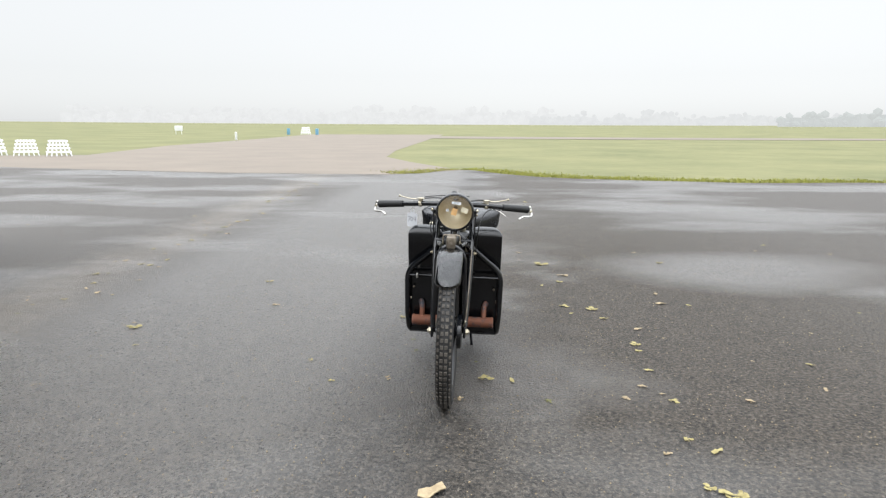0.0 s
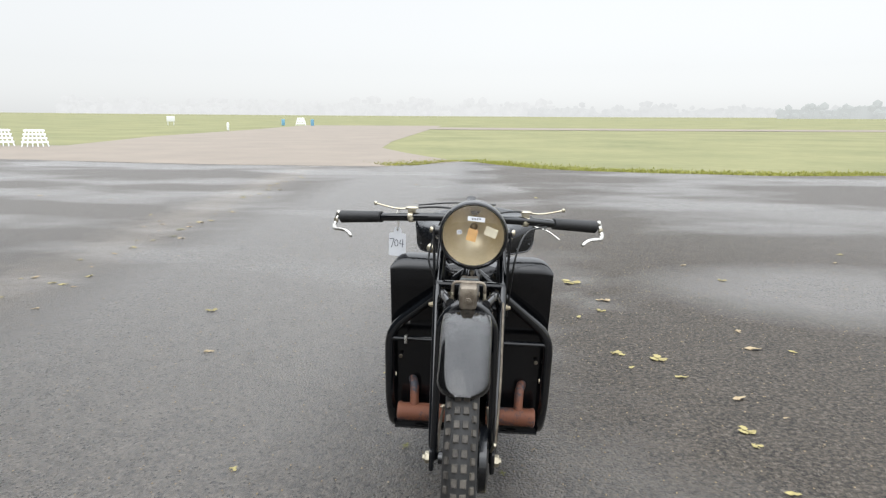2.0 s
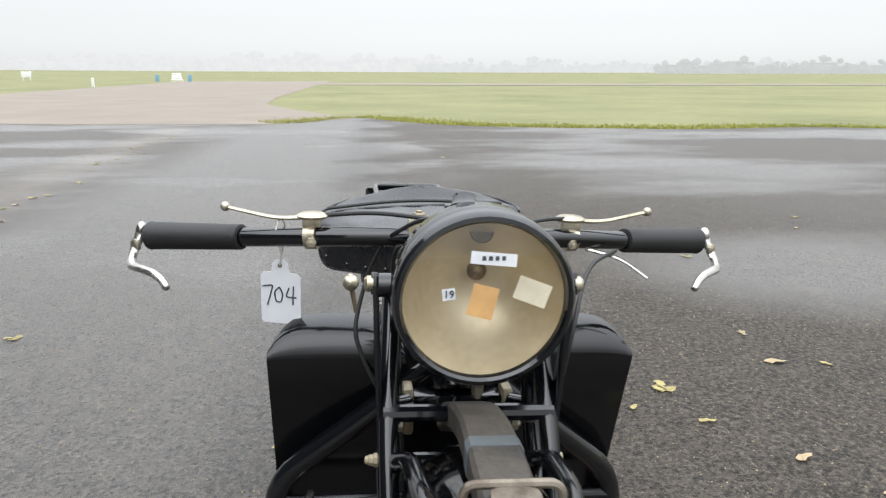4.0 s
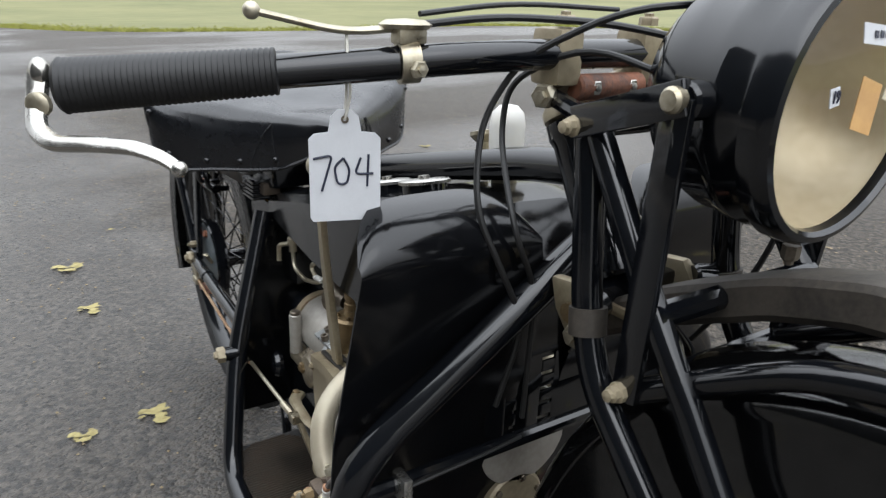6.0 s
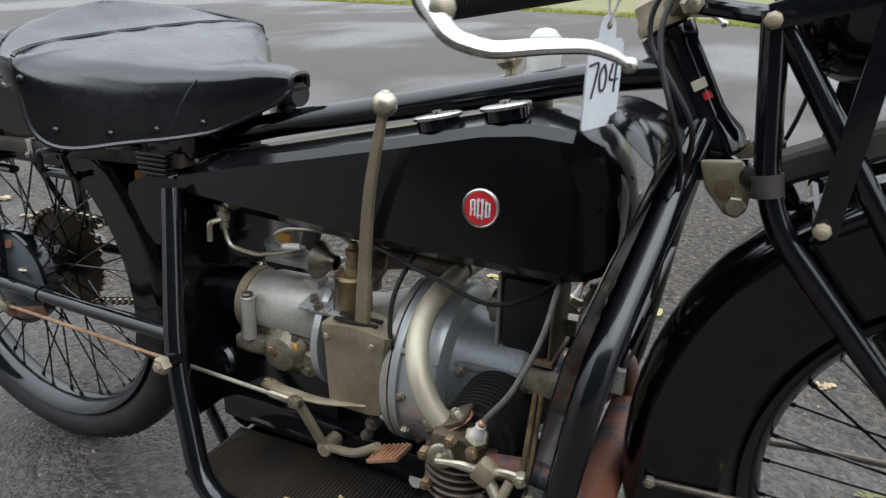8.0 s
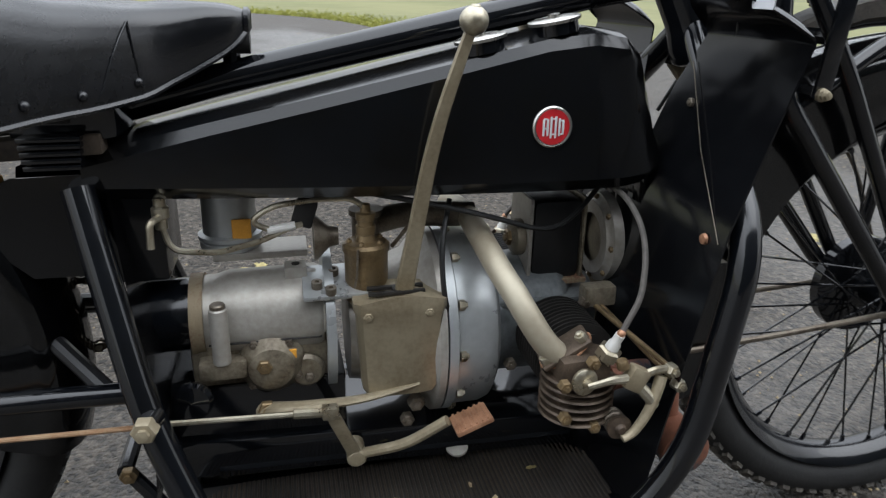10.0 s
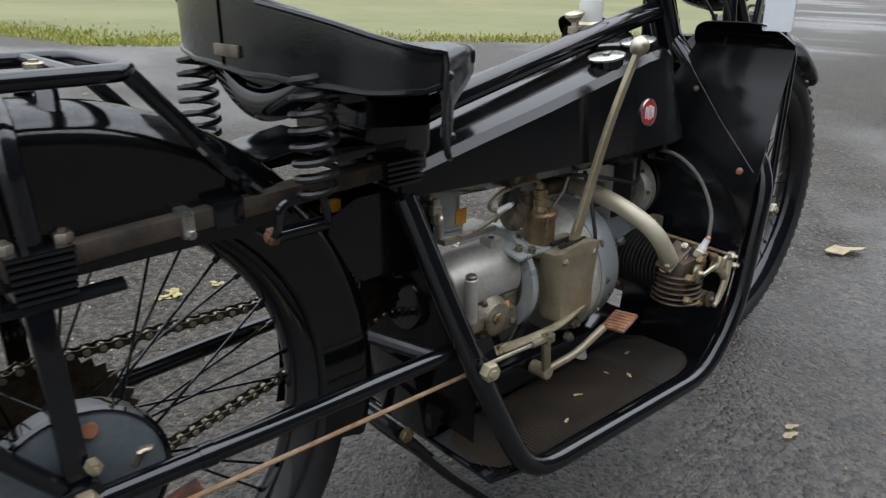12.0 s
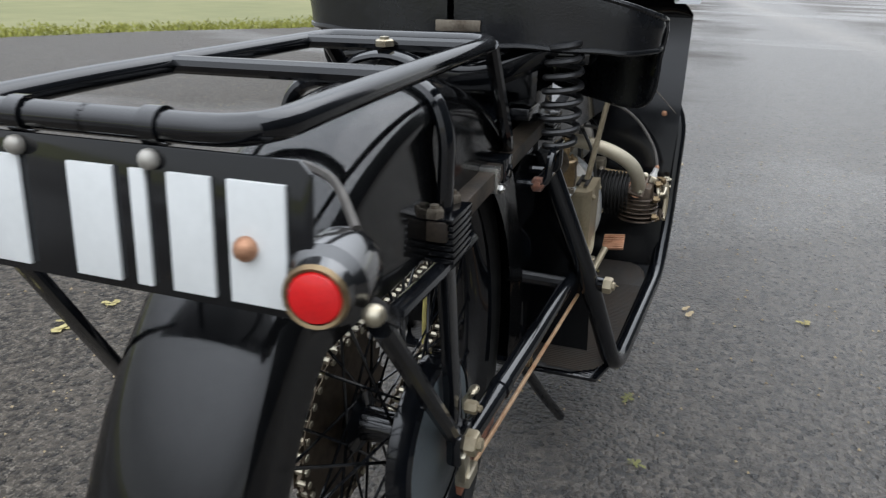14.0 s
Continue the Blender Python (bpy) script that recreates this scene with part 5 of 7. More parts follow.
ACROSS_BACK = [(0.0, 0.0), (0.30, 0.0), (0.58, 0.01), (0.80, 0.03), (0.93, 0.07), (0.995, 0.15), (1.0, 0.32), (0.99, 0.70), (0.985, 1.0)]


def seat_row(y):
    for a, b in zip(SEAT, SEAT[1:]):
        if a[0] <= y <= b[0]:
            t = (y - a[0]) / (b[0] - a[0])
            return [p + (q - p) * t for p, q in zip(a, b)]
    return SEAT[-1]


def seat_point(row, f, s=1):
    """A point of the leather at a share f of the way from the middle to the hem."""
    y, w, top, hem = row
    f = max(0.0, min(0.999, f)) * (len(ACROSS) - 1)
    back = max(0.0, min(1.0, (y - 1.01) / 0.085))
    a, b = ([p + (q - p) * back for p, q in zip(ACROSS[k], ACROSS_BACK[k])] for k in (int(f), int(f) + 1))
    t = f - int(f)
    x = s * w * (a[0] + (b[0] - a[0]) * t)
    # the leather has sagged towards the right-hand side
    return V(x, y, top - (top - hem) * (a[1] + (b[1] - a[1]) * t) + 0.05 * x * max(0.0, min(1.0, (y - 0.95) / 0.15)))


def saddle_top():
    bm = bmesh.new()
    rows = [tuple(r) for r in soften_rows(SEAT, 3)]
    n = 24
    grid = []
    for r in rows:
        line = [seat_point(r, 1 - k / n, -1) for k in range(n)] + [seat_point(r, k / n, 1) for k in range(n + 1)]
        for p in line:
            p.z += 0.0022 * noise.noise(p * 24) - 0.010 * math.exp(-((p.y - 0.98) / 0.05) ** 2) * math.exp(-(p.x / 0.08) ** 2)
        grid.append([bm.verts.new(p) for p in line])
    for a, b in zip(grid, grid[1:]):
        for k in range(2 * n):
            bm.faces.new((a[k], a[k + 1], b[k + 1], b[k]))
    bmesh.ops.recalc_face_normals(bm, faces=bm.faces)
    bm.normal_update()
    if sum(f.normal.z for f in bm.faces) < 0:
        bmesh.ops.reverse_faces(bm, faces=bm.faces[:])
    hem = [tuple(g[0].co) for g in grid] + [tuple(g[-1].co) for g in grid[::-1]]
    nose = [tuple(v.co) for v in grid[0]]
    bmesh.ops.solidify(bm, geom=bm.faces[:], thickness=0.004)
    return bm, hem, nose


bm, hem, nose = saddle_top()
sad = part("saddle", bm, LEATHER, bike, "black leather sprung saddle", 60)
part("piping", tube([Vector(h) for h in hem], 0.0032, 6, closed=True), LEATHER, sad)
part("nose_rim", tube([Vector(h) for h in nose], 0.0040, 6), LEATHER, sad)
for s in (-1, 1):
    part("welt", tube([seat_point(seat_row(1.0855), 0.97 - 0.06 * k, s) + V(s * 0.0012, 0.001, 0) for k in range(6)] + [seat_point(seat_row(1.088 + 0.0072 * k), 0.625, s) + V(s * 0.0008, 0, 0.0012) for k in range(14)], 0.0030, 6), LEATHER, sad)
    for d in (0.0, 0.0045):
        part("seam", tube([seat_point(seat_row(1.092 + d + 0.026 * (1 - (k / 10) ** 3)), 0.056 * k, s) + V(0, 0, 0.0008) for k in range(11)], 0.0011, 6), LEATHER, sad)
    part("seam", tube([seat_point(seat_row(0.982 - 0.0026 * k), 0.97 - 0.045 * k, s) + V(s * 0.0006, 0, 0.0006) for k in range(11)] + [seat_point(seat_row(0.956 - 0.0006 * k), 0.52 + 0.045 * k, s) + V(s * 0.0006, 0, 0.0006) for k in range(11)], 0.0008, 6), LEATHER, sad)
    for y, f in ((0.953, 0.90), (0.991, 0.90), (1.024, 0.90), (1.060, 0.90), (1.080, 0.70)):
        part("saddle_rivet", ball(seat_point(seat_row(y), f, s), 0.0048, 10), LEATHER, sad)
part("saddle_plate", block((-0.009, 1.1865, 0.708), (0.052, 0.003, 0.012), 0.001), STEEL, sad, "small worn oblong metal plate")
# dark slab added in place of the shade in the hollow under the seat
part("saddle_shade_fill", block((0, 1.085, 0.676), (0.30, 0.130, 0.022), 0.008), ENAMEL, sad)
# bracket made bulky to keep the gap beneath the saddle dark
part("saddle_bracket", block((0, 1.022, 0.622), (0.15, 0.095, 0.088), 0.012), ENAMEL, sad, "black saddle bracket on the frame")
part("saddle_frame", tube([(-0.12, 1.140, 0.690), (-0.03, 1.15, 0.650), (0.03, 1.15, 0.650), (0.12, 1.140, 0.690)], 0.011, 10, 0.03, flat=1.6), ENAMEL, sad)
part("nose_core", tube([(0, 0.856, 0.664), (0, 0.875, 0.664)], 0.019, 14, flat=0.8), RUBBER, sad)


def coil(s):
    p = []
    turns, n = 7.6, 14
    for k in range(int(turns * n) + 1):
        a = 2 * math.pi * k / n
        t = k / (turns * n)
        r = 0.0205 * (0.80 + 0.20 * math.sin(math.pi * min(1, max(0, t))))
        p.append((s * 0.124 + r * math.cos(a), 1.163 + r * math.sin(a), 0.578 + 0.116 * t))
    return tube(p, 0.0036, 7)


sides("saddle_spring", coil, SATIN, sad, "black coil spring under the saddle")
sides("spring_hanger", lambda s: tube([(s * 0.124, 1.150, 0.580), (s * 0.124, 1.205, 0.578), (s * 0.122, 1.208, 0.545), (s * 0.088, 1.208, 0.545)], 0.0045, 8, 0.012), ENAMEL, sad)
sides("hanger_leg", lambda s: tube([(s * 0.124, 1.158, 0.580), (s * 0.122, 1.150, 0.546), (s * 0.088, 1.150, 0.545)], 0.0045, 8, 0.012), ENAMEL, sad)
sides("hanger_pin", lambda s: rod((s * 0.112, 1.146, 0.545), (s * 0.112, 1.206, 0.545), 0.0075), ENAMEL, sad)
sides("spring_bolt", lambda s: nut(V(s * 0.112, 1.204, 0.545), (0, 1, 0), 0.009, 0.008), RUST, sad)
part("saddle_bridge", block((0, 1.06, 0.600), (0.15, 0.10, 0.016), 0.004), ENAMEL, sad)
part("bridge_plate", sheet([(-0.05, 1.10, 0.612), (0.05, 1.10, 0.612), (0.05, 1.18, 0.600), (-0.05, 1.18, 0.600)], V(0, 0, 0.003), 0.0005), ENAMEL, sad)
part("saddle_pivot", tube([(0, 0.875, 0.630), (0, 0.875, 0.662)], 0.009, 10), ENAMEL, sad)
part("pull_tab", block((-0.046, 1.100, 0.537), (0.010, 0.022, 0.014), 0.002), ORANGE, sad, "orange tape tab")


# rear springing and stays
def rear_spring(s):
    return bar((s * 0.068, 0.99, 0.577), (s * 0.071, 1.425, 0.560), 0.028, 0.019, (1, 0, 0), bevel=0.003)


springs = sides("rear_leaf_spring", rear_spring, SPRINGST, bike, "dusty wrapped rear leaf spring")
for s in (-1, 1):
    part("spring_strap", block((s * 0.070, 1.275, 0.566), (0.034, 0.012, 0.027), 0.002), CHROME, bike, "bright spring clip")
    part("spring_strap", block((s * 0.0695, 1.235, 0.5675), (0.033, 0.030, 0.026), 0.002), ENAMEL, bike)
    part("strap_bolt", nut(V(s * 0.087, 1.275, 0.557), (s, 0, 0), 0.005, 0.005), CHROME, bike)
    for y0, n, w in ((1.397, 7, 0.036), (1.03, 5, 0.040)):
        for k in range(n):
            part("spring_leaf", block((s * (0.072 if y0 > 1.2 else 0.074), y0, 0.570 - 0.0062 * k if y0 > 1.2 else 0.585 - 0.0064 * k), (w, 0.052 - 0.001 * k, 0.0046), 0.001), ENAMEL, bike)
    for dy in (-0.022, 0.022):
        part("spring_bolt", nut(V(s * 0.072, 1.397 + dy, 0.572), (0, 0, 1), 0.0085, 0.008), STEEL, bike, "browned hexagon bolt")
    part("rear_frame_rail", tube([(s * 0.076, 1.335, 0.524), (s * 0.077, 1.42, 0.524), (s * 0.085, 1.558, 0.538)], 0.009, 10, 0.02, flat=0.7), ENAMEL, bike)
    part("rear_upright", bar((s * 0.077, 1.405, 0.526), (s * 0.087, 1.403, 0.335), 0.022, 0.012, (0, 1, 0), bevel=0.003), ENAMEL, bike)
    part("rear_stay", tube([(s * 0.085, 1.553, 0.536), (s * 0.089, 1.418, 0.356)], 0.0085, 10), ENAMEL, bike)
    part("guard_stay", bar((s * 0.075, 1.690, 0.625), (s * 0.094, 1.600, 0.470), 0.016, 0.006, (1, 0, 0), bevel=0.002), ENAMEL, bike) if s > 0 else None
    part("chain_stay", tube([(s * 0.118, 0.985, 0.338), (s * 0.109, 1.17, 0.336), (s * 0.095, 1.395, 0.334)], 0.0112, 12, 0.03), ENAMEL, bike)
    part("stay_brace", tube([(s * 0.118, 1.005, 0.338), (s * 0.045, 1.075, 0.372)], 0.009, 10), SATIN, bike)
    part("stay_end", tube([(s * 0.1022, 1.285, 0.335), (s * 0.1012, 1.300, 0.335)], 0.0128, 12), ENAMEL, bike)
    part("rear_lug", block((s * 0.092, 1.405, 0.338), (0.016, 0.036, 0.034), 0.005), ENAMEL, bike)
    part("rear_axle_nut", nut(V(s * 0.098, 1.404, 0.340), (s, 0, 0), 0.013, 0.013), KHAKI, bike, "bronze-coloured axle nut")
    part("stay_bolt", nut(V(s * 0.094, 1.392, 0.372), (s, 0, 0), 0.007, 0.012), KHAKI, bike)
def bulkhead():
    bm = bmesh.new()
    rows = [[(x, y + 0.004, z) for x in (-w, -w * 0.33, w * 0.33, w)] for w, y, z in ((0.072, 0.990, 0.525), (0.110, 0.975, 0.43), (0.146, 0.960, 0.325), (0.150, 0.968, 0.215))]
    vs = [[bm.verts.new(p) for p in r] for r in rows]
    for a, b in zip(vs, vs[1:]):
        for k in range(3):
            bm.faces.new((a[k], a[k + 1], b[k + 1], b[k]))
    bmesh.ops.solidify(bm, geom=bm.faces[:], thickness=0.002)
    return bm


part("bulkhead", bulkhead(), SHIELD, bike, "black sheet bulkhead behind the engine")
part("battery_box", block((0.0, 0.985, 0.472), (0.100, 0.070, 0.092), 0.005), SHIELD, bike, "black box under the saddle")
sides("side_sheet", lambda s: sheet([(s * 0.060, 1.004, 0.545), (s * 0.060, 1.078, 0.544), (s * 0.060, 1.112, 0.528), (s * 0.060, 1.118, 0.490), (s * 0.060, 1.072, 0.443), (s * 0.062, 1.010, 0.443)], V(s * 0.002, 0, 0)), SHIELD, bike, "black sheet between frame and rear guard")
dr = part("brake_drum", lathe([(0, 0), (0.078, 0), (0.084, 0.003), (0.085, 0.008), (0.085, 0.024), (0.082, 0.027), (0.0795, 0.027), (0.0795, 0.022), (0, 0.022)], V(-0.046, 1.40, 0.332), (-1, 0, 0), 48), ENAMEL, bike, "glossy black rear brake drum")
part("brake_plate", lathe([(0.0785, 0.0225), (0.0785, 0.0250), (0.074, 0.0265), (0.045, 0.0285), (0.024, 0.0300), (0, 0.0300)], V(-0.046, 1.40, 0.332), (-1, 0, 0), 44), DRUMG, dr, "grey painted brake plate")
part("drum_oiler", rod((-0.070, 1.385, 0.392), (-0.078, 1.385, 0.394), 0.008), RUST, dr)
part("drum_pin", tube([(-0.074, 1.352, 0.340), (-0.086, 1.346, 0.358)], 0.004, 8), NICKEL, dr)
part("pin_knob", ball((-0.087, 1.345, 0.360), 0.006, 10, squash=(1, 1.6, 0.6)), NICKEL, dr)
part("brake_cam_arm", bar((-0.100, 1.413, 0.335), (-0.096, 1.398, 0.290), 0.016, 0.007, (0, 1, 0)), NICKEL, dr)
part("brake_clevis", block((-0.096, 1.392, 0.292), (0.016, 0.030, 0.014), 0.003), NICKEL, dr)
part("torque_arm", bar((-0.090, 1.40, 0.275), (-0.094, 1.30, 0.300), 0.016, 0.006, (0, 0, 1)), RUST, dr)
part("brake_pull_rod", tube([(-0.097, 1.39, 0.293), (-0.128, 0.965, 0.303)], 0.0028, 8), CORD, bike, "rusty brake pull rod")

# chain and sprockets
SP, FP = V(0.034, 1.40, 0.332), V(0.034, 0.985, 0.365)


def sprocket(c, r, teeth):
    bm = bmesh.new()
    pts = []
    for k in range(teeth * 2):
        a = math.pi * k / teeth
        rr = r + (0.005 if k % 2 else -0.003)
        pts.append((c.x, c.y + rr * math.sin(a), c.z + rr * math.cos(a)))
    return sheet(pts, V(0.004, 0, 0))


part("rear_sprocket", sprocket(SP, 0.088, 36), CHAINM, bike)
part("front_sprocket", sprocket(FP, 0.034, 14), CHAINM, bike)


def chain():
    path = []
    r1, r2 = 0.088, 0.034
    for k in range(23):
        a = radians(-2 + 184 * k / 22)
        path.append(V(0.036, SP.y + r1 * math.sin(a), SP.z + r1 * math.cos(a)))
    for k in range(11):
        a = radians(182 + 176 * k / 10)
        path.append(V(0.036, FP.y + r2 * math.sin(a), FP.z + r2 * math.cos(a)))
    path.append(path[0])
    dense, step = [], 0.0159
    cur, left = path[0], 0.0
    for a, b in zip(path, path[1:]):
        l = (b - a).length
        t = left
        while t < l:
            dense.append(a.lerp(b, t / l))
            t += step
        left = t - l
    plates, rolls = bmesh.new(), bmesh.new()
    for k, (a, b) in enumerate(zip(dense, dense[1:] + dense[:1])):
        d = b - a
        if d.length > 0.03:
            continue
        x = 0.0066 if k % 2 else 0.0048
        t = d.normalized()
        up = t.cross(V(1, 0, 0))
        for sx in (-x, x):
            vs = []
            for q in (a - t * 0.003, a.lerp(b, 0.5), b + t * 0.003):
                h = 0.0036 if (q - a.lerp(b, 0.5)).length < 1e-4 else 0.0060
                vs.append([plates.verts.new(q + V(sx + o, 0, 0) + up * hh) for o in (-0.0006, 0.0006) for hh in (-h, h)])
            for m0, m1 in zip(vs, vs[1:]):
                plates.faces.new((m0[0], m0[1], m1[1], m1[0]))
                plates.faces.new((m0[2], m0[3], m1[3], m1[2]))
                plates.faces.new((m0[1], m0[3], m1[3], m1[1]))
                plates.faces.new((m0[0], m0[2], m1[2], m1[0]))
        rod(a - V(0.0082, 0, 0), a + V(0.0082, 0, 0), 0.0040, 7, rolls)
    return plates, rolls


plates, rolls = chain()
ch = part("drive_chain", plates, CHAINM, bike, "oily roller drive chain")
tagged(part("chain_roller", rolls, NICKEL, ch, "shiny worn rollers of the chain"), kind="stuff")

# rack over the rear mudguard
rk = part("luggage_rack", tube([(0.002, 1.690, 0.702), (-0.094, 1.690, 0.702), (-0.094, 1.60, 0.704), (-0.086, 1.302, 0.704), (0.086, 1.302, 0.704), (0.094, 1.60, 0.704), (0.094, 1.690, 0.702), (-0.002, 1.690, 0.702)], 0.0078, 12, 0.030), ENAMEL, bike, "black tubular luggage rack")
for y, z in ((1.345, 0.704), (1.525, 0.704)):
    part("cross_rail", tube([(-0.089, y, z), (0.089, y, z)], 0.0066, 10), ENAMEL, rk)
sides("front_strut", lambda s: tube([(s * 0.084, 1.308, 0.702), (s * 0.078, 1.222, 0.600), (s * 0.073, 1.20, 0.580)], 0.0075, 10, 0.02), ENAMEL, rk)
sides("rack_hoop", lambda s: tube([(s * 0.030 - 0.008, 1.40, 0.684), (s * 0.066, 1.402, 0.672), (s * 0.078, 1.404, 0.64), (s * 0.074, 1.40, 0.572)], 0.0100, 10, 0.03, flat=0.7), ENAMEL, rk)
part("hoop_arch", tube([(-0.046, 1.362, 0.668), (-0.034, 1.358, 0.690), (0, 1.356, 0.698), (0.034, 1.358, 0.690), (0.046, 1.362, 0.668)], 0.009, 10, 0.02, flat=0.5), ENAMEL, rk)
part("hoop_nut", nut(V(0, 1.356, 0.703), (0, 0, 1), 0.009, 0.006), NICKEL, rk)

# number plate with its characters as plain bars, and the rear lamp
npl = part("number_plate", sheet([(-0.124, 1.694, 0.688), (-0.118, 1.6936, 0.694), (0.118, 1.6936, 0.694), (0.124, 1.694, 0.688), (0.124, 1.700, 0.621), (-0.124, 1.700, 0.621)], V(0, 0.0025, 0), 0.0008), ENAMEL, bike, "black number plate with plain white bars")
for k, x in enumerate((0.098, 0.055, -0.003, -0.032, -0.061, -0.097)):
    w = (0.026, 0.024, 0.028, 0.009, 0.024, 0.030)[k]
    part("plate_bar", sheet([(x - w / 2, 1.6972, 0.683), (x + w / 2, 1.6972, 0.683), (x + w / 2, 1.7022, 0.626), (x - w / 2, 1.7022, 0.626)], V(0, 0.0022, 0), 0.0003), WHITEP, npl)
for x in (-0.040, 0.043):
    part("plate_strap", lathe([(0.0083, -0.005), (0.0095, -0.005), (0.0095, 0.005), (0.0083, 0.005)], V(x, 1.690, 0.702), (1, 0, 0), 14, closed=True), ENAMEL, npl)
    part("plate_screw", ball((x, 1.6985, 0.688), 0.0052, 10), ALU, npl)
part("plate_rivet", ball((-0.092, 1.7035, 0.653), 0.006, 10), COPPER, npl, "coppery rivet head")
TA = V(-0.18, 1, 0.02).normalized()
TC = V(-0.130, 1.710, 0.638)
tl = part("rear_lamp", lathe([(0.0132, 0), (0.0152, -0.0015), (0.0156, -0.007), (0.0160, -0.009), (0.0205, -0.013), (0.0215, -0.032), (0.018, -0.044), (0.008, -0.051), (0, -0.052)], TC, TA, 26), GUARD, bike, "grey metal rear lamp with red lens")
part("red_lens", lathe([(0.0132, -0.001), (0.0115, 0.0015), (0.007, 0.003), (0, 0.0034)], TC, TA, 24), REDGLASS, tl, "round red glass lens")
part("lens_rim", lathe([(0.0126, 0.0008), (0.0142, 0.0016), (0.0155, -0.001)], TC, TA, 24), BRASS, tl)
part("lamp_window", lathe([(0.0219, -0.030), (0.0216, -0.018)], TC, TA, 6, arc=(60, 110)), PORCELAIN, tl)
part("lamp_nut", ball(TC + V(-0.022, -0.012, -0.010), 0.0055, 10), NICKEL, tl)
part("lamp_arm", tube([TC + V(0.0, -0.045, 0.0), (-0.080, 1.655, 0.640), (-0.060, 1.63, 0.655)], 0.006, 8), ENAMEL, tl)
part("lamp_wire", tube([TC + V(0, -0.040, 0.018), (-0.11, 1.65, 0.672), (-0.07, 1.62, 0.670), (-0.05, 1.60, 0.655)], 0.0025, 6, 0.02), GREYCABLE, tl)
part("lamp_stay", bar((-0.108, 1.665, 0.622), (-0.098, 1.552, 0.545), 0.012, 0.006, (0, 1, -1)), ENAMEL, bike)


# footboards and belly
def footboard(s):
    return sheet([(s * 0.002, 0.470, 0.160), (s * 0.214, 0.474, 0.160), (s * 0.218, 0.52, 0.158), (s * 0.186, 0.885, 0.152), (s * 0.166, 0.957, 0.152), (s * 0.002, 0.957, 0.152)], V(0, 0, 0.006), 0.001)


boards = sides("footboard", footboard, ENAMEL, bike, "black sheet footboard")


def rib_mat(s):
    """Fine ribs across the board, worn low towards the front."""
    bm = bmesh.new()
    n = 84
    for k in range(n):
        y = 0.488 + 0.458 * k / (n - 1)
        back, front = max(0.0, (y - 0.885) / 0.064), max(0.0, (0.56 - y) / 0.075)
        round_off = 1 - math.sqrt(max(0.0, 1 - min(1.0, max(back, front)) ** 2))
        outer = 0.199 - 0.066 * max(0.0, y - 0.562) - 0.045 * round_off
        inner = 0.052 + 0.045 * round_off
        z = 0.1690 - 0.0148 * (y - 0.478)
        h = 0.0022 if y > 0.60 else 0.0010
        vs = [bm.verts.new((s * x, y + dy, z + dz)) for x in (inner, outer) for dy, dz in ((-0.0016, 0), (-0.0006, h), (0.0006, h), (0.0016, 0))]
        for a in range(3):
            bm.faces.new((vs[a], vs[a + 1], vs[a + 5], vs[a + 4]))
    return bm


def mat_base(s):
    return sheet([(s * 0.050, 0.60, 0.1668), (s * 0.062, 0.535, 0.1673), (s * 0.093, 0.488, 0.1675), (s * 0.141, 0.472, 0.1675), (s * 0.179, 0.502, 0.1675), (s * 0.199, 0.562, 0.1673), (s * 0.178, 0.86, 0.1605), (s * 0.160, 0.93, 0.1600), (s * 0.125, 0.952, 0.1600), (s * 0.050, 0.954, 0.1600)], V(0, 0, 0.0012))


for s, b in zip((-1, 1), boards):
    part("mat_base", mat_base(s), RUBBER, b, "dark rubber sheet of the mat")
    tagged(part("rubber_mat", rib_mat(s), RIBMAT, b, "worn ribbed rubber mat"), kind="stuff")
part("belly_pan", tube([(0, 0.50, 0.185), (0, 0.92, 0.195)], 0.068, 18, flat=0.45), ENAMEL, bike, "black belly tray under the engine")
part("inspection_plug", lathe([(0, 0), (0.014, 0), (0.013, 0.002), (0, 0.003)], V(-0.066, 0.645, 0.186), (-0.5, 0, 1), 18), ALU, bike)
part("undertray", sheet([(-0.066, 0.50, 0.215), (-0.066, 0.97, 0.235), (-0.066, 0.97, 0.19), (-0.066, 0.50, 0.17)], V(0.132, 0, 0), 0.003), ENAMEL, bike)

# engine: crankcase, flywheel housing, gearbox and dynamo lie along the frame
part("crankcase", lathe([(0, 0), (0.042, 0), (0.047, 0.006), (0.050, 0.030), (0.070, 0.046), (0.074, 0.054), (0.074, 0.12), (0.082, 0.135), (0.082, 0.17), (0, 0.17)], V(0, 0.470, 0.335), (0, 1, 0), 40), CASEGREY, bike, "oil-stained cast crankcase")
cover = part("crankcase_cover", lathe([(0, 0), (0.036, 0), (0.039, 0.003), (0.039, 0.009), (0, 0.010)], V(-0.008, 0.446, 0.342), (0, 1, 0), 30), KHAKI, bike, "stained cast cover on the crankcase")
for k in range(6):
    part("cover_bolt", nut(V(-0.008 + 0.032 * math.cos(k * 1.047 + 0.3), 0.446, 0.342 + 0.032 * math.sin(k * 1.047 + 0.3)), (0, -1, 0), 0.0042, 0.003), STEEL, cover)


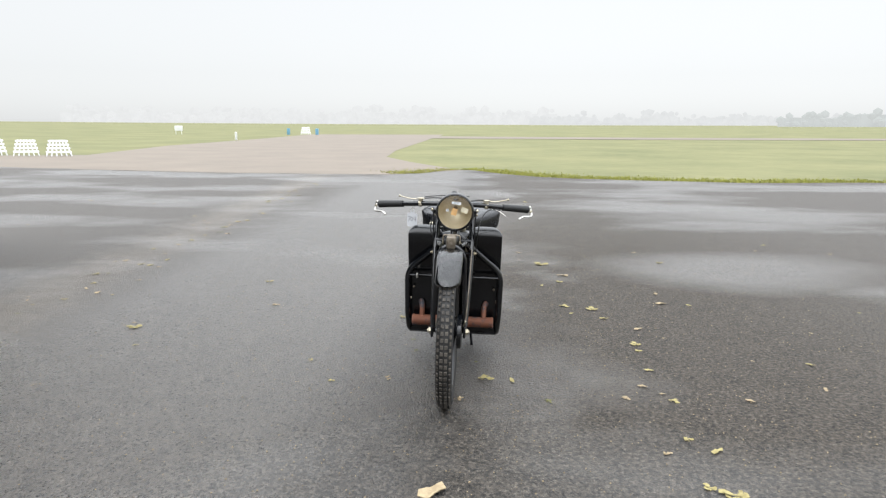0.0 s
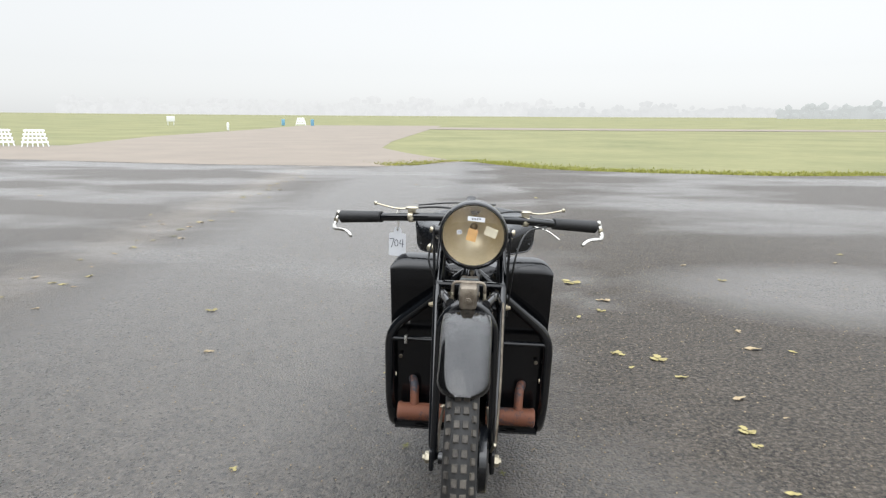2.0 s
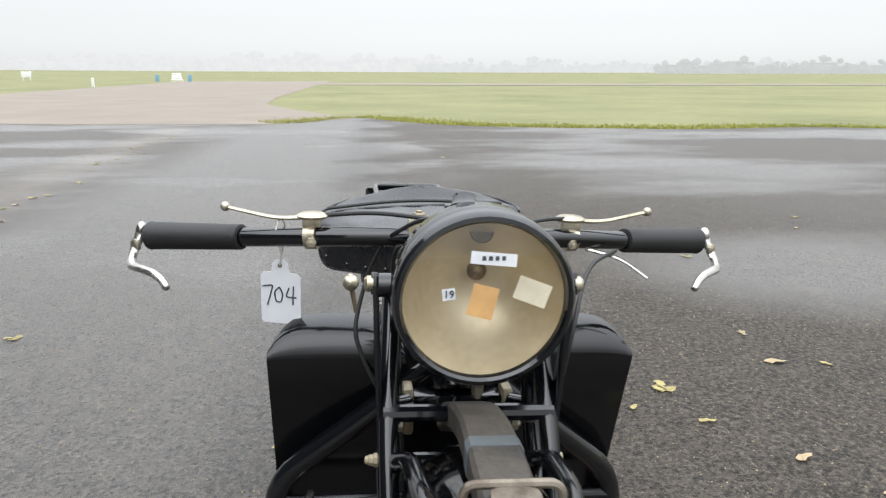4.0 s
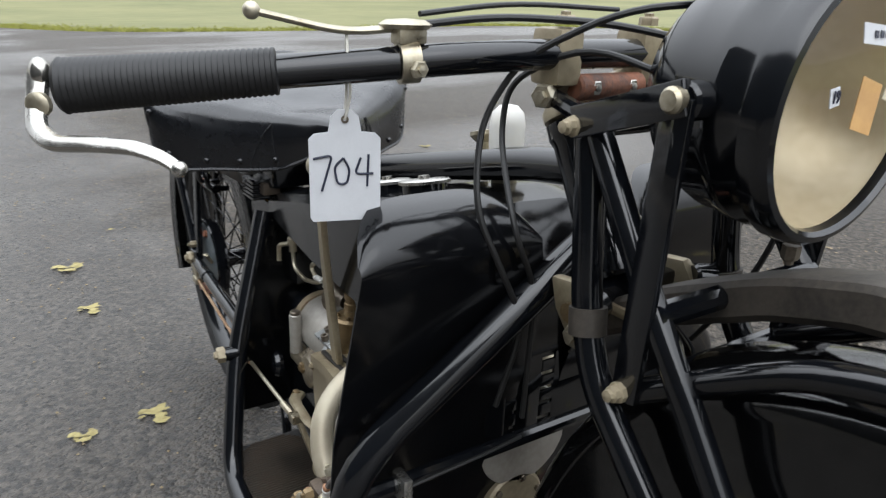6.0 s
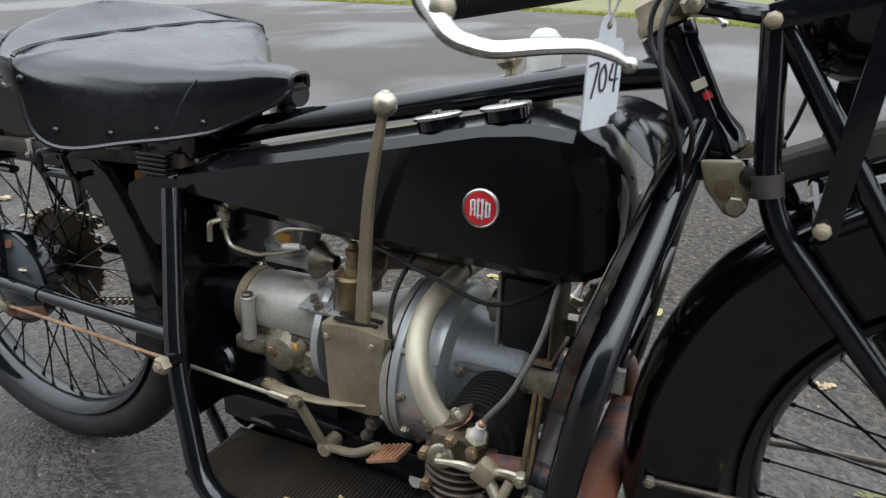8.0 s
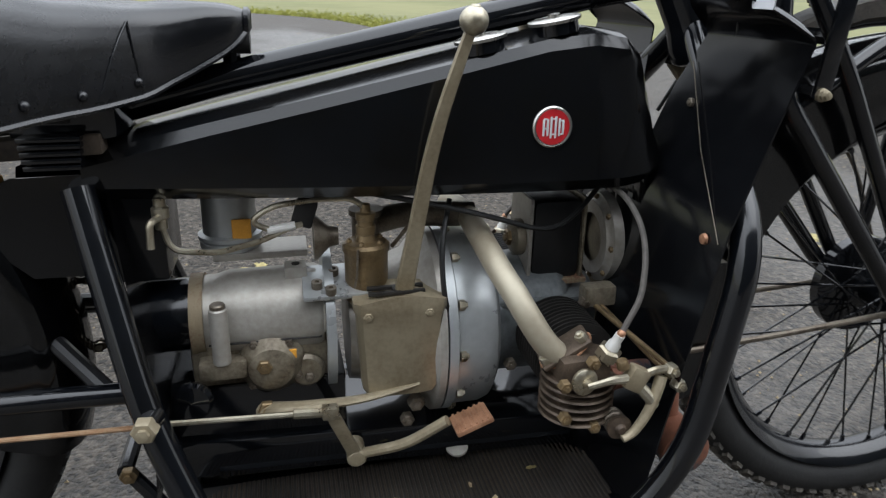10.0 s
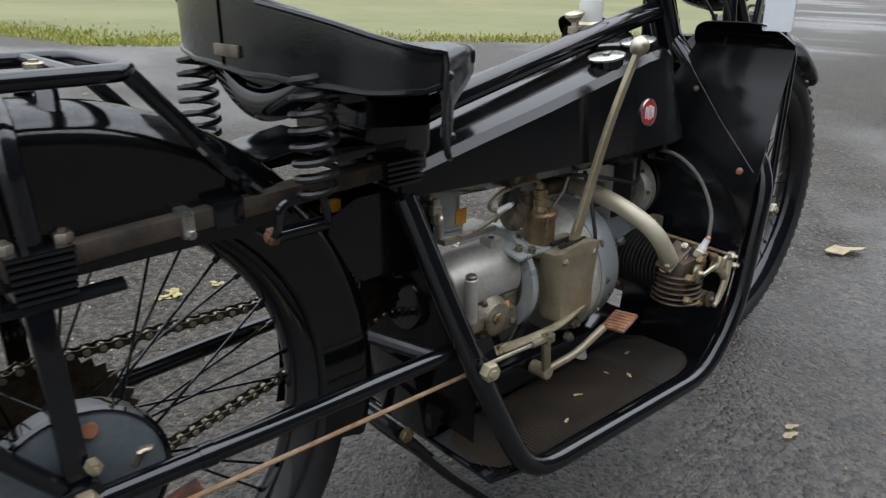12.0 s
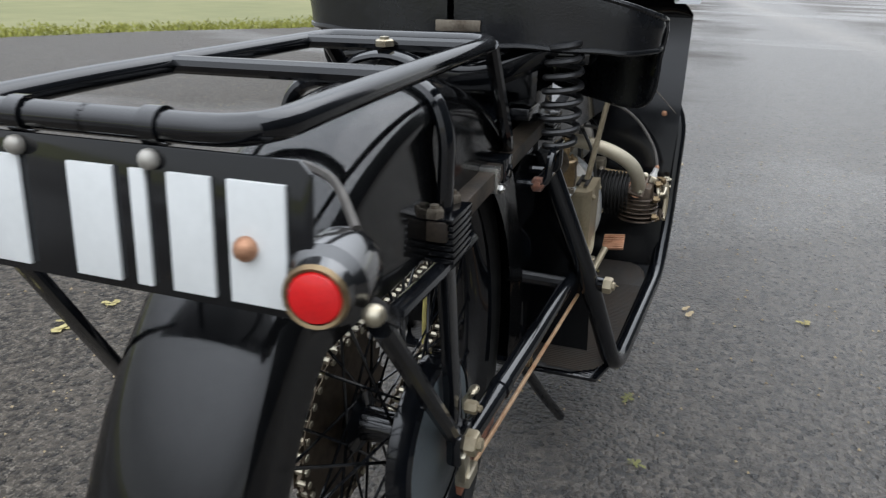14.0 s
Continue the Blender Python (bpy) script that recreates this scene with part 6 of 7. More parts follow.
def slotted_guard():
    """A black sheet with two columns of short slots, between the tank and the engine."""
    bm = bmesh.new()
    for x, w in ((-0.052, 0.022), (-0.012, 0.030), (0.060, 0.080)):
        block((x, 0.436, 0.505), (w, 0.003, 0.130), 0.0006, bm=bm)
    for x, w in ((-0.034, 0.015), (0.0115, 0.018)):
        for k in range(8):
            block((x, 0.436, 0.443 + 0.0172 * k), (w, 0.003, 0.0120), 0.0006, bm=bm)
    return bm


part("slotted_guard", slotted_guard(), ENAMEL, bike, "black slotted sheet before the engine")
part("flywheel_case", lathe([(0, 0), (0.094, 0), (0.104, 0.006), (0.108, 0.016), (0.108, 0.050), (0.113, 0.052), (0.113, 0.062), (0, 0.064)], V(0, 0.605, 0.335), (0, 1, 0), 56), PALE_ALU, bike, "round pale aluminium flywheel housing")
for k in range(12):
    a = 2 * math.pi * k / 12
    part("case_bolt", nut(V(0.110 * math.sin(a), 0.655, 0.335 + 0.110 * math.cos(a)), (0, -1, 0), 0.006, 0.007), NICKEL, bike)
part("gearbox_bell", lathe([(0.113, 0), (0.113, 0.008), (0.088, 0.030), (0.070, 0.075), (0.066, 0.10), (0, 0.10)], V(0, 0.669, 0.335), (0, 1, 0), 40), ALU, bike, "cast gearbox bell housing")
part("gearbox_flange", lathe([(0.060, 0), (0.082, 0), (0.082, 0.010), (0.060, 0.010)], V(-0.005, 0.785, 0.350), (0, 1, 0), 32, closed=True), PALE_ALU, bike)
part("gear_case", lathe([(0, 0), (0.046, 0), (0.049, 0.006), (0.048, 0.10), (0.044, 0.114), (0.044, 0.126), (0, 0.128)], V(-0.018, 0.797, 0.370), (0, 1, 0), 32), ALU, bike, "cast aluminium gear case")
part("gear_case_ring", lathe([(0.035, 0), (0.047, 0), (0.047, 0.014), (0.035, 0.014)], V(-0.018, 0.922, 0.370), (0, 1, 0), 28, closed=True), RUSTGREEN, bike)
part("dynamo", lathe([(0, 0), (0.041, 0), (0.041, 0.040), (0.039, 0.044), (0, 0.045)], V(-0.014, 0.936, 0.371), (0, 1, 0), 26), ENAMEL, bike, "black round dynamo")
part("case_pillar", rod((-0.072, 0.905, 0.335), (-0.072, 0.905, 0.400), 0.0095), ALU, bike)
part("pillar_bolt", rod((-0.072, 0.905, 0.398), (-0.072, 0.905, 0.405), 0.008), STEEL, bike)
part("case_foot", block((-0.03, 0.905, 0.326), (0.09, 0.05, 0.022), 0.005), STAINED, bike)
ps = part("pump_cover", lathe([(0, 0), (0.036, 0), (0.036, 0.006), (0.031, 0.012), (0.024, 0.022), (0.012, 0.026), (0, 0.026)], V(-0.054, 0.855, 0.324), (-1, 0, 0), 30), STAINED, bike, "oil-stained round pump cover")
for a in (0.6, 2.4, 4.2, 5.6):
    part("cover_screw", nut(V(-0.062, 0.855 + 0.031 * math.sin(a), 0.324 + 0.031 * math.cos(a)), (-1, 0, 0), 0.0054, 0.006), STEEL, ps)
part("cover_nut", nut(V(-0.078, 0.862, 0.330), (-1, 0, 0), 0.0085, 0.006), BRASS, ps)
part("cover_boss", lathe([(0, 0), (0.020, 0), (0.020, 0.010), (0.016, 0.014), (0, 0.015)], V(-0.050, 0.818, 0.310), (-1, 0, 0), 24), STAINED, ps)
part("boss_screw", nut(V(-0.064, 0.815, 0.304), (-1, 0, 0), 0.0056, 0.005), STEEL, ps)
part("orange_patch", block((-0.0705, 0.836, 0.338), (0.002, 0.016, 0.011), 0.0008), ORANGE, ps)
part("gear_case_foot", block((-0.012, 0.865, 0.325), (0.088, 0.15, 0.060), 0.012), STAINED, bike)
part("engine_plate", block((0, 0.87, 0.255), (0.115, 0.19, 0.090), 0.006), ENAMEL, bike, "black engine mounting plate")
part("oil_filler", lathe([(0, 0), (0.020, 0), (0.021, 0.006), (0.018, 0.012), (0, 0.014)], V(-0.088, 0.935, 0.305), (-1, 0.1, 0.1), 22), ENAMEL, bike, "black round filler plug")


# gear gate and lever
def gate():
    bm = bmesh.new()
    st = [(0.294, 0.038, 0.034), (0.301, 0.042, 0.037), (0.390, 0.0475, 0.039), (0.394, 0.050, 0.041), (0.402, 0.050, 0.041)]
    c = V(-0.086, 0.718, 0)
    rows = []
    for z, hy, hx in st:
        r = []
        for k in range(20):
            a = 2 * math.pi * (k + 0.5) / 20
            e = 5.0
            ca, sa = math.cos(a), math.sin(a)
            q = (abs(ca) ** e + abs(sa) ** e) ** (-1 / e)
            r.append(bm.verts.new((c.x + hx * 0.62 * q * sa, c.y + hy * q * ca, z)))
        rows.append(r)
    for a, b in zip(rows, rows[1:]):
        for k in range(20):
            bm.faces.new((a[k], a[(k + 1) % 20], b[(k + 1) % 20], b[k]))
    bm.faces.new(rows[0][::-1])
    mid = [bm.verts.new((v.co.x * 0.985 + c.x * 0.015, v.co.y, v.co.z + 0.010 * (1 - ((v.co.y - c.y) / 0.050) ** 2) + 0.001)) for v in rows[-1]]
    for k in range(20):
        bm.faces.new((rows[-1][k], rows[-1][(k + 1) % 20], mid[(k + 1) % 20], mid[k]))
    bm.faces.new(mid)
    return bm


gg = part("gear_gate", gate(), KHAKI, bike, "bronze-painted gear gate box")
part("gate_slot", block((-0.094, 0.722, 0.4109), (0.006, 0.060, 0.004), 0.001), IRON, gg)
part("gate_slot", block((-0.080, 0.722, 0.4114), (0.006, 0.060, 0.004), 0.001), IRON, gg)
part("gate_slot", block((-0.087, 0.722, 0.4116), (0.018, 0.008, 0.004), 0.001), IRON, gg)
for y in (0.690, 0.754):
    part("gate_screw", nut(V(-0.108, y, 0.392), (-1, 0, 0), 0.005, 0.004), KHAKI, gg)
def blade(points, widths, thick):
    """A flat tapering bar, wide along the motorcycle, with softened edges."""
    bm = bmesh.new()
    p = [Vector(q) for q in soften_rows(points, 5)]
    rows = []
    for i, q in enumerate(p):
        t = i / (len(p) - 1)
        d = (p[min(i + 1, len(p) - 1)] - p[max(i - 1, 0)]).normalized()
        w = widths[0] + (widths[1] - widths[0]) * t
        h = thick[0] + (thick[1] - thick[0]) * t
        side = d.cross(V(1, 0, 0)).normalized()
        face = side.cross(d)
        rows.append([bm.verts.new(q + side * (a * w) + face * (c * h)) for a, c in ((-1, -0.5), (-0.8, -1), (0.8, -1), (1, -0.5), (1, 0.5), (0.8, 1), (-0.8, 1), (-1, 0.5))])
    for r0, r1 in zip(rows, rows[1:]):
        for k in range(8):
            bm.faces.new((r0[k], r0[(k + 1) % 8], r1[(k + 1) % 8], r1[k]))
    bm.faces.new(rows[0][::-1])
    bm.faces.new(rows[-1])
    return bm


gv = part("gear_lever", blade([(-0.088, 0.716, 0.395), (-0.098, 0.707, 0.46), (-0.117, 0.688, 0.58), (-0.133, 0.662, 0.676)], (0.0105, 0.0050), (0.0045, 0.0036)), KHAKI, bike, "long flat bronze-painted gear lever")
part("lever_knob", ball((-0.1345, 0.659, 0.686), 0.0132, 18), NICKEL, gv, "dull round lever knob")
part("knob_screw", lathe([(0, 0), (0.005, 0), (0.004, 0.002), (0, 0.0022)], V(-0.1350, 0.658, 0.6980), (0, 0, 1), 12), NICKEL, gv)

# carburettor, pipes, oil bottle
cb = part("carburettor", lathe([(0, 0), (0.018, 0), (0.023, 0.006), (0.0235, 0.060), (0.0255, 0.063), (0.0255, 0.069), (0.022, 0.072), (0.011, 0.073), (0.009, 0.080), (0.0105, 0.081), (0.0105, 0.090), (0.009, 0.091), (0.009, 0.096), (0.0105, 0.097), (0.0105, 0.104), (0.006, 0.105), (0.005, 0.114), (0, 0.115)], V(-0.052, 0.749, 0.384), (0, 0, 1), 26), BRASS, bike, "brass carburettor float chamber")
for a in (0.4, 1.6, 2.8, 4.0, 5.2):
    part("lid_screw", nut(V(-0.052 + 0.018 * math.cos(a), 0.749 + 0.018 * math.sin(a), 0.455), (0, 0, 1), 0.0034, 0.004), BRASS, cb)
part("wire_clip", tube([(-0.076, 0.760, 0.455), (-0.078, 0.762, 0.425), (-0.076, 0.764, 0.412)], 0.0014, 6), STEEL, cb)
part("mixing_chamber", lathe([(0, 0), (0.016, 0), (0.016, 0.05), (0.019, 0.052), (0.019, 0.058), (0, 0.058)], V(-0.02, 0.745, 0.425), (0, 0, 1), 20), STEEL, cb)
part("air_horn", lathe([(0.010, 0), (0.012, 0.010), (0.024, 0.022), (0.026, 0.026), (0.022, 0.026), (0, 0.016)], V(-0.046, 0.778, 0.462), (0, 1, 0), 24), STEEL, cb, "tarnished air intake mouth")
part("inlet_branch", tube([(-0.02, 0.745, 0.465), (0.0, 0.70, 0.468), (0.0, 0.618, 0.463)], 0.015, 14, 0.02), STEEL, cb)
part("throttle_arm", tube([(-0.045, 0.72, 0.445), (-0.055, 0.70, 0.475), (-0.06, 0.695, 0.50)], 0.0025, 6), STEEL, cb)
for x, y, z in ((-0.062, 0.803, 0.410), (-0.040, 0.784, 0.415), (-0.074, 0.789, 0.407)):
    part("body_bolt", lathe([(0, 0), (0.0058, 0), (0.0058, 0.008), (0.0028, 0.008), (0.0028, 0.005), (0, 0.005)], V(x, y, z), (-0.2, 0, 1), 12), STEEL, cb)
part("carburettor_plate", block((-0.048, 0.782, 0.410), (0.062, 0.072, 0.006), 0.002, Euler((0, -0.22, 0)).to_matrix()), PALE_ALU, cb)
sides("inlet_pipe", lambda s: tube(soften_rows([(s * 0.004, 0.625, 0.463), (s * 0.059, 0.626, 0.458), (s * 0.100, 0.624, 0.449), (s * 0.128, 0.619, 0.437), (s * 0.150, 0.610, 0.421), (s * 0.163, 0.600, 0.402), (s * 0.169, 0.584, 0.376), (s * 0.168, 0.566, 0.356)], 3), 0.0132, 16), PIPEM, bike, "curved dull nickel inlet pipe")
part("oil_bottle", lathe([(0, 0), (0.032, 0), (0.033, 0.003), (0.033, 0.009), (0.029, 0.011), (0.0285, 0.070), (0, 0.070)], V(0.008, 0.892, 0.441), (0, 0, 1), 28), PALE_ALU, bike, "silvery round oil canister")
part("canister_ring", lathe([(0.029, 0), (0.0345, 0.002), (0.0345, 0.006), (0.029, 0.008)], V(0.008, 0.892, 0.451), (0, 0, 1), 28, closed=True), PALE_ALU, bike)
part("canister_tape", block((-0.021, 0.878, 0.468), (0.003, 0.020, 0.022), 0.001), ORANGE, bike, "orange tape patch")
part("canister_bracket", block((0.0, 0.86, 0.437), (0.05, 0.10, 0.008), 0.002), ALU, bike)
tp = part("fuel_tap", lathe([(0, 0), (0.006, 0), (0.006, 0.010), (0.0085, 0.012), (0.0085, 0.022), (0.006, 0.024), (0.006, 0.034), (0, 0.034)], V(-0.053, 0.952, 0.484), (0, 0, 1), 14), NICKEL, bike, "nickel fuel tap")
part("tap_handle", tube([(-0.060, 0.952, 0.498), (-0.072, 0.960, 0.496), (-0.073, 0.961, 0.470)], 0.0038, 8, 0.006), NICKEL, tp)
part("fuel_pipe", tube([(-0.053, 0.952, 0.486), (-0.055, 0.945, 0.460), (-0.056, 0.900, 0.455), (-0.058, 0.856, 0.466), (-0.060, 0.825, 0.480), (-0.058, 0.812, 0.482), (-0.060, 0.845, 0.476), (-0.060, 0.868, 0.488), (-0.060, 0.845, 0.503), (-0.060, 0.800, 0.508), (-0.056, 0.764, 0.506), (-0.052, 0.750, 0.494)], 0.0032, 8, 0.012), NICKEL, bike, "thin bent fuel pipe")
part("pipe_sleeve", tube([(-0.060, 0.850, 0.477), (-0.060, 0.822, 0.481)], 0.0044, 10), PORCELAIN, bike, "pale sleeve on the fuel pipe")
part("cable_sleeve", block((-0.052, 0.812, 0.492), (0.012, 0.022, 0.030), 0.003, Euler((0.3, 0, 0)).to_matrix()), CABLE, bike)
part("case_tab", block((-0.028, 0.824, 0.419), (0.024, 0.024, 0.014), 0.002), ALU, bike, "cast lug on the gear case")
part("tab_hole", lathe([(0, 0), (0.0045, 0), (0.0045, 0.001), (0, 0.001)], V(-0.028, 0.824, 0.4262), (0, 0, 1), 12), IRON, bike)
part("case_split", tube([(-0.0628, 0.800, 0.352), (-0.0645, 0.84, 0.353), (-0.0635, 0.918, 0.353)], 0.0012, 6), IRON, bike)

# magneto before the flywheel
mg = part("magneto", block((-0.008, 0.526, 0.436), (0.068, 0.060, 0.098), 0.010), SATIN, bike, "black boxed magneto")
part("magneto_end", lathe([(0, 0), (0.020, 0), (0.022, 0.003), (0.022, 0.012), (0.014, 0.016), (0, 0.016)], V(-0.016, 0.560, 0.436), (0, 1, 0), 26), STAINED, mg)
part("end_nut", nut(V(-0.016, 0.575, 0.436), (0, 1, 0), 0.010, 0.006), BRASS, mg)
part("magneto_cheek", block((-0.008, 0.559, 0.436), (0.070, 0.005, 0.104), 0.002), ALU, mg)
part("magneto_cheek", block((-0.008, 0.494, 0.436), (0.070, 0.004, 0.104), 0.002), STAINED, mg)
part("magneto_base", block((-0.008, 0.527, 0.386), (0.078, 0.078, 0.007), 0.002), RUSTGREEN, mg)
tcs = part("timing_case", lathe([(0.030, 0.020), (0.046, 0.020), (0.050, 0.016), (0.056, 0.014), (0.057, 0.008), (0.057, 0.002), (0.052, 0), (0, 0)], V(0.0, 0.446, 0.424), (0, 1, 0), 44), ALU, bike, "round cast timing case")
part("case_recess", lathe([(0, 0.012), (0.044, 0.012), (0.046, 0.019)], V(0.0, 0.446, 0.424), (0, 1, 0), 36), STAINED, tcs)
for k in range(8):
    part("rim_screw", nut(V(0.051 * math.cos(k * 0.785), 0.461, 0.424 + 0.051 * math.sin(k * 0.785)), (0, 1, 0), 0.0040, 0.003), BRASS, tcs)
part("case_ledge", block((-0.026, 0.560, 0.372), (0.088, 0.150, 0.007), 0.002), CASEGREY, bike, "flat top of the crankcase")
part("case_wall", block((-0.024, 0.572, 0.336), (0.080, 0.120, 0.066), 0.006), CASEGREY, bike)
for y in (0.510, 0.632):
    part("ledge_bolt", nut(V(-0.066, y, 0.358), (-1, 0, 0), 0.0070, 0.008), BRASS, bike)


# flat-twin cylinders
def cylinder(s):
    bm = bmesh.new()
    pr = [(0, 0.0), (0.038, 0.0)]
    for k in range(11):
        h = 0.006 + k * 0.0072
        pr += [(0.034, h), (0.0445, h + 0.0006), (0.0445, h + 0.0022), (0.034, h + 0.0028)]
    pr += [(0.038, 0.092), (0, 0.092)]
    return lathe(pr, V(s * 0.070, 0.538, 0.338), (s, 0, 0), 30, bm)


def cylinder_head(s):
    bm = bmesh.new()
    block((s * 0.171, 0.546, 0.336), (0.050, 0.056, 0.058), 0.012, bm=bm)
    return bm


sides("cylinder", cylinder, IRON, bike, "black finned cylinder barrel")
heads = sides("cylinder_head", cylinder_head, HEADIRON, bike, "browned finned cylinder head")
for s, h in zip((-1, 1), heads):
    for k in range(6):
        part("fin", lathe([(0, -0.0016), (0.037, -0.0016), (0.039, 0), (0.037, 0.0016), (0, 0.0016)], V(s * 0.170, 0.545, 0.294 + 0.0090 * k), (0, 0, 1), 28), HEADIRON, h)
    tilt = Euler((-0.62, 0.22 * s, 0)).to_matrix()
    up = tilt @ V(0, 0, 1)
    fc = V(s * 0.168, 0.562, 0.366)
    part("inlet_flange", block(fc, (0.030, 0.056, 0.006), 0.003, tilt), HEADIRON, h)
    part("copper_gasket", tube([fc - up * 0.004 + tilt @ V(0.016 * math.cos(a), 0.029 * math.sin(a), 0) for a in [k * 0.3491 for k in range(18)]], 0.0015, 6, closed=True), COPPER, h, "bright copper gasket edge")
    for dy in (-0.021, 0.021):
        part("flange_bolt", nut(fc + tilt @ V(s * 0.006, dy, 0.003), up, 0.0062, 0.008), NICKEL, h)
    ax = V(s * 0.30, -0.32, 1).normalized()
    pb = V(s * 0.186, 0.526, 0.357)
    pl = part("spark_plug", lathe([(0, 0), (0.0092, 0), (0.0092, 0.005), (0.0128, 0.006), (0.0128, 0.016), (0.0100, 0.018), (0, 0.018)], pb, ax, 6), NICKEL, bike, "steel spark plug with white insulator")
    part("insulator", lathe([(0.0075, 0.017), (0.0070, 0.024), (0.0052, 0.027), (0.0052, 0.036), (0, 0.037)], pb, ax, 14), PORCELAIN, pl, "white porcelain insulator")
    tip = pb + ax * 0.038
    part("plug_terminal", ball(tip, 0.0046, 8), COPPER, pl)
    part("plug_lead", tube([tip, tip + V(-s * 0.002, -0.006, 0.010), (s * 0.186, 0.492, 0.424), (s * 0.163, 0.479, 0.457), (s * 0.138, 0.474, 0.483), (s * 0.103, 0.477, 0.505), (s * 0.06, 0.480, 0.508)], 0.0032, 8, 0.02), GREYCABLE, bike, "grey braided plug lead")
    part("valve_cap", lathe([(0, 0), (0.0135, 0), (0.0140, 0.002), (0.0140, 0.004), (0.012, 0.0055), (0.005, 0.006), (0.004, 0.012), (0, 0.012)], V(s * 0.204, 0.554, 0.347), (s, -0.15, 0.1), 22), NICKEL, h, "round dull valve cap")
    sp = []
    for k in range(41):
        a = 2 * math.pi * k / 10
        sp.append((s * (0.192 + 0.018 * k / 40), 0.514 + 0.0105 * math.cos(a), 0.293 + 0.0105 * math.sin(a)))
    part("valve_spring", tube(sp, 0.0017, 6), STEEL, h)
    part("valve_cap", lathe([(0, 0), (0.0125, 0), (0.013, 0.002), (0.013, 0.004), (0.006, 0.006), (0.004, 0.010), (0, 0.010)], V(s * 0.210, 0.514, 0.293), (s, 0, 0), 20), HEADIRON, h)
    rb = V(s * 0.212, 0.503, 0.349)
    part("rocker_block", block(rb, (0.016, 0.022, 0.026), 0.005, Euler((0.5, 0, 0)).to_matrix()), KHAKI, h, "dull bronze rocker block")
    part("rocker_oiler", lathe([(0, 0), (0.0062, 0), (0.0062, 0.007), (0.005, 0.009), (0, 0.009)], rb + V(0, 0.014, 0.013), (0, 0.3, 1), 14), BRASS, h)
    part("rocker", tube([(s * 0.216, 0.554, 0.347), (s * 0.218, 0.530, 0.353), tuple(rb)], (0.0034, 0.0050), 8, 0.006), NICKEL, h)
    part("rocker", tube([tuple(rb), (s * 0.216, 0.482, 0.358), (s * 0.214, 0.468, 0.356)], 0.0042, 8, 0.006), NICKEL, h)
    part("rocker", tube([(s * 0.215, 0.476, 0.350), (s * 0.219, 0.482, 0.330), (s * 0.220, 0.490, 0.308), (s * 0.219, 0.502, 0.288), (s * 0.220, 0.513, 0.284)], (0.0066, 0.0044), 10, 0.012, flat=0.75), KHAKI, h, "curved bronze rocker arm")
    part("rocker_shaft", tube([tuple(rb - V(0, 0.004, 0.008)), (s * 0.218, 0.486, 0.326), (s * 0.216, 0.482, 0.318)], 0.0062, 10, 0.01), NICKEL, h)
    for y, z in ((0.467, 0.355), (0.457, 0.337)):
        part("rocker_nut", nut(V(s * 0.210, y, z), (s, -0.2, 0), 0.0072, 0.011), NICKEL, h)
    for dy in (0.0, 0.014):
        part("push_rod", tube([(s * 0.210, 0.466 - dy * 0.4, 0.356 - dy), (s * 0.085, 0.494 - dy * 0.5, 0.372)], 0.0031, 8), BRASS, h)
    for y, z in ((0.573, 0.343), (0.545, 0.366), (0.570, 0.306), (0.538, 0.292)):
        part("head_nut", nut(V(s * 0.200, y, z), (s, 0, 0), 0.0068, 0.009), BRASS, h)
    for y, z in ((0.585, 0.375), (0.505, 0.375), (0.590, 0.305)):
        part("barrel_nut", nut(V(s * 0.082, y, z), (s, 0, 0), 0.0075, 0.008), STEEL, h)
    part("tappet_block", block((s * 0.080, 0.488, 0.382), (0.022, 0.038, 0.024), 0.004), STAINED, h)
    # exhaust: stub down from the head into a rusty cross-wise box before the engine
    part("exhaust_stub", tube([(s * 0.178, 0.515, 0.330), (s * 0.162, 0.468, 0.326), (s * 0.152, 0.430, 0.312), (s * 0.151, 0.422, 0.250)], 0.0132, 14, 0.05), SCORCHED, bike, "rusty scorched exhaust stub pipe")

part("exhaust_box", lathe([(0, -0.200), (0.022, -0.200), (0.028, -0.197), (0.028, -0.189), (0.026, -0.186), (0.026, 0.186), (0.028, 0.189), (0.028, 0.197), (0.022, 0.200), (0, 0.200)], V(0, 0.422, 0.236), (1, 0, 0), 30), SCORCHED, bike, "rusty round exhaust box lying crosswise before the engine")

# pedal, rods
part("brake_pedal", tube([(-0.094, 0.769, 0.214), (-0.112, 0.715, 0.232), (-0.128, 0.672, 0.268)], 0.0062, 10, 0.02), KHAKI, bike, "bronze-painted brake pedal arm")
pp = part("pedal_pad", block((-0.140, 0.649, 0.274), (0.040, 0.042, 0.006), 0.002, Euler((-0.35, 0.12, 0)).to_matrix()), COPPER, bike, "coppery ribbed pedal pad")
for i in range(6):
    part("pad_rib", block(Vector((-0.140, 0.649, 0.274)) + Euler((-0.35, 0.12, 0)).to_matrix() @ V(0, -0.016 + 0.0064 * i, 0.0038), (0.038, 0.0026, 0.0018), 0.0004, Euler((-0.35, 0.12, 0)).to_matrix()), COPPER, pp)
part("pedal_pivot", rod((-0.070, 0.769, 0.214), (-0.104, 0.769, 0.214), 0.011), KHAKI, bike)
part("pedal_crank", bar((-0.098, 0.769, 0.214), (-0.116, 0.797, 0.290), 0.014, 0.007, (0, 1, 0)), KHAKI, bike)
part("rod_clevis", block((-0.120, 0.797, 0.291), (0.014, 0.018, 0.014), 0.003), NICKEL, bike)
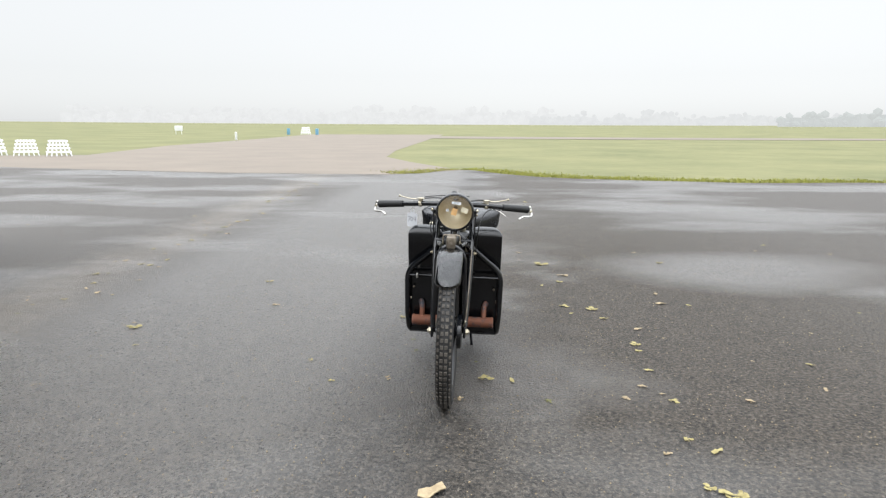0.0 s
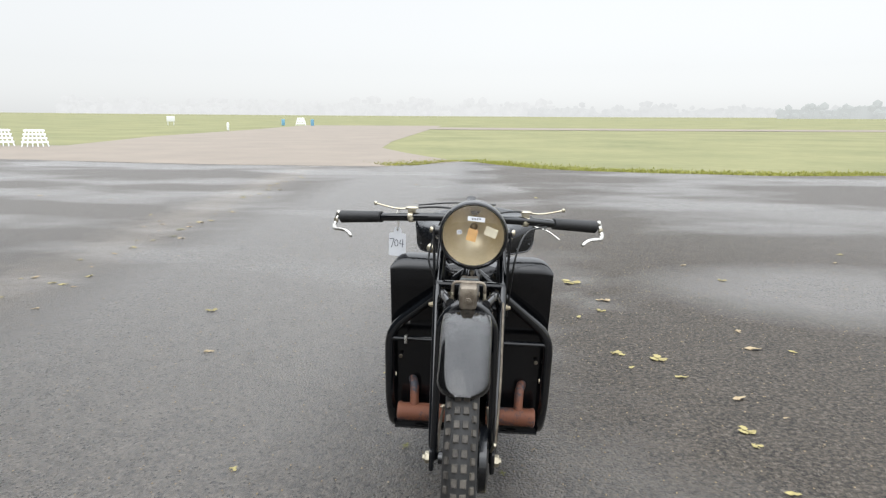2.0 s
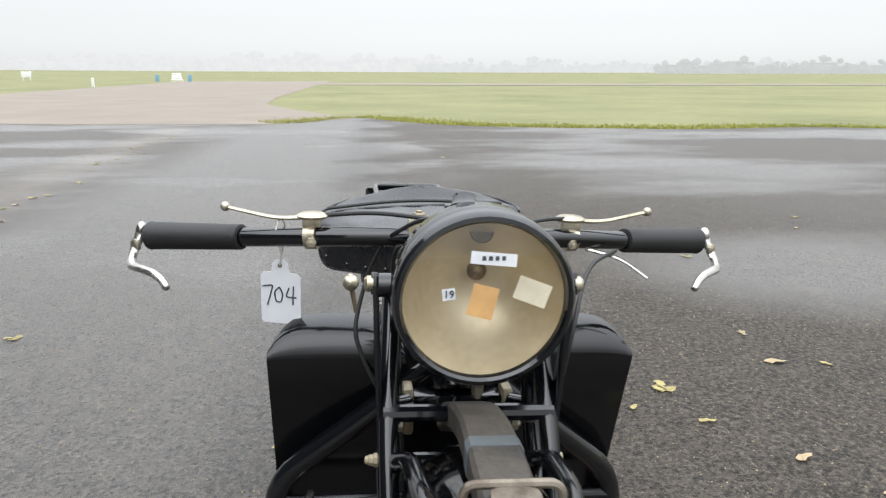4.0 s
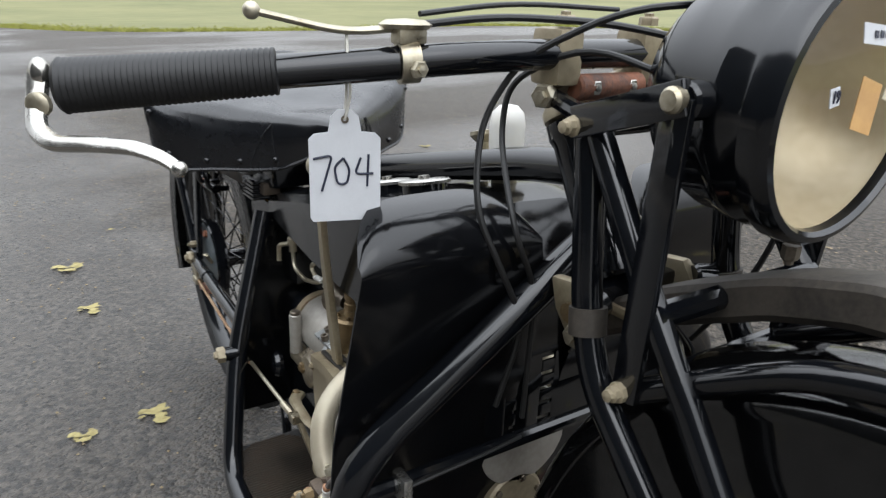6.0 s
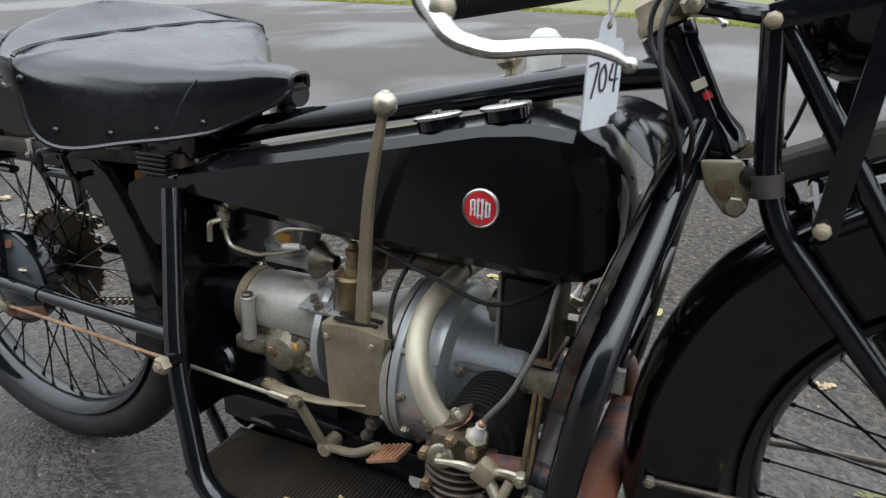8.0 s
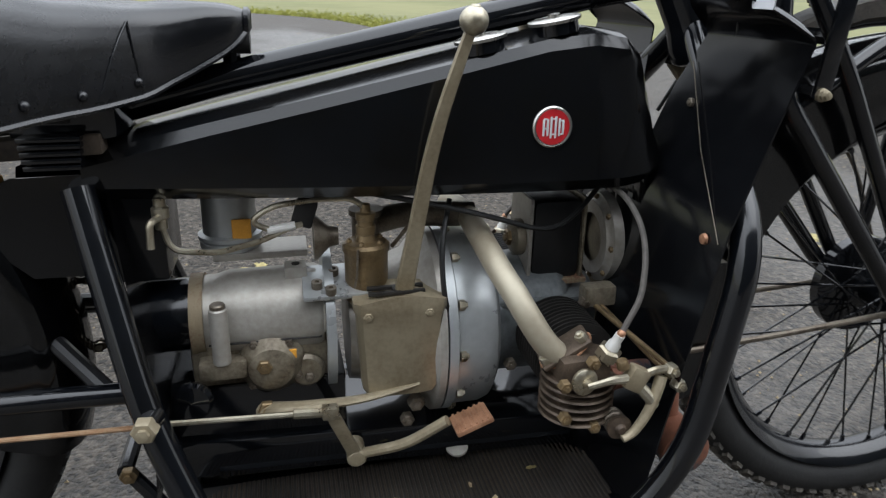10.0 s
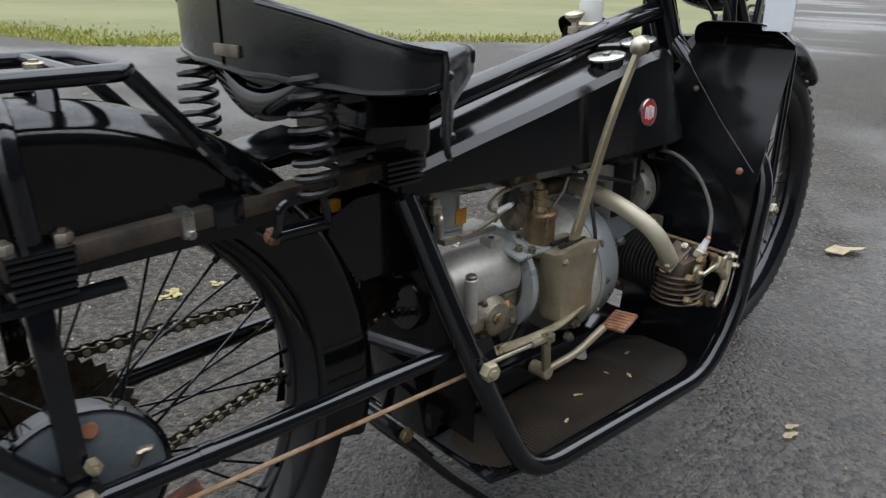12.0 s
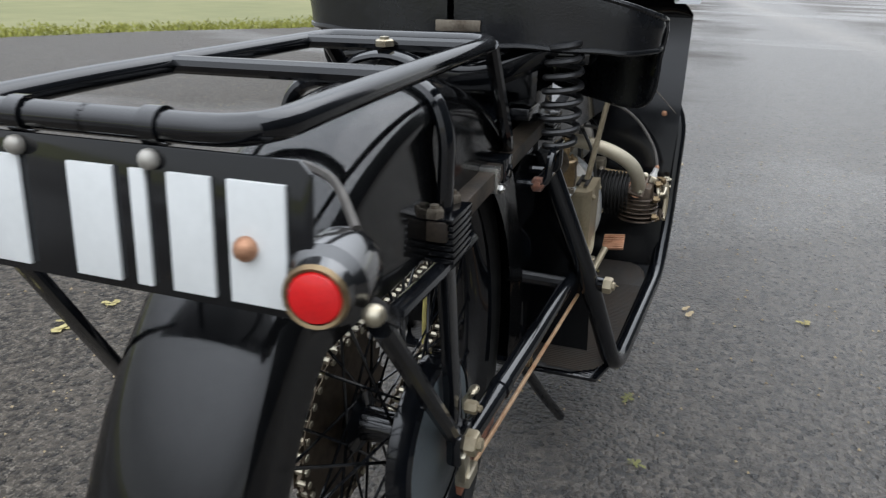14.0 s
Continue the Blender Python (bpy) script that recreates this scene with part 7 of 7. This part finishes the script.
part("brake_rod", tube([(-0.120, 0.800, 0.291), (-0.126, 0.965, 0.303)], 0.0030, 8), NICKEL, bike)
part("rod_sleeve", tube([(-0.120, 0.802, 0.291), (-0.123, 0.835, 0.295)], 0.0052, 8), NICKEL, bike)
part("shift_rod", tube([(-0.085, 0.868, 0.282), (-0.104, 0.84, 0.292), (-0.112, 0.76, 0.296), (-0.105, 0.70, 0.306)], (0.0105, 0.0055), 10, 0.03, flat=0.6), KHAKI, bike, "curved bronze-painted linkage")
part("shift_boss", nut(V(-0.088, 0.862, 0.284), (-1, 0, 0.1), 0.010, 0.008), BRASS, bike)
part("linkage_nut", nut(V(-0.085, 0.70, 0.272), (-1, 0, 0), 0.010, 0.012), STEEL, bike)
part("linkage_nut", nut(V(-0.085, 0.71, 0.250), (-1, 0, 0), 0.008, 0.010), STEEL, bike)
part("throttle_cable", tube([(-0.06, 0.66, 0.50), (-0.09, 0.675, 0.455), (-0.10, 0.672, 0.40), (-0.09, 0.66, 0.36)], 0.0030, 8, 0.04), CABLE, bike)
part("ignition_cable", tube([(-0.05, 0.76, 0.512), (-0.085, 0.66, 0.498), (-0.085, 0.55, 0.462), (-0.05, 0.50, 0.480), (-0.03, 0.46, 0.52)], 0.0030, 8, 0.05), CABLE, bike)
part("yellow_hose", tube([(0.06, 1.10, 0.40), (0.062, 1.115, 0.30), (0.06, 1.12, 0.25)], 0.0045, 8, 0.03), PLASTICY, bike)


# stand: two splayed legs
def stand_leg(s):
    return tube([(s * 0.055, 1.02, 0.205), (s * 0.075, 0.95, 0.115), (s * 0.095, 0.845, 0.006 - s * 0.0026)], 0.0085, 10, 0.03)


sides("stand_leg", stand_leg, ENAMEL, bike, "black prop stand leg")
part("stand_cross", tube([(-0.06, 1.02, 0.205), (0.06, 1.02, 0.205)], 0.009, 10), ENAMEL, bike)
part("stand_flap", sheet([(-0.05, 0.935, 0.29), (-0.05, 0.99, 0.29), (-0.05, 0.97, 0.17), (-0.05, 0.945, 0.16)], V(0.10, 0, 0), 0.003), ENAMEL, bike)
sides("stand_bolt", lambda s: nut(V(s * 0.064, 1.015, 0.205), (s, 0, 0), 0.010, 0.008), BRASS, bike)

# ---- lot tag hanging from the handlebar ----
tag = tagged(new("lot_tag"), "white card tag lettered 704, hanging from the handlebar on string", "tag")
tag.matrix_basis = bike.matrix_basis @ Matrix.Translation((-0.213, 0.425, 0.757)) @ pose(0, 0, 0, 0, 0, -16)
pts = [(-0.024, 0, -0.041), (0.024, 0, -0.041), (0.026, 0, -0.038), (0.026, 0, 0.020), (0.022, 0, 0.024), (0.012, 0, 0.025), (0.010, 0, 0.036), (0.005, 0, 0.041),
       (-0.005, 0, 0.041), (-0.010, 0, 0.036), (-0.012, 0, 0.025), (-0.022, 0, 0.024), (-0.026, 0, 0.020), (-0.026, 0, -0.038)]
card = part("card", sheet(pts, V(0, 0.0012, 0)), PAPER, tag, "white card")
part("eyelet", lathe([(0.0012, 0), (0.0028, 0), (0.0028, -0.0008), (0.0012, -0.0008)], V(0, 0, 0.034), (0, 1, 0), 12, closed=True), STEEL, tag)


def stroke(p):
    return tube([(1.15 * x - 0.0025, -0.0006, 1.2 * z - 0.001) for x, z in p], 0.0009, 6, 0.004)


for st in ([(-0.018, 0.006), (-0.006, 0.008), (-0.013, -0.014)],
           [(0.001, 0.006), (-0.005, 0.001), (-0.003, -0.010), (0.003, -0.010), (0.005, -0.001), (0.001, 0.006)],
           [(0.012, 0.006), (0.008, -0.004), (0.020, -0.004)], [(0.017, 0.008), (0.016, -0.012)]):
    part("ink_stroke", stroke(st), INK, card, "handwritten ink stroke of 704")
part("string", tube([(0, 0.0, 0.034), (0.004, -0.004, 0.052), (0.0, -0.014, 0.075), (0.002, 0.0, 0.098), (0.004, 0.013, 0.078), (0.002, 0.003, 0.052), (0, 0.001, 0.034)], 0.0011, 6, 0.01), STRING, tag, "white cotton string")

# scraps blown on to the footboard
for x, y, z, k, size in ((-0.150, 0.620, 0.1700, 0, 0.016), (-0.128, 0.725, 0.1690, 1, 0.014), (-0.158, 0.790, 0.1675, 0, 0.012), (-0.105, 0.560, 0.1705, 1, 0.013), (-0.120, 0.640, 0.1700, 0, 0.010)):
    ob = tagged(new("fallen_leaf", LEAVES[k]), "tiny dry leaf scrap lying on the footboard mat", "leaf", "fallen leaves")
    ob.matrix_basis = bike.matrix_basis @ pose(x, y, settle(V(x, y, z)).z, 0, 0, 400 * x + 900 * y) @ Matrix.Diagonal((size, size, size, 1))
